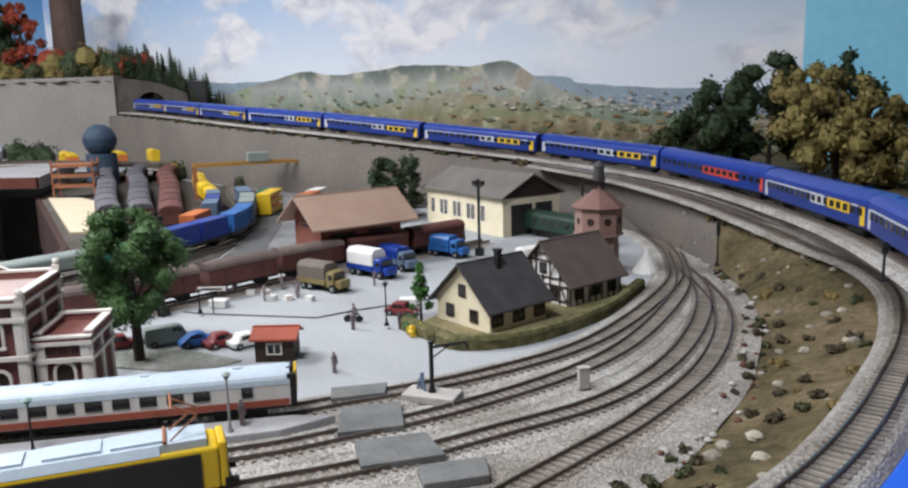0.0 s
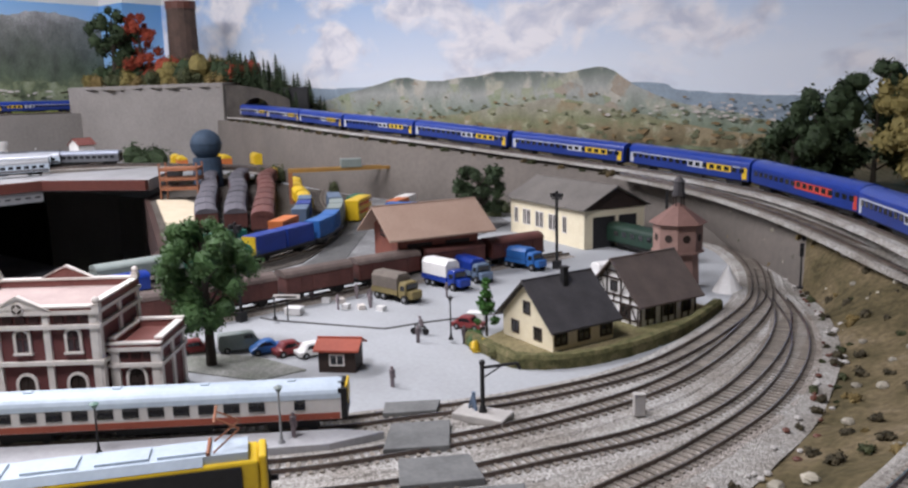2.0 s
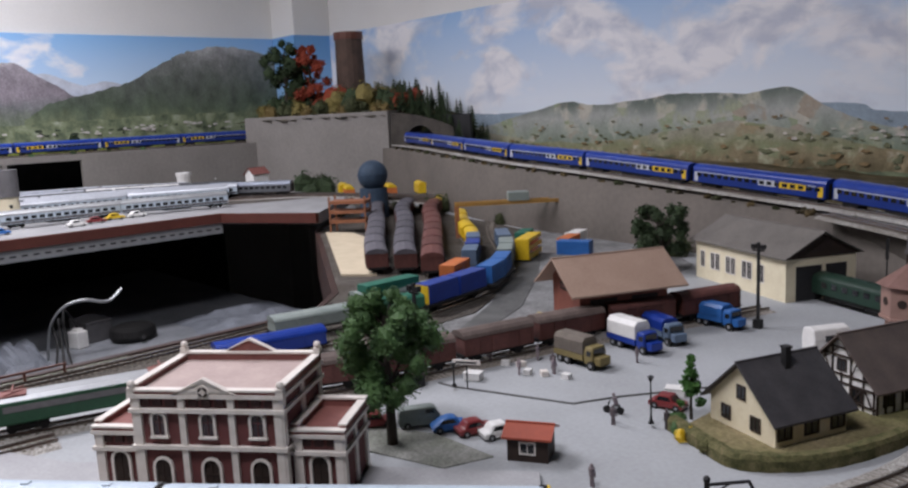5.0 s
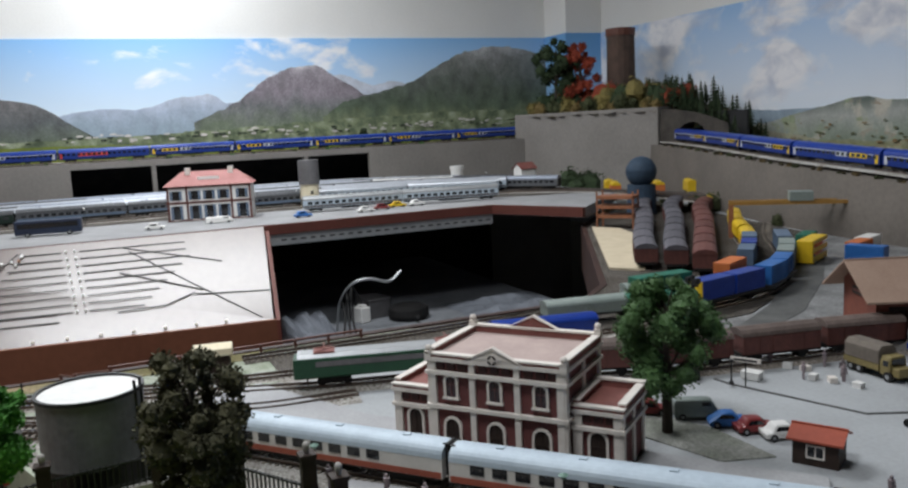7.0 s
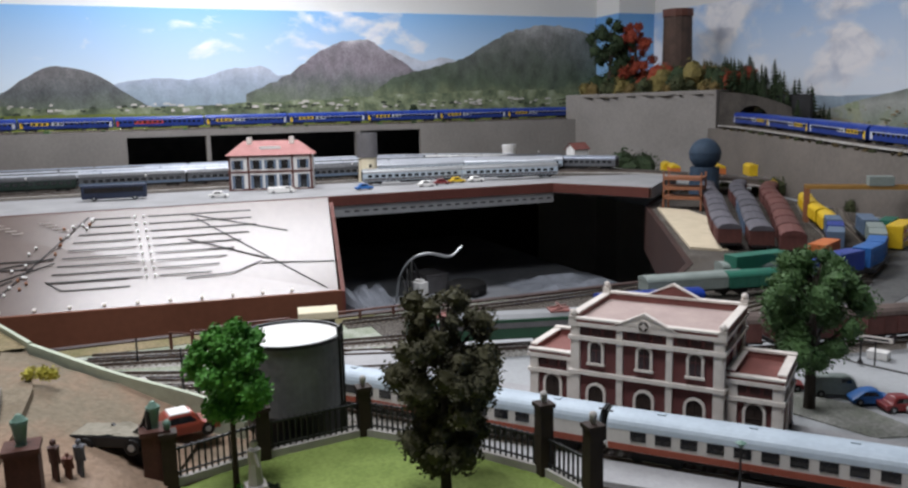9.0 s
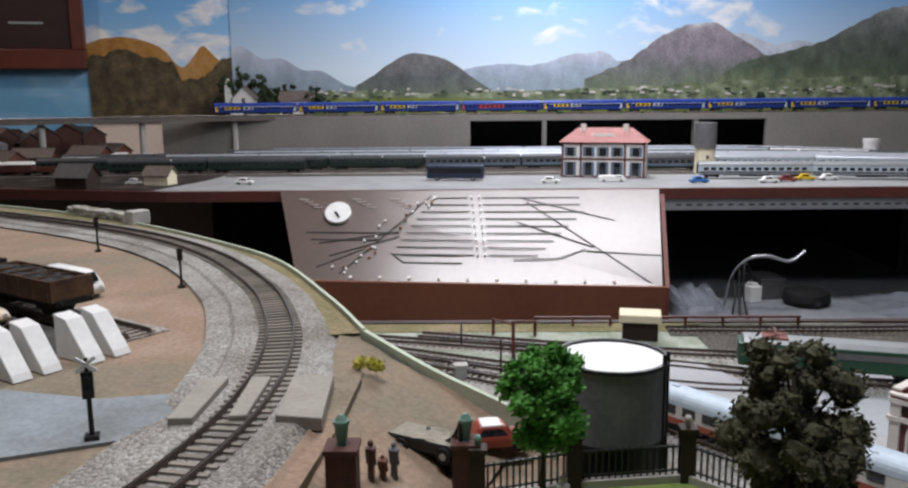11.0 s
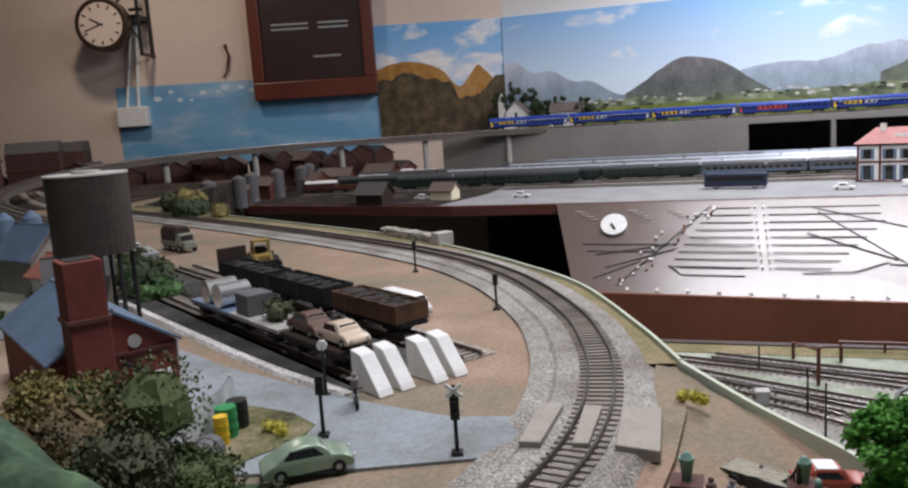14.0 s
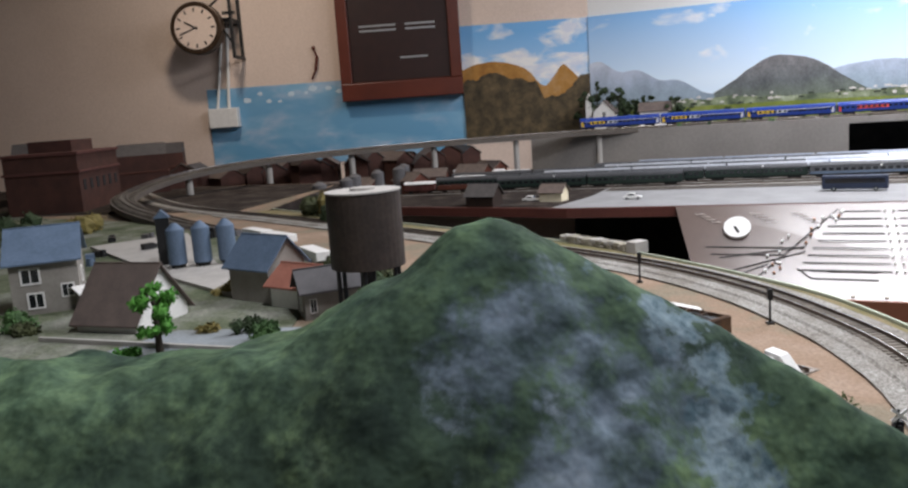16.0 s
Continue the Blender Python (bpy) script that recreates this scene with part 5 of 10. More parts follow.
RIMM = mat("pale green rim strip", (0.52, 0.57, 0.44), (0.42, 0.46, 0.36), 0.7, s1=20)
solid("rim_board", mb, RIMM, "thin pale rim strip along the raised ground", "edging")
# grass between the loop line and the rim
mb = MB()
LOOP = smooth_line([(-2.25, -2.35, PLAT), (-1.75, -1.75, PLAT), (-1.45, -1.2, PLAT), (-1.255, -0.831, PLAT), (-1.09, -0.545, PLAT), (-0.966, -0.362, PLAT), (-0.844, -0.242, PLAT), (-0.707, -0.158, PLAT), (-0.61, -0.12, PLAT), (-0.537, -0.103, PLAT), (-0.462, -0.097, PLAT), (-0.389, -0.104, PLAT), (-0.25, -0.135, PLAT), (-0.08, -0.16, PLAT), (0.2, -0.17, PLAT)], 0.006)
rows = []
for p in rim:
    q = LOOP[np.argmin(np.linalg.norm(LOOP[:, :2] - p[:2], axis=1))]
    rows.append([(p[0] + (q[0] - p[0]) * k, p[1] + (q[1] - p[1]) * k, PLAT + 0.002 + 0.0025 * abs(noise.noise((p[0] * 30, p[1] * 30 + k * 4, 5))) * (k > 0)) for k in np.linspace(0, 1, 6)])
mb.strip(rows)
solid("grass_verge", mb, GRASSY, "thin grass verge beside the loop line", "grass", smooth=True)
track("railway_track", LOOP[150:], "bright railed loop track on pale ballast", BALLAST2, singles=True, width=0.028, pitch=0.0072)
track("railway_track", LOOP[:152], "far end of the loop track on ballast", BALLAST2, width=0.03)
mb = MB()
pts = [tuple(p[:2] - 0.046 * n) for p, n in zip(LOOP[190:-40:6], sides(LOOP)[190:-40:6])]
mb.strip([[(x, y, PLAT + 0.0018 + 0.001 * noise.noise((x * 60, y * 60, 2))) for x, y in pts], [tuple(p[:2]) + (PLAT + 0.003,) for p in LOOP[190:-40:6]]])
solid("gravel_margin", mb, BALLAST2, "pale gravel margin inside the loop", "gravel", smooth=True)
# dim green ground of the village and the cinder yard
VILLG = patch_mat("grey green village ground", ((0.3, (0.05, 0.07, 0.04)), (0.46, (0.12, 0.135, 0.085)), (0.58, (0.19, 0.20, 0.16)), (0.75, (0.30, 0.29, 0.26))), 12, 260)
solid("village_ground", MB().prism([(-0.35, -0.62), (-0.60, -0.66), (-0.70, -0.70), (-0.93, -0.76), (-1.15, -1.05), (-1.40, -1.42), (-1.6, -2.2), (-0.6, -2.2), (-0.3, -1.2)][::-1], PLAT, PLAT + 0.0015), VILLG, "grey green ground of the village", "ground")
CINDER = patch_mat("dark cinder ground", ((0.3, (0.02, 0.02, 0.02)), (0.5, (0.05, 0.048, 0.045)), (0.7, (0.12, 0.11, 0.10))), 12, 300)
solid("cinder_ground", MB().prism([(-0.492, -0.262), (-0.515, -0.245), (-0.58, -0.225), (-0.66, -0.30), (-0.87, -0.60), (-0.90, -0.70), (-0.74, -0.66), (-0.64, -0.51), (-0.545, -0.358)][::-1], PLAT, PLAT + 0.0012), CINDER, "dark cinder ground under the sidings", "ground")
mb = MB()
sweep(mb, smooth_line([(-0.493, -0.256, PLAT), (-0.541, -0.348, PLAT), (-0.63, -0.49, PLAT), (-0.72, -0.63, PLAT)], 0.01), [(-0.006, -0.001), (0.006, -0.001), (0.003, 0.0026), (-0.003, 0.0026)])
solid("gravel_line", mb, gravel_mat("pale spilt gravel", ((0.42, 0.41, 0.40), (0.62, 0.61, 0.6), (0.8, 0.79, 0.78)), 500), "pale gravel line between the sidings and the road", "gravel")
# sandy slope down to the garden and its gate


def span(pts, u):
    a, b, k = (pts[0], pts[1], u / 0.4) if u < 0.4 else (pts[1], pts[2], (u - 0.4) / 0.6)
    return np.array(a) * (1 - k) + np.array(b) * k


rows = []
for i in range(40):
    u = i / 39
    a = span(((-0.60, -0.075, 0.1368), (-0.430, -0.064, 0.1368), (-0.15, -0.09, 0.1368)), u)
    m = span(((-0.532, -0.015, 0.124), (-0.42, -0.03, 0.118), (-0.15, -0.06, 0.118)), u)
    b = span(((-0.517, 0.045, 0.104), (-0.415, 0.005, 0.0995), (-0.15, -0.03, 0.0995)), u)
    row = []
    for v in np.linspace(0, 1, 14):
        p = a * (1 - v) ** 2 + 2 * v * (1 - v) * (2 * m - (a + b) / 2) + b * v * v
        row.append((p[0], p[1], p[2] + 0.0012 * noise.noise((p[0] * 60, p[1] * 60, 4)) * (0 < v < 1)))
    rows.append(row)
solid("gate_slope", MB().strip(rows), SAND, "sandy ground sloping down to the garden gate", "ground", smooth=True)
mb = MB()
sweep(mb, smooth_line([(-0.58, -0.06, PLAT), (-0.532, -0.014, 0.125), (-0.493, 0.035, 0.114), (-0.475, 0.052, 0.104)], 0.008), [(0.0005, -0.06), (0.0035, -0.06), (0.0035, 0.004), (0.0005, 0.004)])
solid("rim_board_lower", mb, RIMM, "thin pale rim strip running down to the gate", "edging")
# road and crossing
road = [(-0.478, -0.118), (-0.466, -0.177), (-0.48, -0.236), (-0.53, -0.369), (-0.60, -0.50), (-0.66, -0.62), (-0.62, -0.80), (-0.40, -0.86), (-0.36, -0.80), (-0.54, -0.74), (-0.585, -0.62), (-0.52, -0.52), (-0.42, -0.42), (-0.36, -0.31), (-0.385, -0.218), (-0.41, -0.158), (-0.425, -0.122)]
solid("road", MB().prism(road, PLAT, PLAT + 0.0018), ROADM, "blue grey model road to the level crossing", "road")
CROSSM = mat("worn brown grey crossing slab", (0.33, 0.30, 0.26), (0.25, 0.225, 0.195), 0.85, s1=40, s2=300)
ob = thing("level_crossing", Matrix(), "pale grey concrete level crossing slabs", "level crossing")
for poly, up in (([(-0.483, -0.083), (-0.430, -0.080), (-0.426, -0.058), (-0.485, -0.062)], 0.0075), ([(-0.482, -0.104), (-0.428, -0.101), (-0.429, -0.093), (-0.482, -0.094)], 0.0078), ([(-0.482, -0.130), (-0.426, -0.128), (-0.427, -0.117), (-0.482, -0.116)], 0.0075)):
    part("slab", MB().prism(poly, PLAT + 0.001, PLAT + up), CROSSM, ob, bevel=0.0006)

# the mossy hill beside the viewer
HILLG = patch_mat("mossy rock hill", ((0.32, (0.012, 0.022, 0.018)), (0.44, (0.030, 0.053, 0.037)), (0.53, (0.060, 0.098, 0.058)), (0.62, (0.088, 0.134, 0.072)), (0.75, (0.12, 0.155, 0.13))), 13, 70, 0.45, 0.85, (0.75, 1.25))
nt = HILLG.node_tree
bsdf = nt.nodes["Principled BSDF"]
moss = bsdf.inputs["Base Color"].links[0].from_socket
def hill_node(kind, **vals):
    n = nt.nodes.new("ShaderNode" + kind)
    for k, v in vals.items():
        n.inputs[k.replace("_", " ")].default_value = v
    return n


def hill_calc(op, a, b):
    n = nt.nodes.new("ShaderNodeMath")
    n.operation = op
    for sock, v in zip(n.inputs, (a, b)):
        if isinstance(v, (int, float)):
            sock.default_value = v
        else:
            nt.links.new(v, sock)
    return n.outputs[0]


def hill_ramp(fac, stops):
    n = nt.nodes.new("ShaderNodeValToRGB")
    while len(n.color_ramp.elements) < len(stops):
        n.color_ramp.elements.new(0.5)
    for e, (p, c) in zip(n.color_ramp.elements, stops):
        e.position, e.color = p, tuple(c) + (1,)
    nt.links.new(fac, n.inputs["Fac"])
    return n.outputs["Color"]


def hill_blend(fac, a, b):
    n = nt.nodes.new("ShaderNodeMix")
    n.data_type = "RGBA"
    nt.links.new(fac, n.inputs["Factor"])
    nt.links.new(a, n.inputs["A"])
    nt.links.new(b, n.inputs["B"])
    return n.outputs["Result"]


tc_ = nt.nodes.new("ShaderNodeTexCoord").outputs["Object"]
no_a, no_b, no_c = hill_node("TexNoise", Scale=34, Detail=8, Roughness=0.62), hill_node("TexNoise", Scale=150, Detail=6, Roughness=0.6), hill_node("TexNoise", Scale=60, Detail=4, Roughness=0.6)
for n in (no_a, no_b, no_c):
    nt.links.new(tc_, n.inputs["Vector"])


def near(points):
    """Distance to the nearest of some places on the hill, frayed by noise."""
    d = None
    for p in points:
        n = nt.nodes.new("ShaderNodeVectorMath")
        n.operation = "DISTANCE"
        n.inputs[1].default_value = p
        nt.links.new(tc_, n.inputs[0])
        d = n.outputs["Value"] if d is None else hill_calc("MINIMUM", d, n.outputs["Value"])
    fray = hill_calc("MULTIPLY", hill_calc("SUBTRACT", no_a.outputs["Fac"], 0.5), 0.07)
    fray = hill_calc("ADD", fray, hill_calc("MULTIPLY", hill_calc("SUBTRACT", no_b.outputs["Fac"], 0.5), 0.045))
    return hill_calc("ADD", d, fray)


WHITE1, BLACK1 = (1, 1, 1), (0, 0, 0)
rock_mask = hill_ramp(near(((-0.136, -0.274, 0.286), (-0.142, -0.260, 0.283), (-0.147, -0.246, 0.276), (-0.132, -0.252, 0.268), (-0.124, -0.256, 0.260))), ((0.010, (0.9, 0.9, 0.9)), (0.022, BLACK1)))
rim_mask = hill_ramp(near(((-0.168, -0.259, 0.300), (-0.164, -0.249, 0.292), (-0.160, -0.240, 0.284), (-0.156, -0.234, 0.276), (-0.151, -0.229, 0.268), (-0.147, -0.226, 0.262), (-0.143, -0.224, 0.256))), ((0.001, (0.9, 0.9, 0.9)), (0.008, BLACK1)))
# Painted shade on the near lower slope, which faces away from the lamps.
shade_mask = hill_ramp(near(((-0.112, -0.301, 0.274), (-0.104, -0.325, 0.264), (-0.105, -0.285, 0.262), (-0.100, -0.355, 0.258))), ((0.010, (0.85, 0.85, 0.85)), (0.036, BLACK1)))
mottle = hill_ramp(no_b.outputs["Fac"], ((0.36, (0.55, 0.6, 0.6)), (0.52, (1.0, 1.0, 1.0)), (0.64, (1.35, 1.3, 1.2))))
mul = nt.nodes.new("ShaderNodeMix")
mul.data_type, mul.blend_type = "RGBA", "MULTIPLY"
mul.inputs["Factor"].default_value = 1.0
nt.links.new(moss, mul.inputs["A"])
nt.links.new(mottle, mul.inputs["B"])
# Moss colour with that slope's shade in it.
shaded_moss = hill_ramp(no_c.outputs["Fac"], ((0.35, (0.006, 0.012, 0.010)), (0.62, (0.03, 0.05, 0.035))))
rock = hill_ramp(no_c.outputs["Fac"], ((0.34, (0.028, 0.045, 0.045)), (0.46, (0.075, 0.10, 0.12)), (0.57, (0.13, 0.165, 0.205)), (0.70, (0.22, 0.26, 0.31))))
rim_col = hill_ramp(no_b.outputs["Fac"], ((0.35, (0.06, 0.10, 0.12)), (0.6, (0.24, 0.31, 0.35))))
col = hill_blend(shade_mask, mul.outputs["Result"], shaded_moss)
col = hill_blend(rock_mask, col, rock)
col = hill_blend(rim_mask, col, rim_col)
nt.links.new(col, bsdf.inputs["Base Color"])
mb = MB()
rows = []
for i in range(330):
    row = []
    for j in range(360):
        x, y = -0.55 + 0.79 * i / 329, -0.95 + 0.87 * j / 359
        d1 = math.hypot((x + 0.1564) / 0.1015, (y + 0.286) / 0.1288)
        d2 = math.hypot((x + 0.104) / 0.0894, (y + 0.4487) / 0.106)
        d3 = math.hypot((x + 0.1724) / 0.022, (y + 0.1851) / 0.0742)
        d4 = math.hypot((x + 0.1697) / 0.0548, (y + 0.1025) / 0.0477)
        h = 0.1751 * math.exp(-1.05 * d1 ** 1.4615) + 0.1149 * math.exp(-d2 ** 2) + 0.0444 * math.exp(-d3 ** 2) + 0.0409 * math.exp(-d4 ** 2)
        edge_fall = min(1, h / 0.03)
        h += edge_fall * (0.004 * noise.noise((x * 22, y * 22, 3)) + 0.0035 * noise.noise((x * 60, y * 60, 9)) + 0.0012 * noise.noise((x * 130, y * 130, 4)))
        # bare rock stands out in ledges
        crag = math.exp(-(math.hypot((x + 0.142) / 0.026, (y + 0.250) / 0.032)) ** 2)
        h += crag * (0.0045 * (0.5 - abs(noise.noise((x * 70 + 5, y * 70, 6)))) + 0.0022 * (0.5 - abs(noise.noise((x * 170, y * 170 + 3, 2)))))
        row.append((x, y, PLAT - 0.008 + h))
    rows.append(row)
mb.strip(rows)
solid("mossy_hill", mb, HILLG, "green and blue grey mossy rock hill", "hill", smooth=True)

LEAFK3 = mat("olive green small leaves", (0.095, 0.125, 0.045), (0.045, 0.06, 0.022), 0.85, s1=60, s2=400, bump=0.0)
LEAFT = mat("dry brown twigs and leaves", (0.15, 0.105, 0.045), (0.055, 0.045, 0.022), 0.85, s1=60, s2=400, bump=0.0)
for i, (x, y, z, r) in enumerate(((-0.210, -0.194, 0.205, 0.030), (-0.198, -0.172, 0.208, 0.025), (-0.226, -0.214, 0.186, 0.026), (-0.232, -0.190, 0.176, 0.022), (-0.222, -0.176, 0.186, 0.020), (-0.246, -0.216, 0.206, 0.031), (-0.250, -0.196, 0.190, 0.024), (-0.236, -0.222, 0.216, 0.020))):
    bush("hill_shrub", x, y, z, r, (LEAFT, LEAFD, LEAFT, LEAF, LEAFA, LEAFK3, LEAFK3, LEAFA)[i], "loose olive and rust shrub on the hill's shoulder", 700 + i, 8000, 0.0010)

# ---- wagons on the sidings by the white stops ----
for k, (dx, dy) in enumerate(((-0.536, -0.272), (-0.596, -0.230))):
    e = (dx + 0.02, dy + 0.03)
    far = (dx - 0.30, dy - 0.45)
    track("railway_track", flat([e, ((e[0] + far[0]) / 2, (e[1] + far[1]) / 2), far], PLAT), "short goods siding on dark cinders", RUSTBED, singles=False, width=0.018, bed_h=0.0012)


def siding(row, s):
    e = ((-0.536, -0.272), (-0.596, -0.230))[row]
    u = (-0.540, -0.842)
    return pose(e[0] + u[0] * s, e[1] + u[1] * s, PLAT + 0.005, 0, 0, math.degrees(math.atan2(-u[1], -u[0])))


wagon("flat_wagon", siding(0, 0.037), 0.085, DARKWOOD, None, "dark flat wagon carrying a cream car", kind="flat")
car("toy_car", siding(0, 0.014) @ pose(0, 0, 0.0145), 0.046, CREAMCAR, "cream rounded model car standing on a wagon", shape="beetle")
car("toy_car", siding(0, 0.058) @ pose(0, 0, 0.0145), 0.046, mat("brown car paint", (0.12, 0.07, 0.05)), "brown model car standing on a wagon", shape="beetle")
wagon("flat_wagon", siding(0, 0.130), 0.09, mat("pale weathered planks", (0.36, 0.35, 0.33), (0.24, 0.23, 0.21), 0.7, s1=60), None, "pale decked flat wagon with a crate and brush load", kind="flat")
bush("brush_load", *siding(0, 0.113).translation[:2], PLAT + 0.0195, 0.018, LEAFD, "dark brush heap lying on a wagon", 31, 300, cat="load")
ob = part("crate", MB().box(-0.012, -0.012, 0, 0.012, 0.012, 0.018), GREYV, None, bevel=0.001)
ob.matrix_basis = siding(0, 0.155) @ pose(0, 0, 0.0145)
tagged(ob, "dull grey wooden crate on a wagon", "crate")
wagon("flat_wagon", siding(0, 0.218), 0.085, GREYBLUE, None, "grey flat wagon with two silver tanks", kind="flat")
BRIGHTM = mat("bright silver paint", (0.82, 0.82, 0.82), (0.72, 0.71, 0.7), 0.24, 0.85, bump=0.0)
for s in (0.200, 0.226):
    ob = part("silver_tank", MB().cyl((0, -0.014, 0.0105), (0, 0.014, 0.0105), 0.0105, n=24), BRIGHTM, None, smooth=False)
    ob.matrix_basis = siding(0, s) @ pose(0, 0, 0.0145)
    tagged(ob, "shiny silver round tank on a wagon", "tank", "silver tanks")
COALBROWN = mat("sooty brown wagon", (0.15, 0.075, 0.034), (0.045, 0.025, 0.016), 0.7, s1=50)
wagon("coal_wagon", siding(1, 0.083), 0.096, COALBROWN, None, "rusty brown open wagon filled with coal", "coal wagons on the siding", kind="open", load=COAL)
wagon("coal_wagon", siding(1, 0.198), 0.105, METAL, None, "black open wagon heaped with coal", "coal wagons on the siding", kind="open", load=COAL)
wagon("coal_wagon", siding(1, 0.315), 0.105, METAL, None, "black open wagon heaped with coal", "coal wagons on the siding", kind="open", load=COAL)
tb = tagged(part("tail_board", MB().box(-0.002, -0.016, 0.012, 0.002, 0.016, 0.040), DARKWOOD, None), "dark tall end board on the last coal wagon", "board")
tb.matrix_basis = siding(1, 0.370)
for s, d in ((0.10, 0.032), (0.118, 0.034)):
    figure(siding(1, s) @ pose(0, -d, -0.005), 0.022, "small painted worker beside the coal wagons")
# white sloping buffer stops
for x, y in ((-0.510, -0.238), (-0.541, -0.212)):
    for s in (-1, 1):
        a = math.degrees(math.atan2(0.842, 0.540))
        ob = part("buffer_ramp", MB().profile([(-0.006, 0), (0.026, 0), (0.0235, 0.004), (0.006, 0.024), (-0.006, 0.026)], -0.0055, 0.0055), WHITE, None, bevel=0.0006)
        ob.matrix_basis = pose(x, y, PLAT + 0.0005, 0, 0, a - 90) @ pose(s * 0.0085, -0.012, 0)
        tagged(ob, "white sloping buffer stop block", "buffer stop", "white buffer stops")
car("toy_car", pose(-0.694, -0.300, PLAT, 0, 0, 57), 0.056, WHITE, "white model car parked beside the wagons", W=0.022, H=0.022, shape="van")
# digger
DULLYEL = mat("faded ochre machine paint", (0.30, 0.20, 0.05), (0.18, 0.12, 0.035), 0.6, s1=80)
ob = thing("digger", pose(-0.905, -0.575, PLAT, 0, 0, 40) @ Matrix.Scale(1.4, 4), "yellow model wheel loader on sandy ground", "digger")
part("body", MB().box(-0.022, -0.009, 0.006, 0.012, 0.009, 0.013), DULLYEL, ob, bevel=0.001)
cab_ = part("cab", MB().box(-0.007, -0.0075, 0.024, 0.007, 0.0075, 0.0255).cyl((-0.006, -0.0068, 0.013), (-0.006, -0.0068, 0.024), 0.0007, n=6).cyl((0.006, -0.0068, 0.013), (0.006, -0.0068, 0.024), 0.0007, n=6).cyl((-0.006, 0.0068, 0.013), (-0.006, 0.0068, 0.024), 0.0007, n=6).cyl((0.006, 0.0068, 0.013), (0.006, 0.0068, 0.024), 0.0007, n=6), DULLYEL, ob)
part("seat", MB().box(-0.004, -0.004, 0.013, 0.0, 0.004, 0.019), UNDER, cab_)
part("engine_hood", MB().box(-0.021, -0.0065, 0.013, -0.008, 0.0065, 0.0175), METAL, ob, bevel=0.001)
part("bucket", MB().profile([(-0.013, 0.001), (0.013, 0.001), (0.013, 0.010), (-0.013, 0.010)], 0.024, 0.0255).box(0.0255, -0.013, 0.001, 0.031, 0.013, 0.0022).box(0.0255, -0.013, 0.001, 0.030, -0.012, 0.009).box(0.0255, 0.012, 0.001, 0.030, 0.013, 0.009), METAL, ob)
for s in (-1, 1):
    part("arm", MB().cyl((0.006, s * 0.006, 0.013), (0.025, s * 0.006, 0.006), 0.0013, n=6), DULLYEL, ob)
wheels(ob, (-0.015, 0.009), 0.011, 0.006, 0.004)
lorry("lorry", pose(-1.03, -0.79, PLAT, 0, 0, 60), mat("pale olive lorry paint", (0.22, 0.23, 0.17), (0.15, 0.16, 0.12), 0.6), DARKWOOD, "olive grey model lorry by the loop line")

# ---- the red house by the road ----
RED2 = mat("dark red painted brick", (0.21, 0.048, 0.036), (0.13, 0.032, 0.026), 0.75, s1=50, s2=700, bump=0.3)
ob = gable_house("red_house", pose(-0.4785, -0.448, PLAT, 0, 0, 57), 0.15, 0.075, 0.042, 0.066, RED2, GREYBLUE, "dark red brick house with a tall square chimney", over=0.003, windows=(), doors=(("S", 0.03, 0.001, 0.014, 0.028),))
ch_ = part("chimney", MB().box(-0.011, -0.011, 0.0, 0.011, 0.011, 0.104), RED2, ob, "tall square red chimney", bevel=0.0006)
ch_.matrix_basis = pose(0.090, -0.018, 0)
part("flue", MB().box(-0.008, -0.008, 0.1035, 0.008, 0.008, 0.1046), BLACKISH, ch_)
part("collar", MB().box(-0.0122, -0.0122, 0.068, 0.0122, 0.0122, 0.0705), MAROON, ch_)
sg = part("sign_board", MB().box(0.0755, 0.020, 0.012, 0.077, 0.033, 0.024), WHITE, ob, "white notice with dark marks")
part("mark", MB().box(0.0771, 0.0215, 0.0145, 0.0774, 0.0260, 0.0185).box(0.0771, 0.0275, 0.0140, 0.0774, 0.0310, 0.0215), METAL, sg)
part("drain_pipe", MB().cyl((0.0775, 0.010, 0.001), (0.0775, 0.010, 0.030), 0.0013, n=8).cyl((0.0775, 0.010, 0.030), (0.0775, 0.004, 0.034), 0.0013, n=8), METAL, ob)
part("plinth", MB().box(0.0752, -0.036, 0.0, 0.0775, 0.0375, 0.005), MAROON, ob)
part("string_course", MB().box(0.0752, -0.037, 0.0385, 0.0764, 0.037, 0.0402), MAROON, ob)
part("round_plaque", MB().cyl((0.0752, 0.012, 0.046), (0.0763, 0.012, 0.046), 0.0042, n=18), CONC, ob, "pale round plaque")
for y in (0.0385,):
    part("corner_pipe", MB().cyl((0.074, y, 0.0), (0.074, y, 0.041), 0.001, n=6), IVORY, ob)
# white screen fence before the house
fs_ = thing("screen_fence", pose(-0.341, -0.286, PLAT, 0, 0, math.degrees(math.atan2(-0.026, -0.111))), "plain white sheet fence beside the verge", "fence")
SHEETW = mat("white plastic sheet", (0.50, 0.52, 0.53), (0.40, 0.42, 0.43), 0.55, s1=45, s2=300)
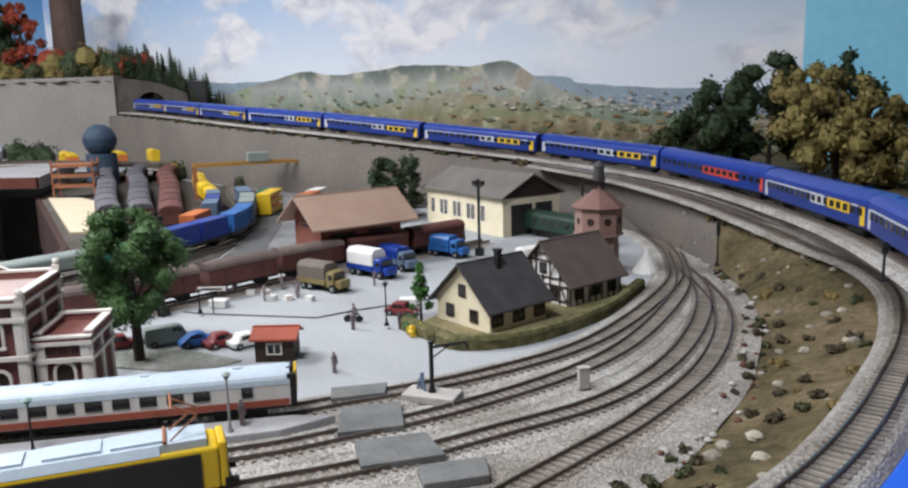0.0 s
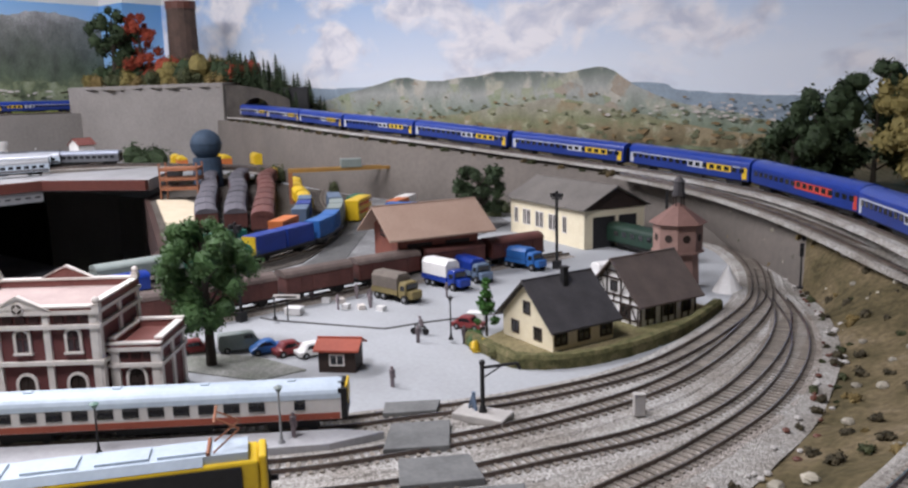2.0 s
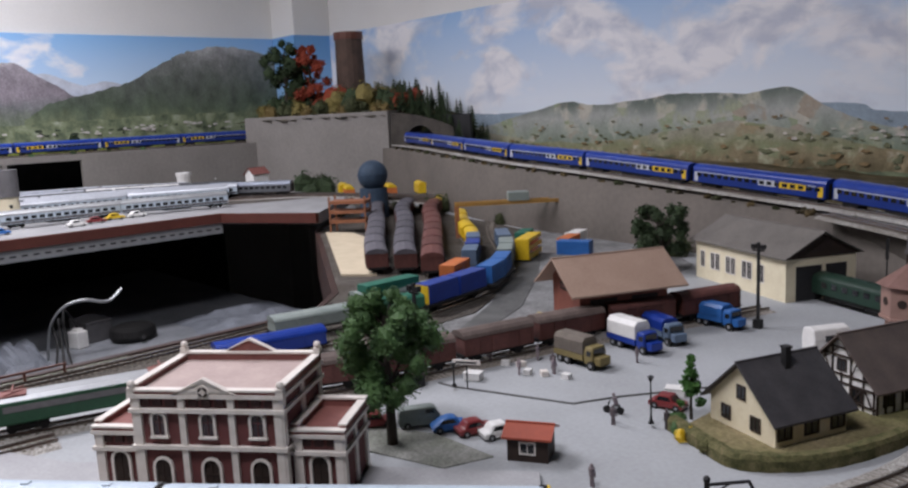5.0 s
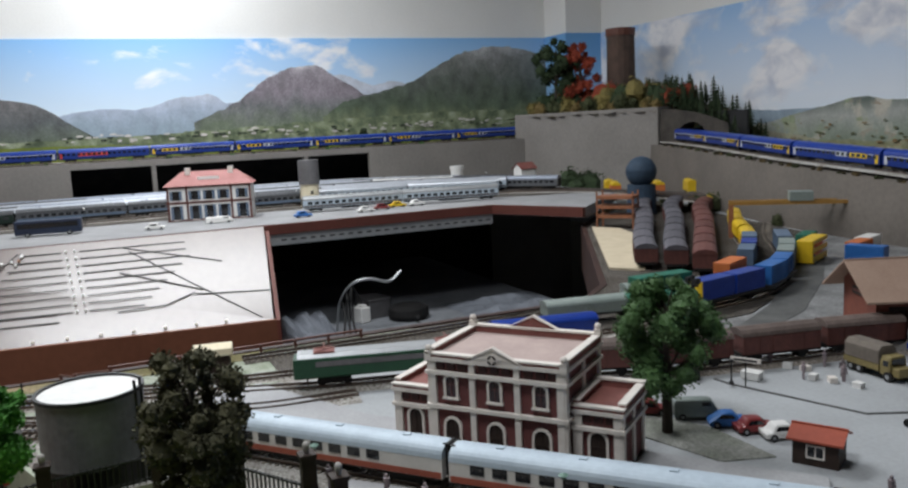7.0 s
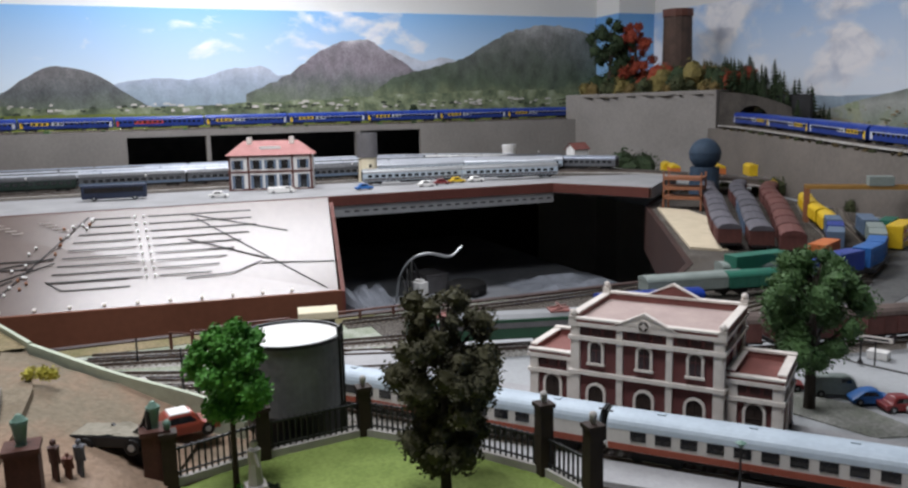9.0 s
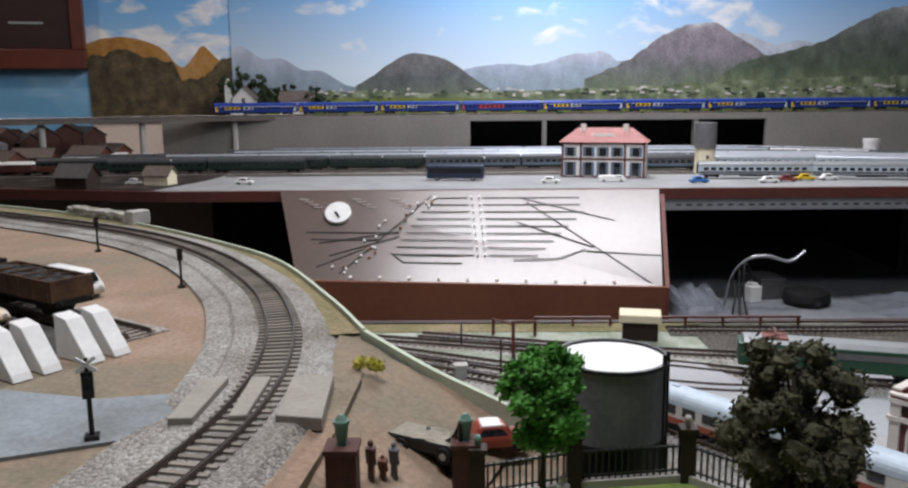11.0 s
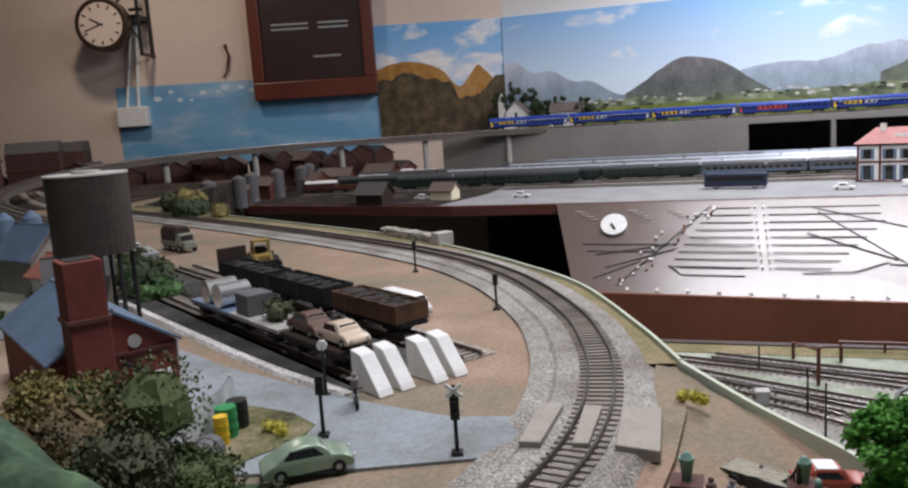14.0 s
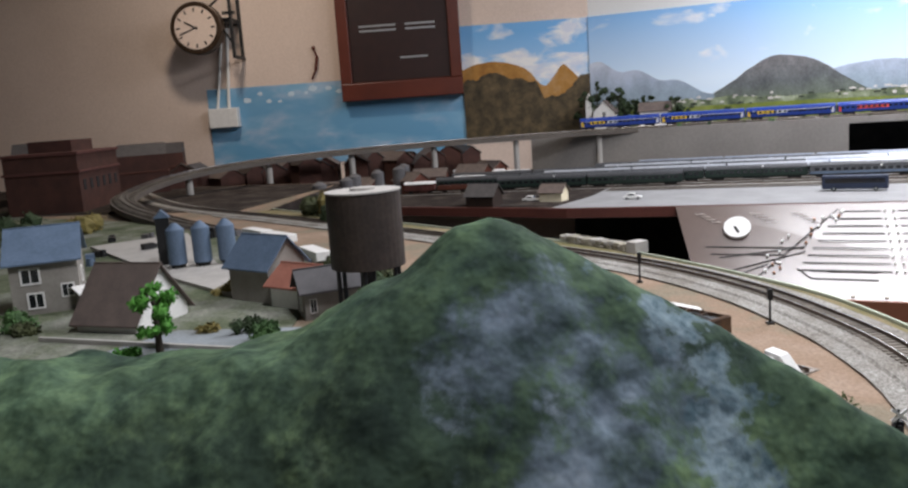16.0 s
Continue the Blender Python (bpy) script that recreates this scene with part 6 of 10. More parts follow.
part("sheet", MB().strip([[(0.114 * i / 40, 0.0008 * math.sin(i * 0.55) + 0.0015 * math.sin(i * 0.16), z) for i in range(41)] for z in (0.0005, 0.025)]).strip([[(0.114 * i / 40, 0.0012 + 0.0008 * math.sin(i * 0.55) + 0.0015 * math.sin(i * 0.16), z) for i in range(41)] for z in (0.025, 0.0005)]), SHEETW, fs_)
for k in (0, 2, 4):
    part("post", MB().cyl((0.0283 * k, 0.0024, 0), (0.0283 * k, 0.0024, 0.0258), 0.0009, n=6), IVORY, fs_)
part("foot", MB().box(-0.004, -0.003, 0, 0.004, 0.005, 0.003), WHITE, fs_)
# clutter beside it
def barrel(m, material, label, r=0.006, h=0.014):
    ob = part("barrel", MB().cyl((0, 0, 0), (0, 0, h), r, n=14).cyl((0, 0, h * 0.3), (0, 0, h * 0.36), r * 1.06, n=14).cyl((0, 0, h * 0.66), (0, 0, h * 0.72), r * 1.06, n=14), material, None)
    ob.matrix_basis = m
    return tagged(ob, label, "barrel", "barrels beside the house")


barrel(pose(-0.384, -0.281, PLAT + 0.0102, 90, 0, 100), GREYV, "grey barrel lying on its side", 0.0075, 0.017)
barrel(pose(-0.405, -0.290, PLAT + 0.0026), YELLOW, "yellow barrel standing on grass", 0.004, 0.016)
barrel(pose(-0.416, -0.294, PLAT + 0.0026), mat("bright green paint", (0.03, 0.25, 0.08)), "green barrel standing on grass", 0.006, 0.017)
barrel(pose(-0.430, -0.296, PLAT + 0.0026), METAL, "black barrel standing on grass", 0.006, 0.016)
DRYGR = patch_mat("dry brown green verge", ((0.3, (0.06, 0.055, 0.03)), (0.48, (0.13, 0.125, 0.06)), (0.6, (0.19, 0.165, 0.10)), (0.74, (0.26, 0.22, 0.16))), 30, 300)
solid("verge_patch", MB().prism([(-0.462, -0.312), (-0.44, -0.309), (-0.39, -0.296), (-0.352, -0.287), (-0.372, -0.272), (-0.395, -0.262), (-0.42, -0.250), (-0.440, -0.252), (-0.455, -0.275)][::-1], PLAT, PLAT + 0.0026), DRYGR, "grass patch beside the road", "grass")
YELLOWB = mat("yellow green flowers", (0.52, 0.47, 0.07), (0.36, 0.33, 0.05), 0.8, s1=200)
for k, (x, y, z) in enumerate(((-0.424, -0.268, PLAT + 0.0026), (-0.513, -0.047, PLAT + 0.0005))):
    yb_ = part("yellow_bush", leaf_cloud([(0.006 * q - 0.006, 0.002 * (q % 2), 0.003, 0.0045) for q in range(3)], 500, 0.0009, 7 + k), YELLOWB, None)
    yb_.matrix_basis = pose(x, y, z, 0, 0, 70)
    tagged(yb_, "low yellow flowering cushion on the verge", "bush", "yellow cushions")
car("toy_car", pose(-0.384, -0.226, PLAT + 0.0018, 0, 0, 128), 0.046, SAGE, "sage green rounded model car on the road", shape="beetle")

def signal_post(m, h, label, head="disc", shade=METAL):
    ob = thing("signal_post", m, label, "signal", "posts beside the loop line")
    part("post", MB().cyl((0, 0, 0), (0, 0, h), 0.0012, 0.0009, 8), METAL, ob)
    part("foot", MB().box(-0.003, -0.003, 0, 0.003, 0.003, 0.002), METAL, ob)
    if head == "disc":
        part("disc", MB().cyl((0, -0.0008, h), (0, 0.0008, h), 0.0034, n=16), shade, ob)
    elif head == "box":
        part("lamp_head", MB().box(-0.0022, -0.0016, h * 0.72, 0.0022, 0.0016, h + 0.001).cyl((0, -0.003, h * 0.92), (0, -0.0016, h * 0.92), 0.0012), shade, ob)
    return ob


signal_post(pose(-0.49, -0.271, PLAT, 0, 0, 110), 0.034, "round white road sign on a thin post", "disc", WHITE)
signal_post(pose(-0.426, -0.239, PLAT + 0.0018, 0, 0, 110), 0.034, "thin dark post with a small lamp", "box")
sp_ = signal_post(pose(-0.417, -0.158, PLAT + 0.0018, 0, 0, 110), 0.037, "dark crossing signal with white arms on top", "none")
part("lamp_head", MB().box(-0.0024, -0.0018, 0.019, 0.0024, 0.0018, 0.031).cyl((0, -0.0034, 0.028), (0, -0.0018, 0.028), 0.0013).cyl((0, -0.0034, 0.0225), (0, -0.0018, 0.0225), 0.0013), METAL, sp_)
for a in (-38, 38):
    part("white_arm", MB().box(-0.0052, -0.0006, -0.0008, 0.0052, 0.0006, 0.0008), WHITE, sp_).matrix_basis = pose(0, -0.0018, 0.0345, 0, a, 0)
signal_post(pose(-0.72, -0.223, PLAT, 0, 0, 110), 0.031, "short dark signal beside the loop line", "box")
signal_post(pose(-0.882, -0.363, PLAT, 0, 0, 110), 0.034, "short dark signal beside the loop line", "box")

# ---- black water tank on legs ----
ob = thing("water_tank", pose(-0.642, -0.581, PLAT, 0, 0, 20), "rusty black round water tank on steel legs", "water tank")
part("tank", MB().cyl((0, 0, 0.068), (0, 0, 0.139), 0.0355, n=36), mat("black brown tank steel", (0.055, 0.04, 0.033), (0.026, 0.02, 0.017), 0.6, 0.1, s1=40), ob)
part("lid", MB().cyl((0, 0, 0.139), (0, 0, 0.1405), 0.0362, n=36).cyl((0, 0, 0.1405), (0, 0, 0.143), 0.012, n=16), CONC, ob, "pale grey lid")
for i in range(6):
    a = math.radians(60 * i)
    part("leg", MB().cyl((0.031 * math.cos(a), 0.031 * math.sin(a), 0), (0.031 * math.cos(a), 0.031 * math.sin(a), 0.069), 0.0022, n=8), METAL, ob)
part("pipe", MB().cyl((0, 0, 0), (0, 0, 0.069), 0.005, n=10).cyl((-0.037, -0.012, 0.02), (-0.037, -0.012, 0.139), 0.0025, n=8), METAL, ob)

# ---- village behind the hill ----
GREYRENDER = mat("grey rendered wall", (0.3, 0.28, 0.25), (0.24, 0.22, 0.2), 0.8, s1=40)
gable_house("stone_house", pose(-0.705, -1.065, PLAT, 0, 0, 132), 0.075, 0.095, 0.066, 0.10, GREYRENDER, GREYBLUE, "grey stone house with a blue slate roof", windows=(("S", -0.015, 0.040, 0.018, 0.016), ("S", -0.012, 0.010, 0.015, 0.016), ("S", 0.024, 0.020, 0.012, 0.014), ("N", -0.015, 0.040, 0.018, 0.016), ("N", 0.018, 0.040, 0.016, 0.016), ("N", -0.012, 0.010, 0.015, 0.016), ("E", 0.0, 0.03, 0.013, 0.016)))
gable_house("barn", pose(-0.645, -0.88, PLAT, 0, 0, 92), 0.078, 0.085, 0.015, 0.066, WHITE, SLATEB, "white barn with a steep dark roof", windows=(("E", 0.0, 0.012, 0.012, 0.014),))
gable_house("lean_to", pose(-0.725, -0.985, PLAT, 0, 0, 155), 0.085, 0.035, 0.024, 0.028, GREYRENDER, WHITE, "low lean-to with a white roof beside the barn")
gable_house("works_building", pose(-0.775, -0.79, PLAT, 0, 0, 75), 0.07, 0.058, 0.045, 0.075, GREYRENDER, GREYBLUE, "tall grey works building with a blue roof", windows=())
gable_house("red_roofed_shed", pose(-0.745, -0.722, PLAT, 0, 0, 75), 0.056, 0.05, 0.028, 0.046, WHITE, mat("faded red roof", (0.34, 0.14, 0.1), (0.26, 0.1, 0.07), 0.7), "low white shed with a faded red roof")
gable_house("grey_shed", pose(-0.712, -0.672, PLAT, 0, 0, 133), 0.058, 0.042, 0.033, 0.050, GREYRENDER, SLATE, "small grey shed with a dark roof", windows=(("W", 0.0, 0.008, 0.008, 0.014), ("S", -0.02, 0.008, 0.006, 0.014), ("N", -0.02, 0.008, 0.006, 0.014)))
for i, (x, y) in enumerate(((-0.918, -1.045), (-0.938, -1.015), (-0.958, -0.985))):
    ob = thing("silo", pose(x, y, PLAT), "blue grey upright silo beside the works", "silo", "silos")
    part("drum", MB().cyl((0, 0, 0.012), (0, 0, 0.063), 0.0135, n=20), GREYBLUE, ob)
    part("cone_top", MB().cyl((0, 0, 0.063), (0, 0, 0.073), 0.0135, 0.003, n=20), GREYBLUE, ob)
    part("stand", MB().cyl((0, 0, 0), (0, 0, 0.012), 0.006, 0.0125, n=12), METAL, ob)
ob = thing("silo_tower", pose(-0.945, -1.09, PLAT, 0, 0, 40), "narrow dark conveyor tower beside the silos", "tower")
part("shaft", MB().box(-0.012, -0.010, 0, 0.012, 0.010, 0.078), METAL, ob)
part("roof", MB().profile([(-0.012, 0.078), (0.012, 0.078), (0.0, 0.09)], -0.014, 0.014), GREYBLUE, ob)
solid("works_yard", MB().prism([(-1.25, -1.30), (-0.95, -1.0), (-0.86, -0.74), (-0.80, -0.74), (-0.77, -0.85), (-0.85, -1.0), (-1.1, -1.4)][::-1], PLAT, PLAT + 0.006), CONC, "pale concrete works yard", "pavement")
solid("village_kerb", MB().box(-0.565, -0.93, PLAT, -0.561, -0.66, PLAT + 0.006), CONC, "low kerb wall along the village road", "kerb")
for i, (x, y, mt, a) in enumerate(((-1.20, -1.10, WHITE, 60), (-1.15, -1.02, WHITE, 62), (-1.00, -0.86, WHITE, 50), (-0.93, -0.77, GALV, 50))):
    ob = tagged(part("low_trailer", MB().box(-0.04, -0.012, 0.004, 0.04, 0.012, 0.018).cyl((-0.025, -0.012, 0.004), (-0.025, 0.012, 0.004), 0.004).cyl((0.025, -0.012, 0.004), (0.025, 0.012, 0.004), 0.004), mt, None, bevel=0.002), "pale low trailer parked behind the works", "trailer", "trailers")
    ob.matrix_basis = pose(x, y, PLAT + 0.0015, 0, 0, a)
rnd = random.Random(77)
for i in range(16):
    x, y = rnd.uniform(-1.25, -0.85), rnd.uniform(-1.55, -1.15)
    ob = tagged(part("yard_clutter", MB().box(-0.01, -0.007, 0, 0.01, 0.007, rnd.uniform(0.008, 0.02)).cyl((0.012, 0, 0), (0.012, 0, 0.012), 0.005), (GREYV, CONC, METAL, GREYBLUE)[i % 4], None), "small grey machinery in the works yard", "machinery", "machinery in the works yard")
    ob.matrix_basis = pose(x, y, PLAT + 0.0015, 0, 0, 37 * i)
tree("broadleaf_tree", -0.537, -0.751, PLAT, 0.070, (0.022, 0.026), LEAFB, "bright green model tree in the village", 41, 1300, 0.0026)
for i, (x, y, r, mt) in enumerate(((-0.595, -1.0, 0.026, LEAF), (-0.58, -0.975, 0.018, LEAFD), (-0.625, -0.715, 0.020, LEAFO), (-0.605, -0.685, 0.020, LEAF), (-0.53, -0.785, 0.012, LEAFB), (-0.62, -0.76, 0.013, LEAFA), (-1.30, -1.62, 0.05, LEAFA), (-1.22, -1.72, 0.06, LEAFO), (-1.1, -1.66, 0.05, LEAFD), (-0.78, -0.86, 0.018, LEAFA), (-1.42, -1.04, 0.05, LEAFO), (-1.47, -1.10, 0.06, LEAFA), (-1.50, -1.16, 0.05, LEAFD), (-1.40, -0.98, 0.035, LEAFA), (-0.755, -0.63, 0.036, LEAFO), (-0.79, -0.665, 0.040, LEAFD), (-0.84, -0.70, 0.034, LEAFO), (-0.74, -0.60, 0.026, LEAF), (-0.90, -0.755, 0.03, LEAFD))):
    bush("bush", x, y, PLAT - 0.002, r, mt, "dark green shrub among the houses" if mt is not LEAFB else "bright green shrub by the road", 60 + i, 420, 0.0028)
for i, (x, y, r) in enumerate(((-0.335, -0.325, 0.042), (-0.365, -0.325, 0.030), (-0.310, -0.290, 0.034), (-0.31, -0.35, 0.045), (-0.285, -0.31, 0.036), (-0.315, -0.255, 0.026), (-0.335, -0.225, 0.018))):
    bush("bush", x, y, PLAT - 0.002, r, (LEAF, LEAFT, LEAFA, LEAFD, LEAFT, LEAFA, LEAFD)[i], "loose olive green shrub at the foot of the hill", 90 + i, 4500, 0.0014)

# ---- station building ----
ST = pose(-0.636, 0.35, 0.0, 0, 0, 38.5)
st = thing("station_building", ST, "dark red brick station with ivory trim and flat parapet roof", "building")



WINEPANE = mat("dark wine window pane", (0.05, 0.022, 0.024), (0.03, 0.014, 0.016), 0.25, bump=0.0)


def arched_window(ob, u, y, zs, w, h, label="", door=False):
    """Ivory surround with an arched head and dark glass."""
    t = 0.0022
    fr = MB()
    fr.box(u - w / 2 - t, y - 0.0012, zs, u - w / 2, y + 0.001, zs + h * 0.8).box(u + w / 2, y - 0.0012, zs, u + w / 2 + t, y + 0.001, zs + h * 0.8)
    prev = None
    for i in range(7):
        a = math.pi * i / 6
        o = (u + (w / 2 + t) * math.cos(a), zs + h * 0.8 + (h * 0.2 + t) * math.sin(a))
        q = (u + (w / 2) * math.cos(a), zs + h * 0.8 + h * 0.2 * math.sin(a))
        if prev:
            fr.add([(p[0], yy, p[1]) for yy in (y - 0.0012, y + 0.001) for p in (prev[0], o, q, prev[1])], [(0, 1, 2, 3), (4, 7, 6, 5), (0, 4, 5, 1), (2, 6, 7, 3), (1, 5, 6, 2), (0, 3, 7, 4)])
        prev = (o, q)
    if not door:
        fr.box(u - w / 2 - t * 1.4, y - 0.0022, zs - t * 0.8, u + w / 2 + t * 1.4, y + 0.001, zs)
    f = part("door" if door else "window", fr, IVORY, ob)
    part("leaf" if door else "pane", MB().box(u - w / 2, y + 0.0005, zs, u + w / 2, y + 0.0009, zs + h), DARKWOOD if door else WINEPANE, f)
    part("glazing_bar", MB().box(u - 0.00022, y - 0.0002, zs, u + 0.00022, y + 0.0005, zs + h).box(u - w / 2, y - 0.0002, zs + h * 0.6, u + w / 2, y + 0.0005, zs + h * 0.625), BRICKRED if not door else DARKWOOD, f)


def block(x0, x1, y0, y1, h, bays, storeys):
    """One block: walls, pilasters, cornices, parapet, roof deck and openings."""
    walls = MB().box(x0, y0 + 0.001, 0, x1, y1 - 0.001, h)
    part("wall", walls, BRICKRED, st)
    n = len(bays)
    bw = (x1 - x0) / n
    for i in range(n + 1):
        x = x0 + i * bw
        w = 0.0032 if i in (0, n) else 0.0026
        x = min(max(x, x0 + w), x1 - w)
        part("pilaster", MB().box(x - w, y0 - 0.0018, 0, x + w, y0 + 0.002, h), IVORY, st)
        part("pilaster", MB().box(x - w, y1 - 0.002, 0, x + w, y1 + 0.0018, h), IVORY, st)
    for xx, s in ((x0, -1), (x1, 1)):
        for y in (y0 + 0.002, (y0 + y1) / 2, y1 - 0.002):
            part("pilaster", MB().box(xx - 0.0018, y - 0.003, 0, xx + 0.0018, y + 0.003, h), IVORY, st)
    levels = [0.0495, h - 0.012, h] if storeys == 2 else [h - 0.014, h]
    for z in levels + [0.0]:
        d, e = (0.0032, 0.0032) if z not in (0.0,) else (0.0026, 0.005)
        z0_, z1_ = (z - e, z) if z else (0, 0.004)
        part("cornice", MB().box(x0 - d, y0 - d, z0_, x1 + d, y0 + 0.001, z1_).box(x0 - d, y1 - 0.001, z0_, x1 + d, y1 + d, z1_).box(x0 - d, y0 + 0.001, z0_, x0 + 0.001, y1 - 0.001, z1_).box(x1 - 0.001, y0 + 0.001, z0_, x1 + d, y1 - 0.001, z1_), IVORY, st)
    # frieze panels between the two upper cornices
    for i in range(n):
        u = x0 + (i + 0.5) * bw
        for k in (-1, 0, 1):
            part("frieze_panel", MB().box(u + k * bw * 0.26 - bw * 0.09, y0 - 0.0006, h - 0.0105, u + k * bw * 0.26 + bw * 0.09, y0 + 0.002, h - 0.005), mat_frieze, st)
    # parapet and deck
    p, t = 0.007, 0.003
    inner = ROOFRED
    part("parapet", MB().box(x0 - 0.002, y0 - 0.002, h, x1 + 0.002, y0 + t, h + p * 0.35).box(x0 - 0.002, y1 - t, h, x1 + 0.002, y1 + 0.002, h + p).box(x0 - 0.002, y0 + t, h, x0 + t, y1 - t, h + p * 0.8).box(x1 - t, y0 + t, h, x1 + 0.002, y1 - t, h + p * 0.8), inner, st)
    part("coping", MB().box(x0 - 0.003, y1 - t - 0.001, h + p, x1 + 0.003, y1 + 0.003, h + p + 0.0018).box(x0 - 0.003, y0 + t, h + p * 0.8, x0 + t + 0.001, y1 - t, h + p * 0.8 + 0.0016).box(x1 - t - 0.001, y0 + t, h + p * 0.8, x1 + 0.003, y1 - t, h + p * 0.8 + 0.0016).box(x0 - 0.003, y0 - 0.003, h + p * 0.35, x1 + 0.003, y0 + t + 0.001, h + p * 0.35 + 0.0016), IVORY, st)
    part("roof_deck", MB().box(x0 + t, y0 + t, h, x1 - t, y1 - t, h + 0.0012), PINKROOF if storeys == 2 else ROOFRED, st)
    for i, b in enumerate(bays):
        u = x0 + (i + 0.5) * bw
        arched_window(st, u, y0 - 0.0003, 0.0045, 0.0135, 0.033, door=True)
        if storeys == 2:
            arched_window(st, u, y0 - 0.0003, 0.0570, 0.0098, 0.0185)


mat_frieze = mat("dark red frieze", (0.06, 0.024, 0.022), (0.04, 0.016, 0.015), 0.7, s1=60)
block(0.0, 0.125, 0.0, 0.088, 0.092, (1, 1, 1), 2)
block(-0.044, -0.0035, 0.012, 0.074, 0.056, (1,), 1)
block(0.1285, 0.168, 0.012, 0.074, 0.056, (1,), 1)
# pediments with a round clock, and corner finials
for y, mt, zz in ((-0.0018, IVORY, 0.092), (0.0885, ROOFRED, 0.099)):
    part("pediment", MB().profile([(y - 0.0008, zz), (y + 0.0022, zz), (y + 0.0022, zz + 0.001), (y - 0.0008, zz + 0.001)], 0.04, 0.085).add([(0.038, y - 0.0008, zz), (0.087, y - 0.0008, zz), (0.0625, y - 0.0008, zz + 0.012), (0.038, y + 0.0022, zz), (0.087, y + 0.0022, zz), (0.0625, y + 0.0022, zz + 0.012)], [(0, 1, 2), (3, 5, 4), (0, 3, 4, 1), (1, 4, 5, 2), (2, 5, 3, 0)]), mt, st)
    part("pediment_coping", MB().add([(0.035, y - 0.002, zz), (0.0625, y - 0.002, zz + 0.0135), (0.09, y - 0.002, zz), (0.0625, y - 0.002, zz + 0.0115), (0.035, y + 0.003, zz), (0.0625, y + 0.003, zz + 0.0135), (0.09, y + 0.003, zz), (0.0625, y + 0.003, zz + 0.0115)], [(0, 3, 1), (1, 3, 2), (4, 5, 7), (5, 6, 7), (0, 1, 5, 4), (1, 2, 6, 5), (0, 4, 7, 3), (2, 3, 7, 6)]), IVORY, st)
cl = part("clock", MB().cyl((0.0625, -0.0040, 0.0945), (0.0625, -0.0018, 0.0945), 0.0052, n=20), IVORY, st)
part("dial", MB().cyl((0.0625, -0.0043, 0.0945), (0.0625, -0.0040, 0.0945), 0.0042, n=20), DARKWOOD, cl)
part("boss", MB().cyl((0.0625, -0.0046, 0.0945), (0.0625, -0.0043, 0.0945), 0.0022, n=12).box(0.0621, -0.0046, 0.0905, 0.0629, -0.0043, 0.0985).box(0.0585, -0.0046, 0.0941, 0.0665, -0.0043, 0.0949), IVORY, cl)
for x, y, z in ((0.0, 0.0, 0.092), (0.125, 0.0, 0.092), (0.0, 0.088, 0.099), (0.125, 0.088, 0.099)):
    part("finial", MB().box(x - 0.0030, y - 0.0030, z, x + 0.0030, y + 0.0030, z + 0.005).ball((x, y, z + 0.0075), 0.0032, nu=10, nv=6), IVORY, st)

# ---- the red and white railcar and its carriages ----
wins = [(-0.112 + 0.0185 * i, 0.0118) for i in range(11)]


def on_track(line, s, up=0.0068):
    p, a, g = at_line(line, s)
    return pose(p[0], p[1], p[2] + up, 0, -g, a)


def s_near(line, x, y):
    d = np.concatenate([[0], np.cumsum(np.linalg.norm(np.diff(line[:, :2], axis=0), axis=1))])
    return float(d[np.argmin(np.linalg.norm(line[:, :2] - np.array([x, y]), axis=1))])


s0 = s_near(T1, -0.350, 0.523)
rail = coach("railcar", on_track(T1, s0 - 0.1375), 0.272, SILVER, CARWHITE, ORANGE, "white railcar with silver roof and orange band", wins + [(0.105, 0.008)], win_z=(0.0190, 0.0264), band_z=(0.0108, 0.0158), H=0.0375, W=0.029)
part("cab_front", MB().box(0.134, -0.0142, 0.011, 0.1405, 0.0142, 0.034), UNDER, rail, "black end with buffers")
part("warning_panel", MB().box(0.139, -0.011, 0.021, 0.1413, 0.011, 0.036), YELLOW, rail, "yellow end panel", bevel=0.001)
coach("carriage", on_track(T1, s0 - 0.416), 0.272, SILVER, CARWHITE, ORANGE, "white carriage with silver roof and orange band", wins, win_z=(0.0190, 0.0264), band_z=(0.0108, 0.0158), H=0.0375, W=0.029, group="carriages of the orange banded train")

# ---- yellow and white electric locomotive ----
s1 = s_near(T3, -0.300, 0.400)
loco = thing("electric_locomotive", on_track(T3, s1 - 0.10), "yellow electric locomotive with a white roof and dark sides", "locomotive")
part("body", MB().profile([(-0.016, 0.0105), (0.016, 0.0105), (0.0155, 0.036), (-0.0155, 0.036)], -0.098, 0.098).profile([(-0.0155, 0.0105), (0.0155, 0.0105), (0.0135, 0.038), (-0.0135, 0.038)], 0.098, 0.103), YELLOW, loco, bevel=0.0015)
part("side_panel", MB().box(-0.097, -0.0167, 0.0115, 0.088, 0.0167, 0.0335), METAL, loco, "black body side")
part("roof", MB().profile([(-0.0152, 0.036), (0.0152, 0.036), (0.012, 0.041), (-0.012, 0.041)], -0.092, 0.066), SILVER, loco, "pale silver roof")
for x in (-0.06, -0.02, 0.02, 0.055):
    part("roof_hatch", MB().box(x - 0.015, -0.009, 0.041, x + 0.015, 0.009, 0.0425), SILVER, loco)
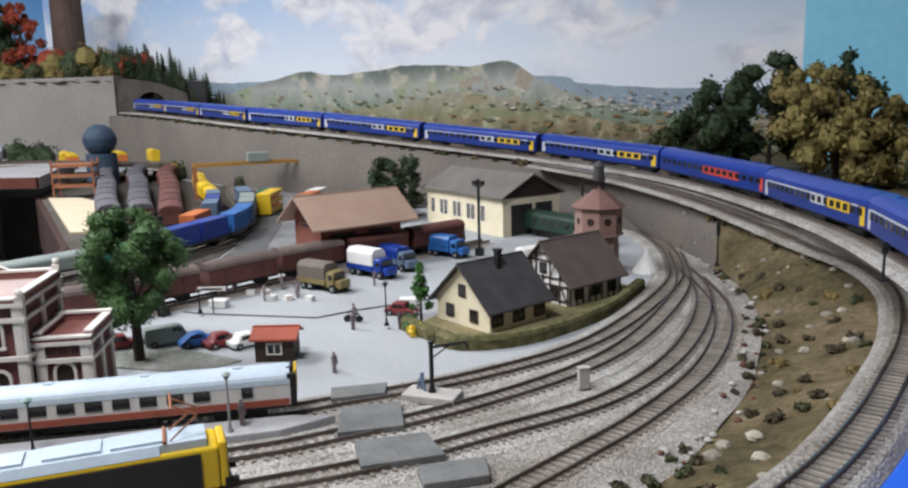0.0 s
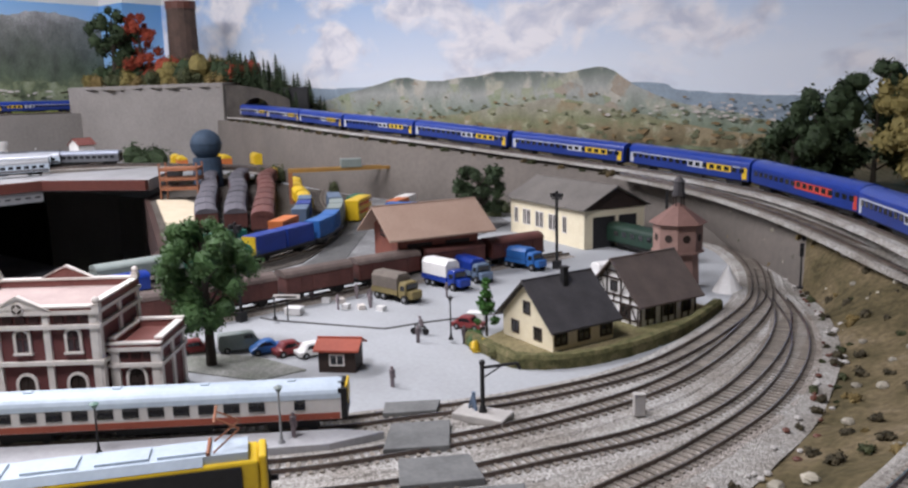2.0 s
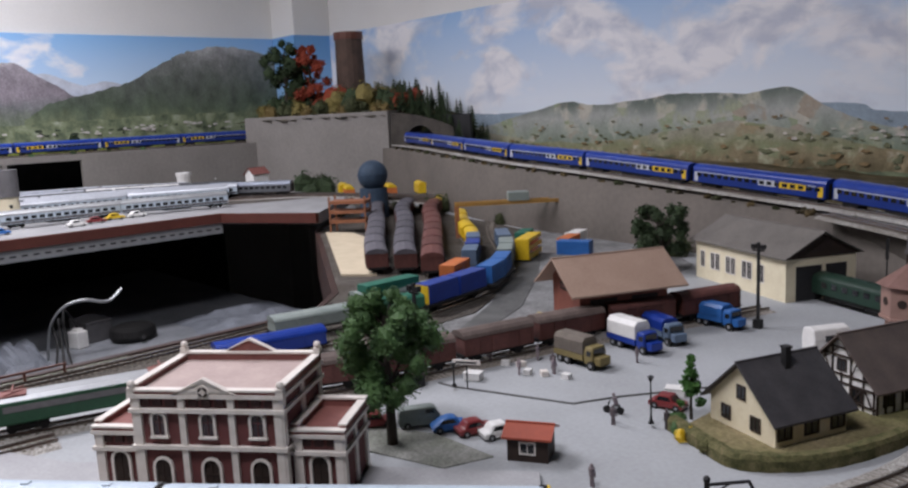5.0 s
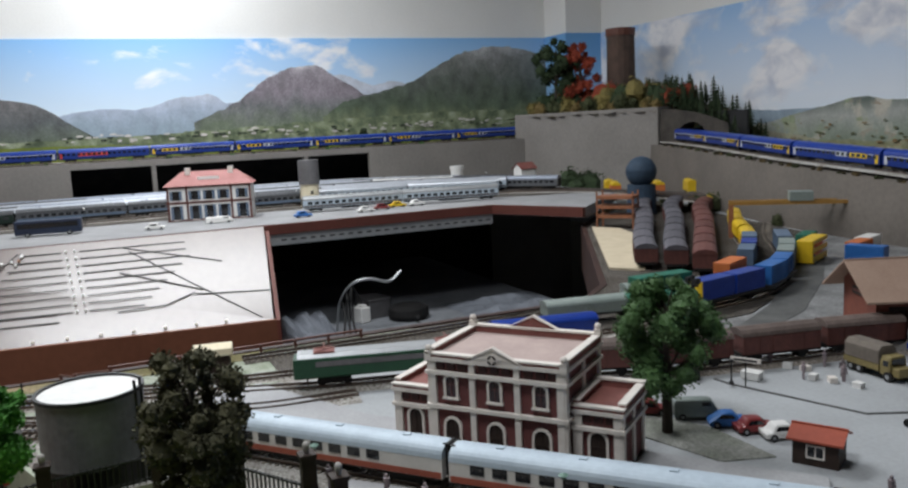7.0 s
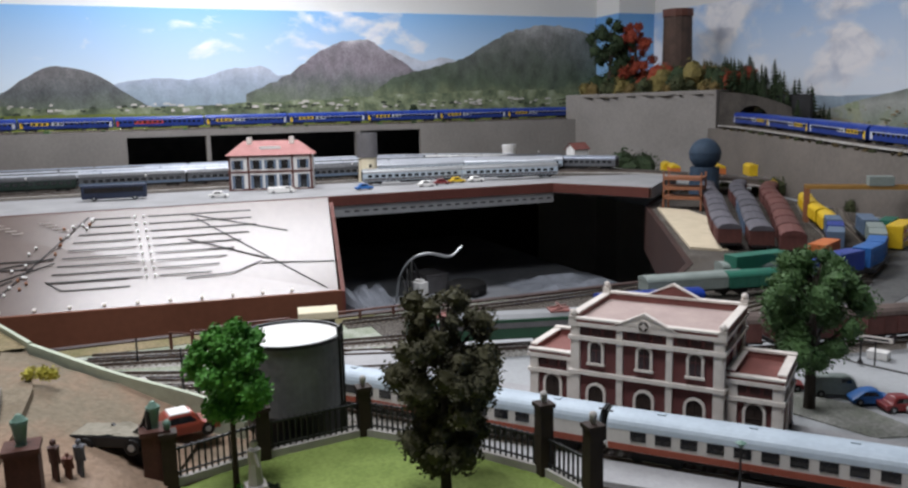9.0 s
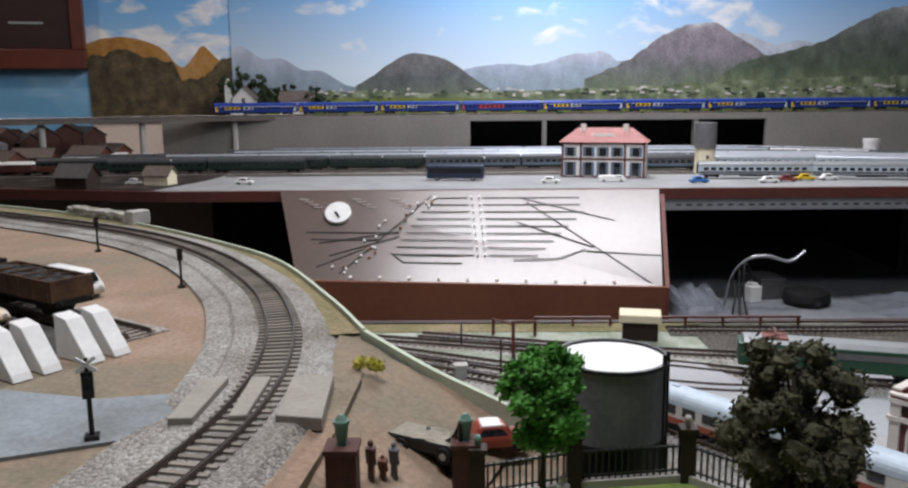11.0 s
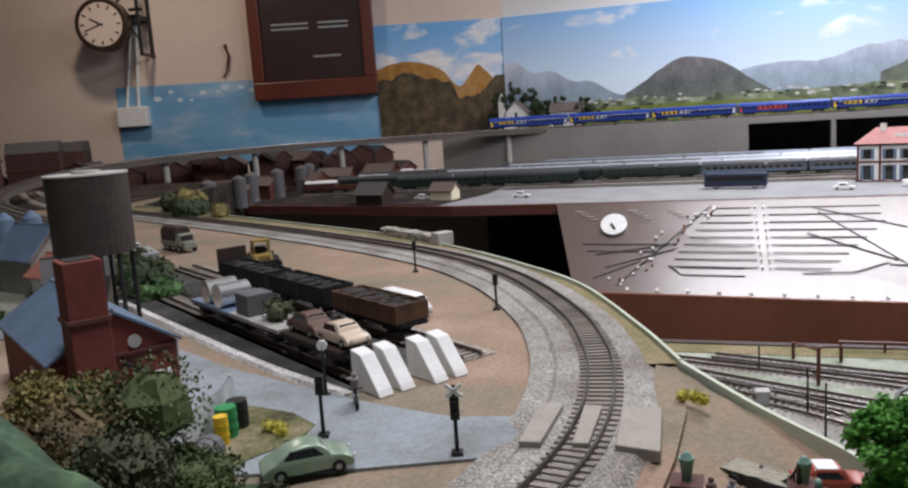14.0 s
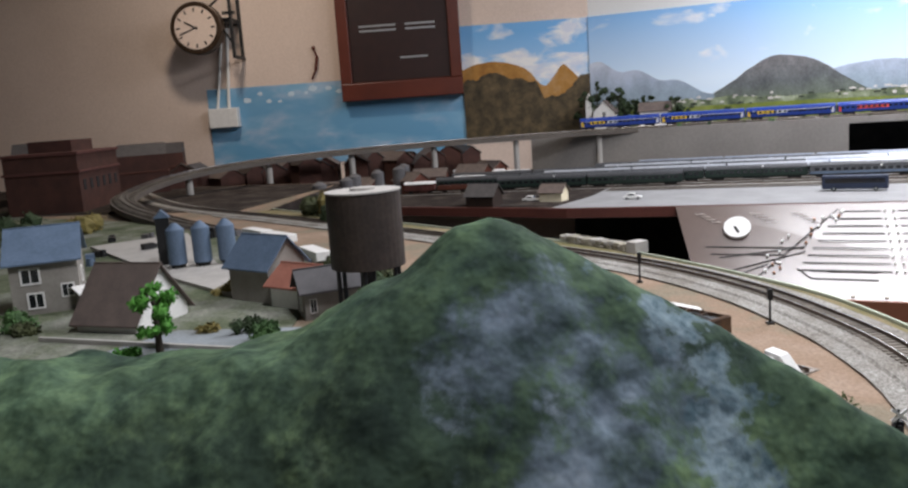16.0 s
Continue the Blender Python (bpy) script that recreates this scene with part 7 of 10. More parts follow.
part("windscreen", MB().box(0.1015, -0.011, 0.026, 0.1035, 0.011, 0.0345), GLASS, loco)
part("pantograph_base", MB().box(0.066, -0.012, 0.036, 0.092, 0.012, 0.0410), SILVER, loco, "pale roof deck under the pantograph")
part("pantograph", MB().cyl((0.072, -0.009, 0.0415), (0.088, -0.007, 0.054), 0.0006).cyl((0.072, 0.009, 0.0415), (0.088, 0.007, 0.054), 0.0006).cyl((0.088, -0.007, 0.054), (0.074, -0.006, 0.062), 0.0006).cyl((0.088, 0.007, 0.054), (0.074, 0.006, 0.062), 0.0006).cyl((0.074, -0.014, 0.062), (0.074, 0.014, 0.062), 0.0009).cyl((0.069, -0.012, 0.042), (0.069, 0.012, 0.042), 0.0012), RUST, loco, "raised rusty red pantograph")
for x in (-0.055, 0.055):
    bogie(loco, x)
part("buffer_beam", MB().box(0.1005, -0.0155, 0.009, 0.1045, 0.0155, 0.016).cyl((0.1045, -0.01, 0.012), (0.109, -0.01, 0.012), 0.002).cyl((0.1045, 0.01, 0.012), (0.109, 0.01, 0.012), 0.002), UNDER, loco)

# ---- platforms and crossing boards among the tracks ----
def plan_slab(name, poly, z0, z1, material, label, cat="platform"):
    return solid(name, MB().prism(poly, z0, z1), material, label, cat, bevel=0.0008)


plan_slab("platform", [(-0.62, 0.255), (-0.585, 0.232), (-0.33, 0.482), (-0.312, 0.522), (-0.345, 0.505)], 0.0, 0.0085, PLATF, "narrow pale platform between the station tracks")
plan_slab("platform", [(-0.9, 0.155), (-0.735, 0.235), (-0.52, 0.445), (-0.395, 0.565), (-0.43, 0.60), (-0.56, 0.50), (-0.76, 0.33), (-0.93, 0.25)], 0.0, 0.004, PLATF, "pale platform before the station")
for poly in ([(-0.352, 0.566), (-0.318, 0.597), (-0.306, 0.577), (-0.337, 0.547)], [(-0.318, 0.536), (-0.285, 0.568), (-0.256, 0.53), (-0.291, 0.497)], [(-0.272, 0.492), (-0.236, 0.527), (-0.205, 0.503), (-0.244, 0.462)], [(-0.213, 0.48), (-0.18, 0.512), (-0.165, 0.49), (-0.195, 0.46)]):
    plan_slab("crossing_board", poly, 0.002, 0.0084, mat("weathered grey boards", (0.17, 0.172, 0.168), (0.11, 0.112, 0.11), 0.8, s1=40, s2=260), "grey timber boards laid between the rails", "crossing boards")
mb = MB()
sweep(mb, np.array([(-0.675, 0.700, 0.0), (-0.652, 0.702, 0.0), (-0.518, 0.746, 0.0), (-0.495, 0.793, 0.0), (-0.405, 0.932, 0.0)]), [(-0.0011, 0.0), (0.0011, 0.0), (0.0011, 0.0014), (-0.0011, 0.0014)])
solid("yard_kerb", mb, DARKBOARD, "thin dark kerb line in the yard paving", "kerb")

VERDI = mat("green grey lamp enamel", (0.16, 0.27, 0.22), (0.11, 0.2, 0.16), 0.5, s1=80)
# water crane
ob = thing("water_crane", pose(-0.271, 0.592, 0.003, 0, 0, 10), "dark iron water crane on a concrete plinth", "water crane")
part("plinth", MB().box(-0.022, -0.012, 0, 0.022, 0.012, 0.0065), CONC, ob, bevel=0.001)
part("column", MB().cyl((0, 0, 0.0065), (0, 0, 0.012), 0.0035, 0.0022).cyl((0, 0, 0.012), (0, 0, 0.046), 0.0018).ball((0, 0, 0.047), 0.0026), METAL, ob)
part("arm", MB().cyl((0, 0, 0.043), (0.022, 0.018, 0.044), 0.0012).cyl((0.022, 0.018, 0.044), (0.024, 0.0195, 0.039), 0.0012).cyl((0, 0, 0.034), (0.012, 0.01, 0.043), 0.0006), METAL, ob)
part("valve_stand", MB().cyl((-0.01, 0.004, 0.0065), (-0.01, 0.004, 0.02), 0.0016).cyl((-0.014, 0.004, 0.0065), (-0.01, 0.004, 0.019), 0.0012).cyl((-0.006, 0.0, 0.0065), (-0.01, 0.004, 0.019), 0.0012), GREYBLUE, ob)
ob = part("cable_box", MB().box(-0.0045, -0.003, 0, 0.0045, 0.003, 0.017).box(-0.005, -0.0035, 0.017, 0.005, 0.0035, 0.0185), CONC, None, bevel=0.0006)
ob.matrix_basis = pose(-0.174, 0.668, 0.003, 0, 0, 40)
tagged(ob, "pale concrete cabinet beside the rails", "cabinet")
for x, y, h, lb in ((-0.423, 0.746, 0.047, "black street lamp in the yard"), (-0.36, 0.463, 0.045, "pale platform lamp beside the railcar"), (-0.455, 0.375, 0.040, "green topped platform lamp"), (-0.60, 0.235, 0.040, "green topped platform lamp"), (-0.70, 0.145, 0.04, "green topped platform lamp"), (-0.645, 0.697, 0.027, "short dark post in the yard")):
    lamp_post(pose(x, y, 0.004 if y > 0.55 else 0.008), h, lb, *((PALEGREEN if "pale" in lb else VERDI, GALV if "pale" in lb else METAL) if "platform" in lb else (METAL, METAL)))
for x, y in ((-0.386, 0.613), (-0.453, 0.728), (-0.625, 0.779), (-0.646, 0.833), (-0.597, 0.807), (-0.61, 0.82), (-0.55, 0.90), (-0.684, 0.79), (-0.41, 0.752), (-0.56, 0.28), (-0.53, 0.30), (-0.60, 0.245), (-0.36, 0.475)):
    figure(pose(x, y, 0.0085 if y < 0.5 else 0.0, 0, 0, random.uniform(0, 360)))

# ---- yard vehicles ----
def motorcycle(m, label):
    ob = thing("motorcycle", m, label, "motorcycle", "motorcycles on the layout")
    for x in (-0.0068, 0.0068):
        part("wheel", MB().cyl((x, -0.0009, 0.0038), (x, 0.0009, 0.0038), 0.0038, n=14), UNDER, ob)
    part("engine", MB().box(-0.0035, -0.0016, 0.003, 0.003, 0.0016, 0.0072), GALV, ob, bevel=0.0004)
    part("saddle", MB().box(-0.007, -0.0013, 0.0082, 0.0, 0.0013, 0.0098), UNDER, ob, bevel=0.0004)
    part("handlebar", MB().cyl((0.0068, 0, 0.0038), (0.004, 0, 0.012), 0.0007).cyl((0.004, -0.0042, 0.012), (0.004, 0.0042, 0.012), 0.0006), METAL, ob)
    part("rider", MB().cyl((-0.003, 0, 0.0098), (-0.001, 0, 0.017), 0.0023, 0.0026, 8).ball((-0.0005, 0, 0.0195), 0.0018, nu=8, nv=6), SKIN, ob, "grey clad figure on the saddle")
    return ob


motorcycle(pose(-0.471, 0.752, 0, 0, 0, 200), "silver grey model motorcycle standing in the yard")
for k in range(2):
    bx_ = part("white_box", MB().box(-0.010, -0.007, 0, 0.010, 0.007, 0.009).box(-0.0105, -0.0075, 0.0075, 0.0105, 0.0075, 0.0092), WHITE, None, bevel=0.0006)
    bx_.matrix_basis = pose(-0.655 + 0.20 * k, 0.735 + 0.10 * k, 0, 0, 0, 25)
    tagged(bx_, "white model crate with a lid in the yard", "crate", "crates in the yard")
cv_ = thing("caravan", pose(-0.405, 1.07, 0, 0, 0, 60), "white rounded model caravan behind the houses", "caravan")
part("body", MB().profile([(-0.012, 0.005), (0.012, 0.005), (0.013, 0.02), (0.010, 0.031), (0.0, 0.034), (-0.010, 0.031), (-0.013, 0.02)], -0.024, 0.024), WHITE, cv_, bevel=0.002)
part("window", MB().box(-0.010, -0.0136, 0.017, 0.010, 0.0136, 0.024), GLASS, cv_)
wheels(cv_, (0.0,), 0.011, 0.004, 0.002)
hp_ = part("gravel_heap", MB().cyl((0, 0, -0.001), (0, 0, 0.012), 0.020, 0.013, 14).cyl((0, 0, 0.012), (0, 0, 0.034), 0.013, 0.001, 14), WHITE, None)
hp_.matrix_basis = pose(-0.262, 1.115, 0)
tagged(hp_, "white cone shaped heap beside the water tower", "heap")
sb_ = thing("platform_sign", pose(-0.640, 0.712, 0, 0, 0, 30), "white name board on a post beside the wagons", "sign")
part("post", MB().cyl((0, 0, 0), (0, 0, 0.030), 0.0009, n=6), METAL, sb_)
part("board", MB().box(-0.016, -0.0008, 0.026, 0.016, 0.0008, 0.031), IVORY, sb_)
part("writing_bar", MB().box(-0.012, -0.0011, 0.0275, 0.012, -0.0008, 0.0295), METAL, sb_)

lorry("lorry", pose(-0.595, 0.856, 0, 0, 0, -5), mat("dull olive yellow paint", (0.24, 0.19, 0.075), (0.17, 0.135, 0.06), 0.6), mat("grey brown canvas", (0.17, 0.145, 0.12), (0.12, 0.10, 0.085), 0.85, s1=60), "olive yellow cabbed lorry with a grey brown tarpaulin", L=0.072)
lorry("lorry", pose(-0.585, 0.945, 0, 0, 0, -12), BLUE, WHITE, "blue lorry with a white box body", L=0.078, H=0.038)
lorry("lorry", pose(-0.578, 0.998, 0, 0, 0, -22), GREYBLUE, BLUE, "dark blue covered lorry", L=0.07, H=0.032)
lorry("lorry", pose(-0.56, 1.10, 0, 0, 0, -8), BLUE2, BLUE2, "bright blue covered lorry", L=0.07, H=0.032)
for x, y, a, mt, lb, sh in ((-0.593, 0.605, 60, PALEGREEN, "pale green model van parked by the tree", "van"), (-0.562, 0.617, 60, BLUE2, "blue model motor scooter car", "beetle"), (-0.538, 0.627, 70, REDCAR, "dark red model car parked in the yard", "sedan"), (-0.515, 0.637, 70, WHITE, "white and red model car parked in the yard", "sedan"), (-0.44, 0.80, 10, REDCAR, "red model car beside the lamp", "sedan"), (-0.625, 0.575, 60, REDCAR, "red model car near the station", "sedan")):
    car("toy_car", pose(x, y, 0, 0, 0, a), 0.042 if sh == "van" else 0.036, mt, lb, H=0.02 if sh == "van" else 0.0145, W=0.018, shape=sh, group="cars parked in the yard")
gable_house("kiosk", pose(-0.463, 0.625, 0, 0, 0, 30), 0.036, 0.028, 0.022, 0.028, DARKWOOD, mat("orange red tin roof", (0.36, 0.075, 0.04), (0.28, 0.06, 0.035), 0.6), "small dark kiosk with an orange red roof", over=0.004, windows=(("S", 0.0, 0.008, 0.012, 0.009),), frame_mat=IVORY)
for i in range(6):
    ob = part("crate", MB().box(-0.005, -0.004, 0, 0.005, 0.004, 0.006).box(-0.0052, -0.0042, 0.0045, 0.0052, 0.0042, 0.0052), WHITE if i % 2 else IVORY, None)
    ob.matrix_basis = pose(-0.69 + 0.022 * i + 0.004 * (i % 2), 0.788 + 0.008 * (i % 3), 0, 0, 0, 37 * i)
    tagged(ob, "pale model crate standing in the yard", "crate", "crates in the yard")
solid("tree_lawn", MB().prism([(-0.64, 0.515), (-0.50, 0.555), (-0.485, 0.60), (-0.56, 0.60), (-0.64, 0.57)], 0.0, 0.0014), patch_mat("worn grey green earth", ((0.3, (0.14, 0.15, 0.12)), (0.48, (0.22, 0.225, 0.20)), (0.62, (0.29, 0.29, 0.27)), (0.75, (0.36, 0.36, 0.35))), 18, 400), "worn grey green patch round the station tree", "ground")
tree("station_tree", -0.575, 0.558, 0.002, 0.142, (0.047, 0.052), LEAF, "large green leafy tree beside the station", 11, 11000, 0.0020, 0.0055, 0.34, 46)
tree("poplar", -0.407, 0.788, 0.0, 0.067, (0.0125, 0.028), LEAFM, "slim mid green tree by the yellow house", 12, 900, 0.0024, 0.0018, 0.2, 22, "cone")
tree("dark_tree", -0.83, 1.36, 0.0, 0.135, (0.05, 0.055), LEAFO, "dark leafy tree behind the goods shed", 13, 3600, 0.0036, 0.005, 0.3, 34)

# ---- houses on the curve ----
YH = pose(-0.338, 0.8285, 0.0, 0, 0, 70)
gable_house("yellow_house", YH @ pose(-0.006, 0, 0), 0.080, 0.084, 0.028, 0.066, PALEYEL, SLATE, "pale yellow house with a dark slate roof", over=0.007, windows=(("W", -0.02, 0.010, 0.010, 0.011), ("W", 0.018, 0.010, 0.010, 0.011), ("W", 0.0, 0.034, 0.009, 0.011), ("S", -0.03, 0.009, 0.013, 0.013), ("S", 0.0, 0.009, 0.013, 0.013), ("S", 0.03, 0.009, 0.013, 0.013)), frame_mat=DARKWOOD, chimney=(0.002, -0.009, 0.006, 0.077))
ob = gable_house("timbered_house", pose(-0.3046, 0.954, 0.0, 0, 0, 70), 0.088, 0.08, 0.030, 0.070, WHITE, SLATEB, "half timbered white house with a brown roof", over=0.007, windows=(("W", -0.018, 0.010, 0.010, 0.011), ("W", 0.018, 0.010, 0.010, 0.011), ("W", 0.0, 0.036, 0.009, 0.010), ("S", -0.028, 0.010, 0.012, 0.012), ("S", 0.0, 0.010, 0.012, 0.012), ("S", 0.028, 0.010, 0.012, 0.012)), frame_mat=DARKWOOD)
bm_ = MB()
for y in (-0.038, -0.026, -0.011, 0.0, 0.011, 0.026, 0.038):
    if y == 0.0:
        bm_.box(-0.0452, y - 0.0007, 0.0235, -0.0435, y + 0.0007, 0.0335)
        continue
    bm_.box(-0.0453, y - 0.0008, 0, -0.0435, y + 0.0008, 0.03 + max(0, 0.04 - abs(y)) * 1.02)
for z in (0.007, 0.0235, 0.0315, 0.05, 0.058):
    w = 0.04 if z < 0.031 else 0.04 * (0.070 - z) / 0.040
    bm_.box(-0.0455, -w, z - 0.0008, -0.0435, w, z + 0.0008)
for s in (-1, 1):
    bm_.add([(-0.0457, s * 0.038, 0.008), (-0.0457, s * 0.035, 0.008), (-0.0457, s * 0.027, 0.023), (-0.0457, s * 0.030, 0.023)], [(0, 1, 2, 3)])
for s in (-1, 1):
    for y0, z0, y1, z1 in ((0.012, 0.033, 0.019, 0.049), (0.030, 0.033, 0.020, 0.045), (0.012, 0.008, 0.024, 0.0225), (0.003, 0.058, 0.009, 0.0515)):
        bm_.add([(-0.0457, s * y0, z0), (-0.0457, s * (y0 + 0.0018), z0), (-0.0457, s * (y1 + 0.0018), z1), (-0.0457, s * y1, z1)], [(0, 1, 2, 3)])
for i in range(9):
    x = -0.043 + i * 0.0107
    bm_.box(x - 0.001, -0.0412, 0, x + 0.001, -0.0395, 0.03)
part("timber_frame", bm_, DARKWOOD, ob, "dark timber framing")
mb = MB()
hl = smooth_line([(-0.405, 0.755, 0), (-0.36, 0.735, 0), (-0.318, 0.722, 0), (-0.272, 0.765, 0), (-0.246, 0.84, 0), (-0.236, 0.92, 0), (-0.24, 1.02, 0)], 0.006)
sweep(mb, hl, [(-0.006, 0), (0.006, 0), (0.0065, 0.010), (0.004, 0.0135), (-0.004, 0.0135), (-0.0065, 0.010)])
mb.v = [(x + 0.0012 * noise.noise((x * 150, y * 150, z * 150)), y + 0.0012 * noise.noise((x * 150 + 7, y * 150, z * 150)), z + 0.0012 * noise.noise((x * 120, y * 120, z * 120 + 3))) for x, y, z in mb.v]
tagged(part("hedge", mb, HEDGE, None), "low green clipped hedge along the houses", "hedge")
solid("house_garden", MB().prism([(-0.40, 0.765), (-0.322, 0.728), (-0.278, 0.768), (-0.252, 0.84), (-0.243, 0.93), (-0.247, 1.02), (-0.32, 1.05), (-0.40, 0.83)], 0.0, 0.0022), GRASSY, "dry garden round the curve houses", "grass")
for i, (x, y) in enumerate(((-0.395, 0.748), (-0.38, 0.74), (-0.352, 0.727), (-0.41, 0.765))):
    bush("bush", x, y, 0.001, 0.012, (LEAF, YELLOW, HEDGE, LEAF)[i], "small garden shrub by the yellow house", 130 + i, 200, 0.0016)
# water tower
ob = thing("water_tower", pose(-0.322, 1.095, 0.0, 0, 0, 22.5), "pinkish brown octagonal water tower with a tiled roof", "water tower")
part("shaft", MB().cyl((0, 0, 0), (0, 0, 0.052), 0.028, 0.026, 8), PINKSTONE, ob)
part("tank_room", MB().cyl((0, 0, 0.052), (0, 0, 0.088), 0.031, n=8).cyl((0, 0, 0.05), (0, 0, 0.053), 0.033, n=8), PINKSTONE, ob)
part("roof", MB().cyl((0, 0, 0.088), (0, 0, 0.112), 0.037, 0.004, 8), mat("red brown tiles", (0.22, 0.12, 0.1), (0.16, 0.085, 0.07), 0.7, s1=80, s2=700, bump=0.3), ob)
for i in range(6):
    a = math.radians(60 * i)
    part("cupola_post", MB().cyl((0.0065 * math.cos(a), 0.0065 * math.sin(a), 0.106), (0.0065 * math.cos(a), 0.0065 * math.sin(a), 0.124), 0.0009, n=6), DARKWOOD, ob)
part("cupola", MB().cyl((0, 0, 0.122), (0, 0, 0.126), 0.009, n=10).cyl((0, 0, 0.126), (0, 0, 0.140), 0.0075, 0.007, n=10).cyl((0, 0, 0.140), (0, 0, 0.147), 0.0085, 0.0015, 10), SLATE, ob, "dark slate cupola")
for i in range(8):
    a = math.radians(45 * i + 22.5)
    part("round_window", MB().cyl((0.0275 * math.cos(a), 0.0275 * math.sin(a), 0.07), (0.0292 * math.cos(a), 0.0292 * math.sin(a), 0.07), 0.005, n=12), DARKWOOD, ob)
# engine shed with a loco at its gate
ob = gable_house("engine_shed", pose(-0.632, 1.375, 0.0, 0, 0, -25), 0.23, 0.125, 0.068, 0.100, PALEYEL, mat("weathered grey roof", (0.17, 0.155, 0.14), (0.12, 0.11, 0.10), 0.7, s1=30), "pale yellow engine shed with arched windows and a grey roof", over=0.008, windows=[("S", -0.095 + 0.021 * i + (0.008 if i % 2 else 0), 0.022, 0.010, 0.026) for i in range(8)], frame_mat=IVORY)
# Gateway shade, drawn as thin black panels on the gable.
part("gate_opening", MB().box(0.1152, -0.045, 0.0, 0.1158, 0.0, 0.052).box(0.1152, 0.008, 0.0, 0.1158, 0.045, 0.052), BLACKISH, ob, "black sheet for the shade in the gateway")
part("gable_board", MB().add([(0.1165, -0.07, 0.064), (0.1165, 0.07, 0.064), (0.1165, 0, 0.099), (0.1150, -0.07, 0.064), (0.1150, 0.07, 0.064), (0.1150, 0, 0.099)], [(0, 1, 2), (3, 5, 4), (0, 3, 4, 1), (1, 4, 5, 2), (2, 5, 3, 0)]), DARKWOOD, ob)
# Green darkened so that the carriage's shade is in the paint.
SHADEDGREEN = mat("shaded dark green paint", (0.014, 0.042, 0.027), (0.010, 0.028, 0.018), 0.5, s1=40, bump=0.03)
coach("green_carriage", pose(-0.455, 1.285, 0.004, 0, 0, -25), 0.15, SHADEDGREEN, SHADEDGREEN, None, "dark green carriage outside the engine shed", [(-0.05 + 0.02 * i, 0.01) for i in range(6)], H=0.04)
# goods shed
ob = gable_house("goods_shed", pose(-0.676, 1.012, 0.0, 0, 0, 65), 0.128, 0.086, 0.072, 0.100, SHEDRED, TAN, "red brown goods shed with a wide tan roof", over=0.020, thick=0.003, windows=(), doors=(("S", -0.03, 0.012, 0.03, 0.035), ("S", 0.03, 0.012, 0.03, 0.035)), frame_mat=DARKWOOD)
part("loading_dock", MB().box(-0.06, -0.058, 0, 0.06, -0.044, 0.012), CONC, ob)
part("sign_board", MB().box(-0.0657, -0.012, 0.058, -0.0643, 0.016, 0.068), DARKWOOD, ob, "dark name board with unreadable writing")
part("writing_bar", MB().box(-0.0661, -0.009, 0.0615, -0.0657, 0.013, 0.0645), MAROON, ob)
# brown goods train in front of it
TB = flat([(-0.79, 0.50), (-0.735, 0.62), (-0.708, 0.72), (-0.688, 0.81), (-0.668, 0.90), (-0.640, 0.985), (-0.60, 1.10), (-0.56, 1.22)])
track("railway_track", TB, "yard siding beside the goods shed", RUSTBED, width=0.018, bed_h=0.001)
for i, s in enumerate((0.10, 0.21, 0.32, 0.43, 0.54, 0.65)):
    wagon("covered_wagon", on_track(TB, s, 0.005), 0.10, BROWNV if i % 2 else MAROON, GREYROOF if i < 4 else MAROON, "brown covered goods wagon with a worn roof", "brown wagons by the goods shed", H=0.041)
yl = part("yellow_forklift", MB().box(-0.008, -0.006, 0.002, 0.008, 0.006, 0.012).box(-0.006, -0.005, 0.012, 0.003, 0.005, 0.022).box(0.008, -0.004, 0.0, 0.0095, 0.004, 0.024), YELLOW, None, bevel=0.001)
yl.matrix_basis = pose(-0.742, 0.945, 0.0, 0, 0, 20)
tagged(yl, "small yellow lift truck behind the shed", "forklift")


def mast(m, h, label, arms=1):
    ob = thing("catenary_mast", m, label, "mast", "masts in the yard")
    part("pole", MB().box(-0.0016, -0.0016, 0, 0.0016, 0.0016, h), METAL, ob)
    part("head", MB().box(-0.008, -0.0012, h - 0.012, 0.008, 0.0012, h - 0.010).box(-0.009, -0.003, h - 0.009, -0.004, 0.003, h - 0.003).box(0.004, -0.003, h - 0.009, 0.009, 0.003, h - 0.003), METAL, ob)
    part("foot", MB().box(-0.005, -0.005, 0, 0.005, 0.005, 0.012), METAL, ob)
    return ob


mast(pose(-0.518, 1.122, 0), 0.115, "tall dark lattice floodlight mast in the yard")
mast(pose(-0.684, 0.679, 0), 0.118, "tall dark floodlight mast beside the station tree")
for x, y, z, h in ((-0.43, 1.31, 0, 0.10), (-0.152 * 1.0, 1.03, 0.035, 0.05), (-0.20, 1.22, 0.02, 0.05), (0.03, 0.78, 0.088, 0.03)):
    signal_post(pose(x, y, z, 0, 0, 20), h, "thin signal post beside the curve", "box")

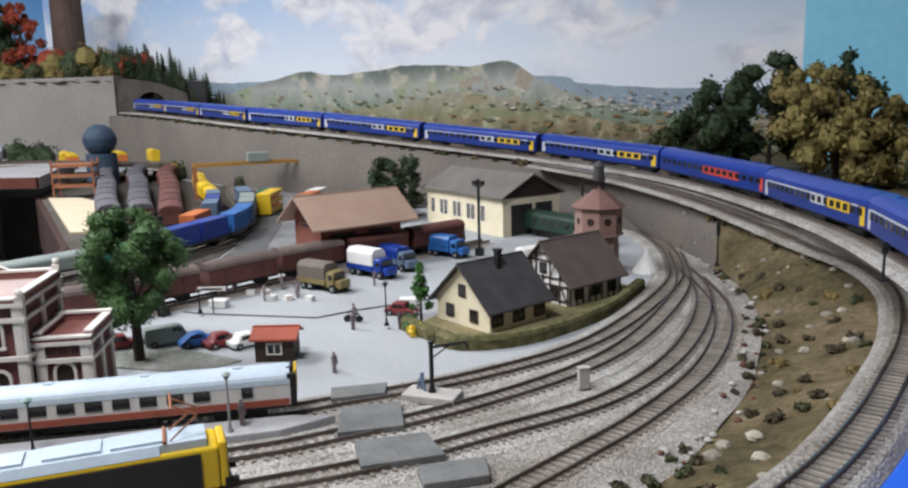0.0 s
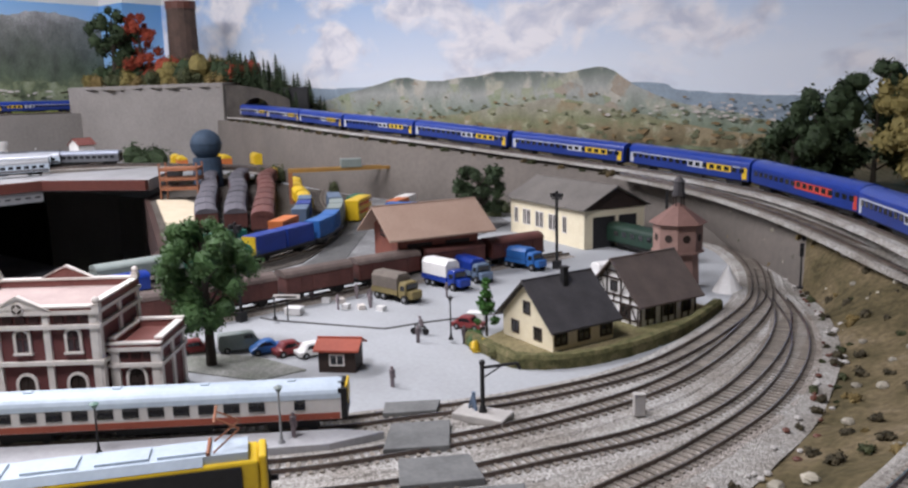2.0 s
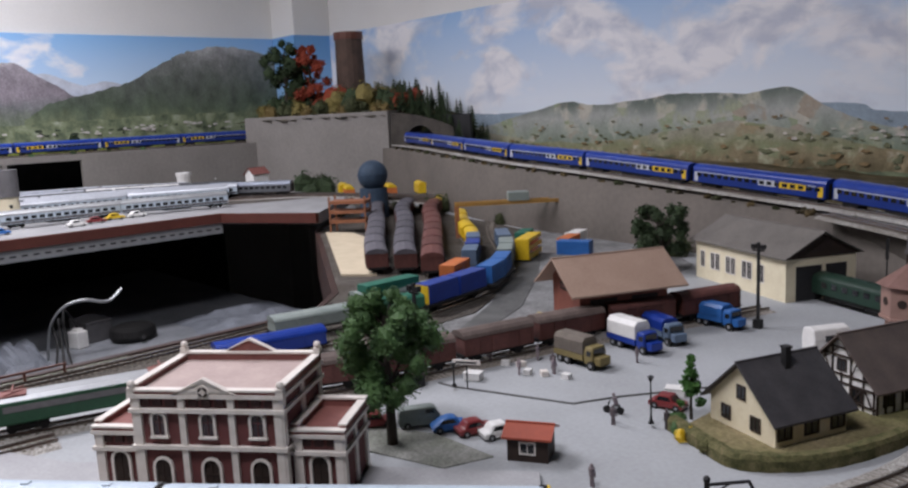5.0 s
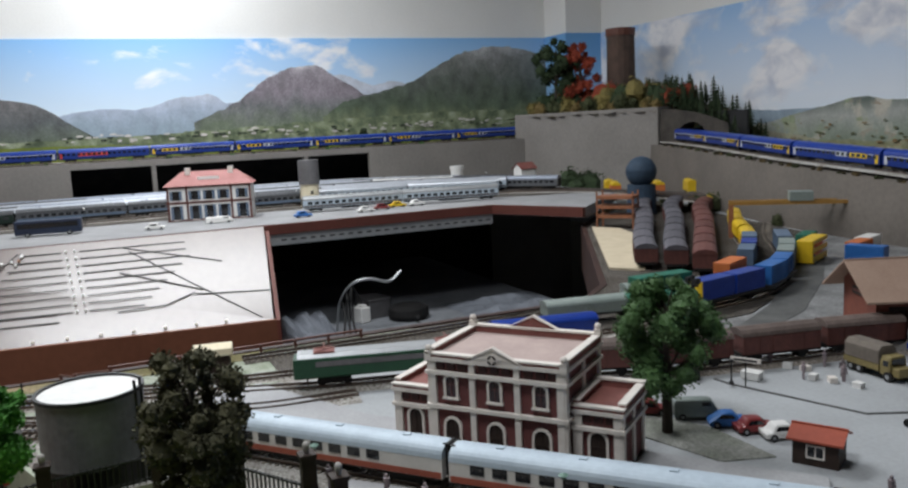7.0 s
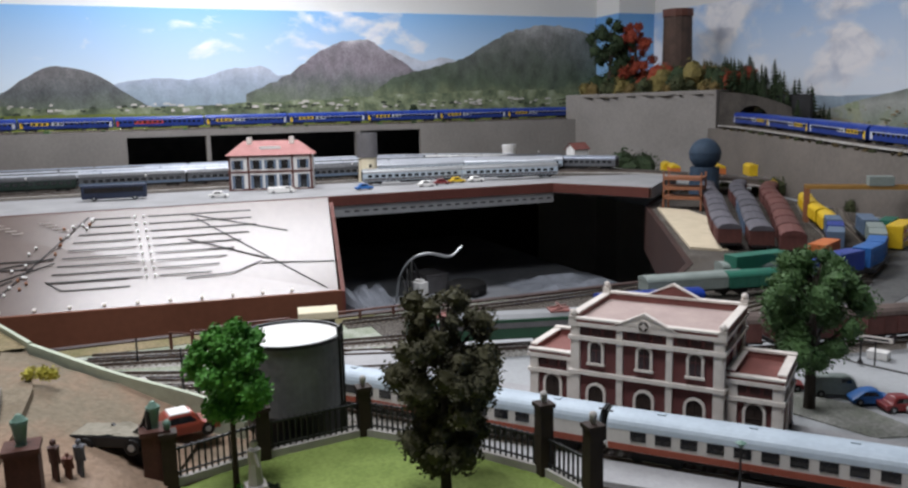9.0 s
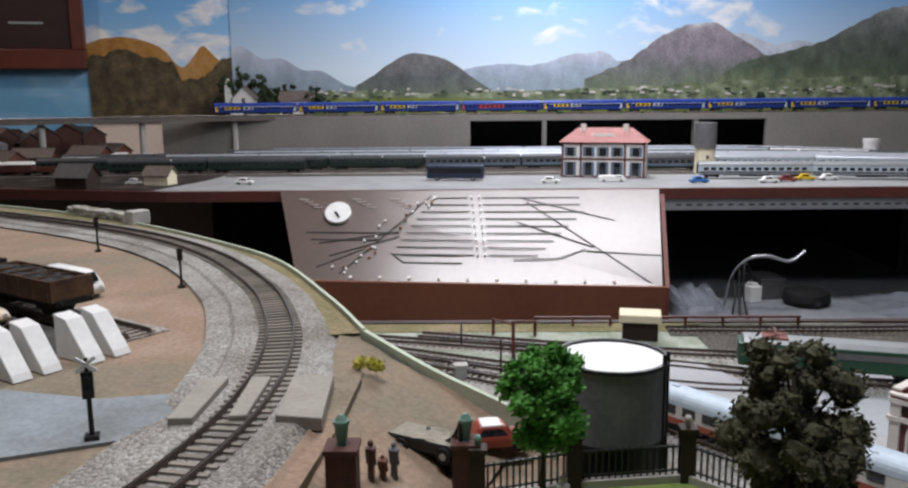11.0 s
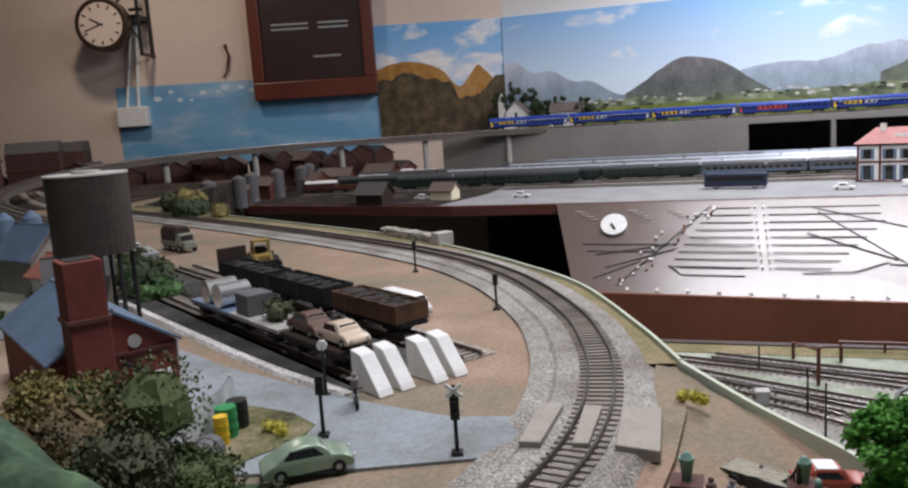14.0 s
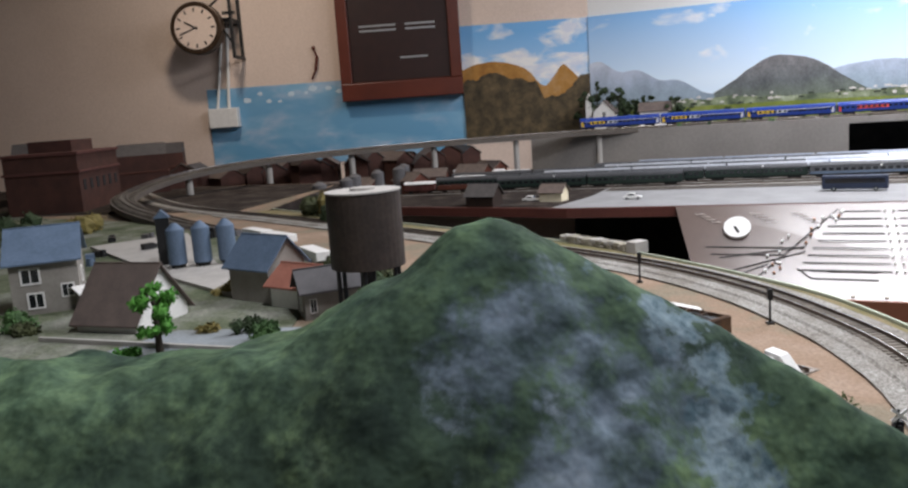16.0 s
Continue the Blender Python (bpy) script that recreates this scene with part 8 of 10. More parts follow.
# ---- the blue train on the upper line ----
# Side blue, darker than the lit roof blue: side shade put into colour.
SHADEDBLUE = mat("shaded blue carriage side", (0.010, 0.035, 0.22), (0.008, 0.026, 0.16), 0.35, s1=30, bump=0.02)
PALEB = mat("pale window band", (0.50, 0.52, 0.56), (0.42, 0.44, 0.48), 0.4, s1=40, bump=0.02)
LB = 0.305
bw = [(-0.135 + 0.017 * i, 0.011) for i in range(17)]
BLUEC = coach("blue_carriage", on_track(NORTH, 0.9), LB, BLUE, SHADEDBLUE, None, "deep blue carriage with a pale stripe and yellow panel", bw, upper=SHADEDBLUE, win_z=(0.0225, 0.0295), group="carriages of the blue train", patches=((0.085, 0.056, 0.0205, 0.0315, YELLOW), (0.143, 0.010, 0.0125, 0.031, YELLOW), (-0.143, 0.009, 0.0125, 0.031, PALEB), (-0.045, 0.185, 0.0300, 0.0318, PALEB), (0.03, 0.04, 0.0205, 0.0300, PALEB), (0.125, 0.016, 0.0300, 0.0318, PALEB)))
REDC = coach("blue_carriage", on_track(NORTH, 0.9), LB, BLUE, SHADEDBLUE, None, "deep blue carriage with a red window panel", bw, upper=SHADEDBLUE, win_z=(0.0225, 0.0295), group="carriages of the blue train", patches=((0.04, 0.10, 0.0195, 0.031, mat("bright red paint", (0.5, 0.05, 0.03))), (0.145, 0.008, 0.0125, 0.03, mat("bright red paint", (0.5, 0.05, 0.03)))))
s_end = s_near(NORTH, 0.10, 0.64)
k = 0
spots = []
while s_end - 0.155 - 0.312 * k > 0.30:
    spots.append(s_end - 0.155 - 0.312 * k)
    k += 1
for i, s in enumerate(spots):
    if i == 0:
        BLUEC.matrix_basis = on_track(NORTH, s)
    elif i == 2:
        REDC.matrix_basis = on_track(NORTH, s)
    else:
        copy_thing(BLUEC, on_track(NORTH, s))
curve = smooth_line([(-3.27, 2.0, UP), (-3.27, 1.0, UP), (-3.27, 0.0, UP), (-3.265, -0.45, UP), (-3.20, -0.85, UP), (-3.02, -1.25, UP), (-2.75, -1.6, UP), (-2.4, -1.85, UP - 0.005), (-2.05, -1.95, UP - 0.02), (-1.75, -1.90, UP - 0.045), (-1.55, -1.72, UP - 0.06), (-1.40, -1.45, UP - 0.08), (-1.27, -1.2, UP - 0.088)], 0.015)
track("railway_track", curve, "upper main line along the mountain backdrop", SOOTBED, width=0.022, pitch=0.012)
for i in range(9):
    s = 0.30 + 0.312 * i
    if i != 5:
        copy_thing(BLUEC, on_track(curve, s))
    else:
        copy_thing(REDC, on_track(curve, s))
# viaduct deck and piers on the curve
mb = MB()
cv = curve[170:]
sweep(mb, cv, [(-0.032, -0.014), (0.032, -0.014), (0.032, -0.0005), (-0.032, -0.0005)])
solid("viaduct_deck", mb, GREYPLY2, "brownish grey curved viaduct deck", "viaduct")
for i in range(0, len(cv), 22):
    p = cv[i]
    g = SHELF if (p[0] < -2.4 and p[1] > -1.8) else PLAT
    solid("viaduct_post", MB().cyl((p[0], p[1], g), (p[0], p[1], p[2] - 0.014), 0.011, n=10), CONC, "round grey viaduct post", "pier")

# ---- the track diagram panel ----
A_, B_, C_, D_ = Vector((-2.12, -0.462, 0.0575)), Vector((-2.115, 0.484, 0.0575)), Vector((-1.93, 0.457, -0.148)), Vector((-1.93, -0.39, -0.128))
PANELM = mat("satin brown laminate", (0.135, 0.095, 0.08), (0.11, 0.078, 0.066), 0.29, 0.0, s1=3, s2=60, bump=0.0, spec=1.0)
nrm_ = (B_ - A_).cross(D_ - A_).normalized()
nrm_ = nrm_ if nrm_.z > 0 else -nrm_
pn = thing("control_panel", Matrix(), "sloping track diagram control panel with black lines", "control panel")
part("face", MB().add([A_, B_, C_, D_, A_ - nrm_ * 0.008, B_ - nrm_ * 0.008, C_ - nrm_ * 0.008, D_ - nrm_ * 0.008], [(0, 1, 2, 3), (4, 7, 6, 5), (0, 4, 5, 1), (1, 5, 6, 2), (2, 6, 7, 3), (3, 7, 4, 0)]), PANELM, pn)


def on_panel(u, v, d=0.0):
    """u along the top from the dial's side, v down the slope, both 0 to 1."""
    return A_.lerp(B_, u).lerp(D_.lerp(C_, u), v) + nrm_ * d


LINE = mat("black diagram line", (0.02, 0.018, 0.018), (0.015, 0.014, 0.014), 0.6, bump=0.0)


def panel_line(u0, v0, u1, v1, w=0.0025):
    a, b = on_panel(u0, v0), on_panel(u1, v1)
    t = (b - a).normalized()
    n = nrm_.cross(t) * w / 2
    part("diagram_line", MB().add([a - n, a + n, b + n, b - n, a - n + nrm_ * 0.001, a + n + nrm_ * 0.001, b + n + nrm_ * 0.001, b - n + nrm_ * 0.001], [(4, 5, 6, 7), (0, 1, 5, 4), (2, 3, 7, 6), (1, 2, 6, 5), (3, 0, 4, 7)]), LINE, pn)


for i in range(9):
    v = 0.09 + i * 0.078
    panel_line(0.40 - 0.016 * i, v, 0.495, v)
    panel_line(0.535, v, 0.79 if i < 2 else 0.80 - 0.022 * (i - 2), v)
for u0, v0, u1, v1 in ((0.12, 0.93, 0.40, 0.06), (0.65, 0.14, 0.97, 0.97), (0.62, 0.36, 0.82, 0.62), (0.64, 0.10, 0.88, 0.34), (0.08, 0.60, 0.30, 0.47), (0.05, 0.48, 0.30, 0.48), (0.06, 0.56, 0.25, 0.56), (0.30, 0.80, 0.46, 0.80), (0.30, 0.72, 0.46, 0.72), (0.60, 0.76, 0.72, 0.74), (0.72, 0.74, 0.80, 0.64), (0.80, 0.66, 1.0, 0.70), (0.06, 0.86, 0.2, 0.66), (0.10, 0.74, 0.30, 0.52), (0.27, 0.70, 0.30, 0.80)):
    panel_line(u0, v0, u1, v1)
for i in range(9):
    for u in (0.505, 0.525):
        c = on_panel(u, 0.09 + i * 0.078)
        part("switch", MB().cyl(c, c + nrm_ * 0.005, 0.0026, n=8), WHITE, pn)
rnd = random.Random(5)
for i in range(26):
    f = rnd.random()
    c = on_panel(0.13 + 0.26 * f + rnd.uniform(-0.03, 0.03), 0.90 - 0.80 * f + rnd.uniform(-0.05, 0.05))
    part("button", MB().cyl(c, c + nrm_ * 0.005, 0.0031, n=8), WHITE if i % 3 else RUST, pn)
for i in range(10):
    c = on_panel(0.15 + 0.08 * i, 0.965)
    part("clip", MB().cyl(c, c + nrm_ * 0.004, 0.0042, n=8), IVORY, pn)
c = on_panel(0.145, 0.27)
dl = part("dial", MB().cyl(c, c + nrm_ * 0.008, 0.032, n=28), WHITE, pn, "round white analogue meter")
part("hand", MB().cyl(c + nrm_ * 0.009 - Vector((0, 0.006, 0.0)), c + nrm_ * 0.009 + Vector((0.012, 0.004, -0.012)), 0.003), LINE, dl)
for i in range(4):
    for u in (0.06, 0.2, 0.3):
        a = on_panel(u, 0.10 + 0.01 * i, 0.0012)
        part("caption_bar", MB().box(-0.0, -0.012, -0.0006, 0.002, 0.012, 0.0006, Matrix.Translation(a + Vector((0.004 * i, 0.012 * i, -0.004 * i)))), IVORY, pn)
FB_ = [(-1.9315, -0.395, -0.62), (-1.9315, 0.462, -0.62), (-1.9315, 0.462, -0.147), (-1.9315, -0.395, -0.127)]
solid("panel_front_board", MB().add(FB_ + [(x + 0.014, y, z) for x, y, z in FB_], [(0, 1, 2, 3), (4, 7, 6, 5), (0, 4, 5, 1), (1, 5, 6, 2), (2, 6, 7, 3), (3, 7, 4, 0)]), mat("warm brown front board", (0.20, 0.075, 0.042), (0.15, 0.055, 0.03), 0.5, s1=5, s2=70, bump=0.04), "brown stained front board below the panel", "panel")
solid("panel_side_red", MB().add([(-2.113, 0.487, 0.045), (-1.925, 0.462, -0.15), (-1.925, 0.462, -0.6), (-2.113, 0.487, -0.6), (-2.113, 0.497, 0.045), (-1.925, 0.472, -0.15), (-1.925, 0.472, -0.6), (-2.113, 0.497, -0.6)], [(0, 1, 2, 3), (4, 7, 6, 5), (0, 4, 5, 1), (1, 5, 6, 2)]), REDWOOD, "red brown side board of the panel desk", "panel")
# covers and cables on the low shelf
CLOTH = mat("crumpled grey sheet", (0.19, 0.205, 0.235), (0.12, 0.13, 0.15), 0.8, s1=20)
solid("low_shelf", MB().box(-3.2, 0.5, -0.27, -1.75, 1.34, -0.25), mat("dusty grey shelf", (0.24, 0.25, 0.27), (0.16, 0.17, 0.185), 0.85, s1=8, s2=90), "low grey shelf under the far board", "shelf")
for cx, cy, sx, sy, amp, sd in ((-2.16, 0.585, 0.30, 0.15, 0.045, 1), (-2.10, 1.19, 0.34, 0.32, 0.028, 2), (-1.90, 1.02, 0.16, 0.2, 0.018, 5)):
    rows = []
    for i in range(22):
        row = []
        for j in range(22):
            a, b = i / 21 - 0.5, j / 21 - 0.5
            fall = max(0.0, 1 - (2 * max(abs(a), abs(b))) ** 4)
            row.append((cx + sx * a + 0.02 * noise.noise((a * 4, b * 4, sd + 3)), cy + sy * b + 0.02 * noise.noise((a * 4, b * 4, sd + 8)), -0.249 + fall * amp * (0.25 + abs(noise.noise((a * 3.1, b * 4.2, sd * 9))) * 1.6 + 0.3 * abs(noise.noise((a * 9, b * 9, sd))))))
        rows.append(row)
    tagged(part("crumpled_sheet", MB().strip(rows), CLOTH, None), "crumpled blue grey sheet lying on the low shelf", "sheet", "sheets under the far board")
mb = MB()
sweep(mb, smooth_line([(-2.12, 0.66, -0.245), (-2.10, 0.67, -0.16), (-2.08, 0.70, -0.115), (-2.07, 0.745, -0.105), (-2.07, 0.80, -0.118), (-2.08, 0.84, -0.095)], 0.008), [(0.0042 * math.cos(a), 0.0042 * math.sin(a)) for a in np.linspace(0, 5.5, 7)])
tagged(part("cable", mb, GALV, None), "pale grey looped cable", "cable")
for k in range(3):
    mb = MB()
    sweep(mb, smooth_line([(-2.05 + 0.02 * k, 0.66 + 0.012 * k, -0.246), (-2.08, 0.675 + 0.01 * k, -0.20), (-2.12, 0.68 + 0.015 * k, -0.17 + 0.02 * k), (-2.2, 0.70 + 0.03 * k, -0.20)], 0.01), [(0.003 * math.cos(a), 0.003 * math.sin(a)) for a in np.linspace(0, 5.5, 6)])
    tagged(part("cable", mb, UNDER, None), "thin black cable hanging over the shelf", "cable")
pad = thing("seat_pad", pose(-2.16, 0.885, -0.25), "black round padded cushion on the low shelf", "cushion")
part("pad", MB().cyl((0, 0, 0), (0, 0, 0.012), 0.052, 0.060, 28).cyl((0, 0, 0.012), (0, 0, 0.034), 0.060, 0.056, 28).cyl((0, 0, 0.034), (0, 0, 0.040), 0.056, 0.040, 28), UNDER, pad, bevel=0.003)
part("handle", MB().cyl((0.062, 0, 0.012), (0.075, 0, 0.018), 0.006, n=8), METAL, pad)
tagged(part("power_adapter", MB().box(-0.02, -0.016, 0, 0.02, 0.016, 0.045).box(-0.012, -0.01, 0.045, 0.012, 0.01, 0.052), WHITE, None, bevel=0.003), "white plastic power adapter on the shelf", "power adapter").matrix_basis = pose(-2.19, 0.755, -0.25, 0, 0, 20)
tagged(part("tool_box", MB().box(-0.05, -0.035, 0, 0.05, 0.035, 0.05).box(-0.052, -0.037, 0.05, 0.052, 0.037, 0.056), GREYV, None, bevel=0.003), "dull grey box on the low shelf", "box").matrix_basis = pose(-2.26, 0.81, -0.25, 0, 0, 8)
strip = tagged(part("perforated_strip", MB().box(-2.131, 0.50, 0.003, -2.126, 1.15, 0.031), GALV, None), "pale grey perforated strip under the far board", "strip", kind="structure")
for i in range(24):
    y = 0.53 + 0.026 * i
    part("slot", MB().box(-2.127, y, 0.014, -2.1254, y + 0.014, 0.018), BLACKISH, strip)

# ---- far station ----
ws = thing("white_station", pose(-2.415, 0.392, SHELF, 0, 0, 74), "white station with dark shutters and a red hipped roof", "building")
Wd, Dp, He = 0.235, 0.085, 0.100
part("wall", MB().box(-Wd / 2, 0, 0, Wd / 2, Dp, He), WHITE, ws)
mbr = MB().add([(-Wd / 2 - 0.008, -0.008, He), (Wd / 2 + 0.008, -0.008, He), (Wd / 2 + 0.008, Dp + 0.008, He), (-Wd / 2 - 0.008, Dp + 0.008, He), (-Wd / 2 + 0.04, Dp / 2, He + 0.04), (Wd / 2 - 0.04, Dp / 2, He + 0.04)], [(0, 1, 5, 4), (1, 2, 5), (2, 3, 4, 5), (3, 0, 4), (3, 2, 1, 0)])
part("roof", mbr, mat("rose red roof tiles", (0.40, 0.185, 0.175), (0.32, 0.14, 0.13), 0.7, s1=50), ws)
for z in (0.0, 0.05, 0.094):
    part("string_course", MB().box(-Wd / 2 - 0.002, -0.002, z, Wd / 2 + 0.002, 0.0, z + 0.005), MAROON, ws)
for x in (-Wd / 2 + 0.003, -0.062, 0.062, Wd / 2 - 0.003):
    part("quoin", MB().box(x - 0.003, -0.0015, 0, x + 0.003, 0.0005, He), MAROON, ws)
for x in (-0.092, -0.04, 0.0, 0.04, 0.092):
    for z, h in ((0.005, 0.039), (0.06, 0.026)):
        f = part("window", MB().box(x - 0.011, -0.0022, z - 0.002, x + 0.011, -0.0004, z), IVORY, ws)
        part("pane", MB().box(x - 0.0095, -0.0012, z, x + 0.0095, -0.0004, z + h), GLASS, f)
        part("shutter", MB().box(x - 0.0165, -0.0018, z, x - 0.0098, -0.0002, z + h).box(x + 0.0098, -0.0018, z, x + 0.0165, -0.0002, z + h), GREYBLUE, f)
for x in (-0.06, 0.06):
    part("chimney", MB().box(x - 0.007, Dp * 0.35, He + 0.015, x + 0.007, Dp * 0.55, He + 0.050), IVORY, ws)
part("name_board", MB().box(-0.03, 0.012, He + 0.016, 0.03, 0.014, He + 0.024), WHITE, ws)
tw = thing("round_water_tower", pose(-2.52, 0.71, SHELF), "cream round water tower with a grey tank", "water tower")
part("shaft", MB().cyl((0, 0, 0), (0, 0, 0.075), 0.030, 0.028, 20), PALEYEL, tw)
part("tank", MB().cyl((0, 0, 0.075), (0, 0, 0.15), 0.032, n=20), GREYV, tw)
part("door", MB().box(0.027, -0.006, 0, 0.0305, 0.006, 0.02), DARKWOOD, tw)
part("window", MB().box(0.026, -0.004, 0.045, 0.0297, 0.004, 0.055), GLASS, tw)
DARKBUS = mat("navy bus paint", (0.02, 0.03, 0.06), (0.014, 0.02, 0.042), 0.4, bump=0.02)
bus = thing("coach_bus", pose(-2.37, -0.025, SHELF, 0, 0, 84), "dark blue parked coach bus", "bus")
part("body", MB().box(-0.08, -0.016, 0.006, 0.08, 0.016, 0.042), DARKBUS, bus, bevel=0.003)
part("window_band", MB().box(-0.072, -0.0166, 0.022, 0.072, 0.0166, 0.035), GLASS, bus)
wheels(bus, (-0.05, 0.05), 0.0145, 0.0065, 0.003)
DMU = coach("railbus", pose(-2.36, 0.80, SHELF + 0.003, 0, 0, 84), 0.30, GALV, SILVER, GREYV, "silver grey railbus standing on the front track", [(-0.13 + 0.02 * i, 0.013) for i in range(14)], group="railbuses")
copy_thing(DMU, pose(-2.315, 1.10, SHELF + 0.003, 0, 0, 78))
for i, (x, y, mt) in enumerate(((-2.27, 0.23, WHITE), (-2.30, 0.40, WHITE), (-2.24, 0.80, WHITE), (-2.27, 0.86, REDCAR), (-2.30, -0.6, WHITE), (-2.25, 0.62, BLUE2), (-2.3, -0.9, WHITE), (-2.3, 0.92, YELLOW), (-2.3, 0.98, WHITE))):
    car("toy_car", pose(x, y, SHELF, 0, 0, 80 + 7 * (i % 3)), 0.05 if i != 1 else 0.075, mt, "small model car parked at the far station", H=0.018, shape="van" if i == 1 else "sedan", group="cars at the far station")
# long pale trains on parallel tracks
BRIGHTROOF = mat("silver grey roof", (0.50, 0.52, 0.56), (0.36, 0.38, 0.42), 0.35, 0.3, s1=18, s2=200, bump=0.02)
LILACROOF = mat("blue grey roof", (0.27, 0.30, 0.36), (0.19, 0.21, 0.26), 0.4, 0.2, s1=18, s2=200, bump=0.02)
DARKROOF = mat("dark grey carriage roof", (0.075, 0.078, 0.085), (0.045, 0.047, 0.052), 0.5, 0.1, s1=18, s2=200, bump=0.02)
DARKSIDE = mat("dark grey carriage side", (0.10, 0.105, 0.115), (0.07, 0.073, 0.08), 0.5, s1=30, bump=0.02)
WINE = mat("wine red carriage side", (0.26, 0.03, 0.05), (0.2, 0.024, 0.04), 0.4, s1=30, bump=0.02)
far_wins = [(-0.13 + 0.02 * i, 0.013) for i in range(14)]
PALETRAIN = coach("silver_carriage", pose(-2.78, -0.55, SHELF + 0.0045, 0, 0, 90), 0.30, BRIGHTROOF, SILVER, DARKSIDE, "silver grey carriage standing at the far station", far_wins, group="silver trains at the far station")
GREENTRAIN = coach("green_carriage", pose(-2.70, -0.85, SHELF + 0.0045, 0, 0, 90), 0.30, DARKROOF, mat("black green carriage side", (0.018, 0.035, 0.028), (0.012, 0.024, 0.02), 0.4, s1=40, bump=0.02), None, "dark green carriage with a grey roof", far_wins, group="green trains at the far station")
LILACTRAIN = coach("grey_carriage", pose(-2.78, -0.55, SHELF + 0.0045, 0, 0, 90), 0.30, LILACROOF, DARKSIDE, None, "blue grey carriage standing at the far station", far_wins, group="grey trains at the far station")
DARKTRAIN = coach("dark_carriage", pose(-2.78, -0.55, SHELF + 0.0045, 0, 0, 90), 0.30, DARKROOF, DARKSIDE, GREYBLUE, "dark grey carriage standing at the far station", far_wins, group="dark trains at the far station")
REDTRAIN = coach("red_carriage", pose(-2.78, -0.55, SHELF + 0.0045, 0, 0, 90), 0.30, WHITE, WINE, WHITE, "wine red and white carriage at the far station", far_wins, group="red trains at the far station")
lanes = []
for i, x in enumerate((-2.62, -2.70, -2.78, -2.86, -2.94, -3.02, -3.10)):
    ln = smooth_line([(x + 0.05, -1.45, SHELF), (x, -0.8, SHELF), (x, 0.2, SHELF), (x + 0.02, 0.9, SHELF), (x + 0.14 + 0.02 * i, 1.3, SHELF), (x + 0.42 + 0.05 * i, 1.58, SHELF), (x + 0.75 + 0.06 * i, 1.72 + 0.03 * i, SHELF * 0.6)], 0.02)
    lanes.append(ln)
    track("railway_track", ln, "track of the far station on grey ballast", BALLAST, width=0.02, bed_h=0.0015, pitch=0.012)
used = []
for lane, first, kinds in ((0, 0.50, "GG"), (0, 2.05, "DSS"), (1, 0.25, "GGGGDDDSS"), (2, 0.62, "SSSSSSSS"), (3, 0.25, "GGGGLLDDDL"), (4, 0.80, "SSSSSSR"), (5, 0.75, "DDDLLLDD"), (6, 0.9, "LLLLSSS")):
    for i, c in enumerate(kinds):
        model = {"S": PALETRAIN, "G": GREENTRAIN, "L": LILACTRAIN, "D": DARKTRAIN, "R": REDTRAIN}[c]
        m = on_track(lanes[lane], first + 0.307 * i, 0.005)
        if model in used:
            copy_thing(model, m)
        else:
            model.matrix_basis = m
            used.append(model)
for i in range(16):
    lamp_post(pose(-2.58 - 0.09 * (i % 3) - 0.30 * (i % 2), -0.9 + 0.16 * i, SHELF), 0.05, "tiny pale lamp between the far tracks", shade=WHITE)
gable_house("signal_box", pose(-2.86, 1.66, SHELF, 0, 0, 100), 0.07, 0.05, 0.055, 0.075, WHITE, ROOFRED, "white signal box with a red roof")
ob = tagged(part("relay_hut", MB().cyl((0, 0, 0), (0, 0, 0.06), 0.025, n=16).cyl((0, 0, 0.06), (0, 0, 0.075), 0.028, n=16), WHITE, None), "white round hut at the far tracks", "hut")
ob.matrix_basis = pose(-2.98, 1.42, SHELF)
bush("bush", -2.70, 1.82, 0.0, 0.11, LEAFO, "dark green shrub below the grey wall", 201, 900, 0.007)
bush("bush", -1.93, 1.76, 0.0, 0.06, LEAFD, "olive shrub at the line", 202, 500, 0.005)
for i, (x, y, r) in enumerate(((-2.2, 1.84, 0.03), (-1.55, 1.66, 0.03), (-0.9, 1.52, 0.04), (-3.3, 1.4, 0.04))):
    bush("bush", x, y, 0.0 if i < 3 else UP, r, LEAFD, "low scrub at the foot of the wall", 210 + i, 260, 0.004)

# ---- castle hill over the tunnel ----
LEAFK2 = mat("ochre olive foliage", (0.22, 0.16, 0.06), (0.12, 0.085, 0.03), 0.85, s1=60, s2=400, bump=0.0)
mb = MB()
rows = []
for i in range(30):
    row = []
    for j in range(24):
        x, y = -3.40 + 1.25 * i / 29, 1.86 + 0.53 * j / 23
        h = 0.310 + 0.05 * min(1, (x + 3.4) / 0.15) * math.exp(-((x + 3.0) / 0.35) ** 2) * min(1, max(0, y - 1.86 - 0.30 * max(0, (x + 3.28)) ) / 0.1)
        if x > -2.52:
            h = 0.310 - 0.55 * (x + 2.52)
        row.append((x, y, h + 0.008 * noise.noise((x * 12, y * 12, 4))))
    rows.append(row)
keep = MB()
n = 24
vs = [p for r in rows for p in r]
fs = []
for j in range(29):
    for i in range(23):
        quad = (j * n + i, j * n + i + 1, (j + 1) * n + i + 1, (j + 1) * n + i)
        cx = sum(vs[q][0] for q in quad) / 4
        cy = sum(vs[q][1] for q in quad) / 4
        line_y = 1.834 + (cx + 3.255) * 0.306
        if cy > line_y - 0.01 and (cx < -2.53 or cy > 2.10):
            fs.append(quad)
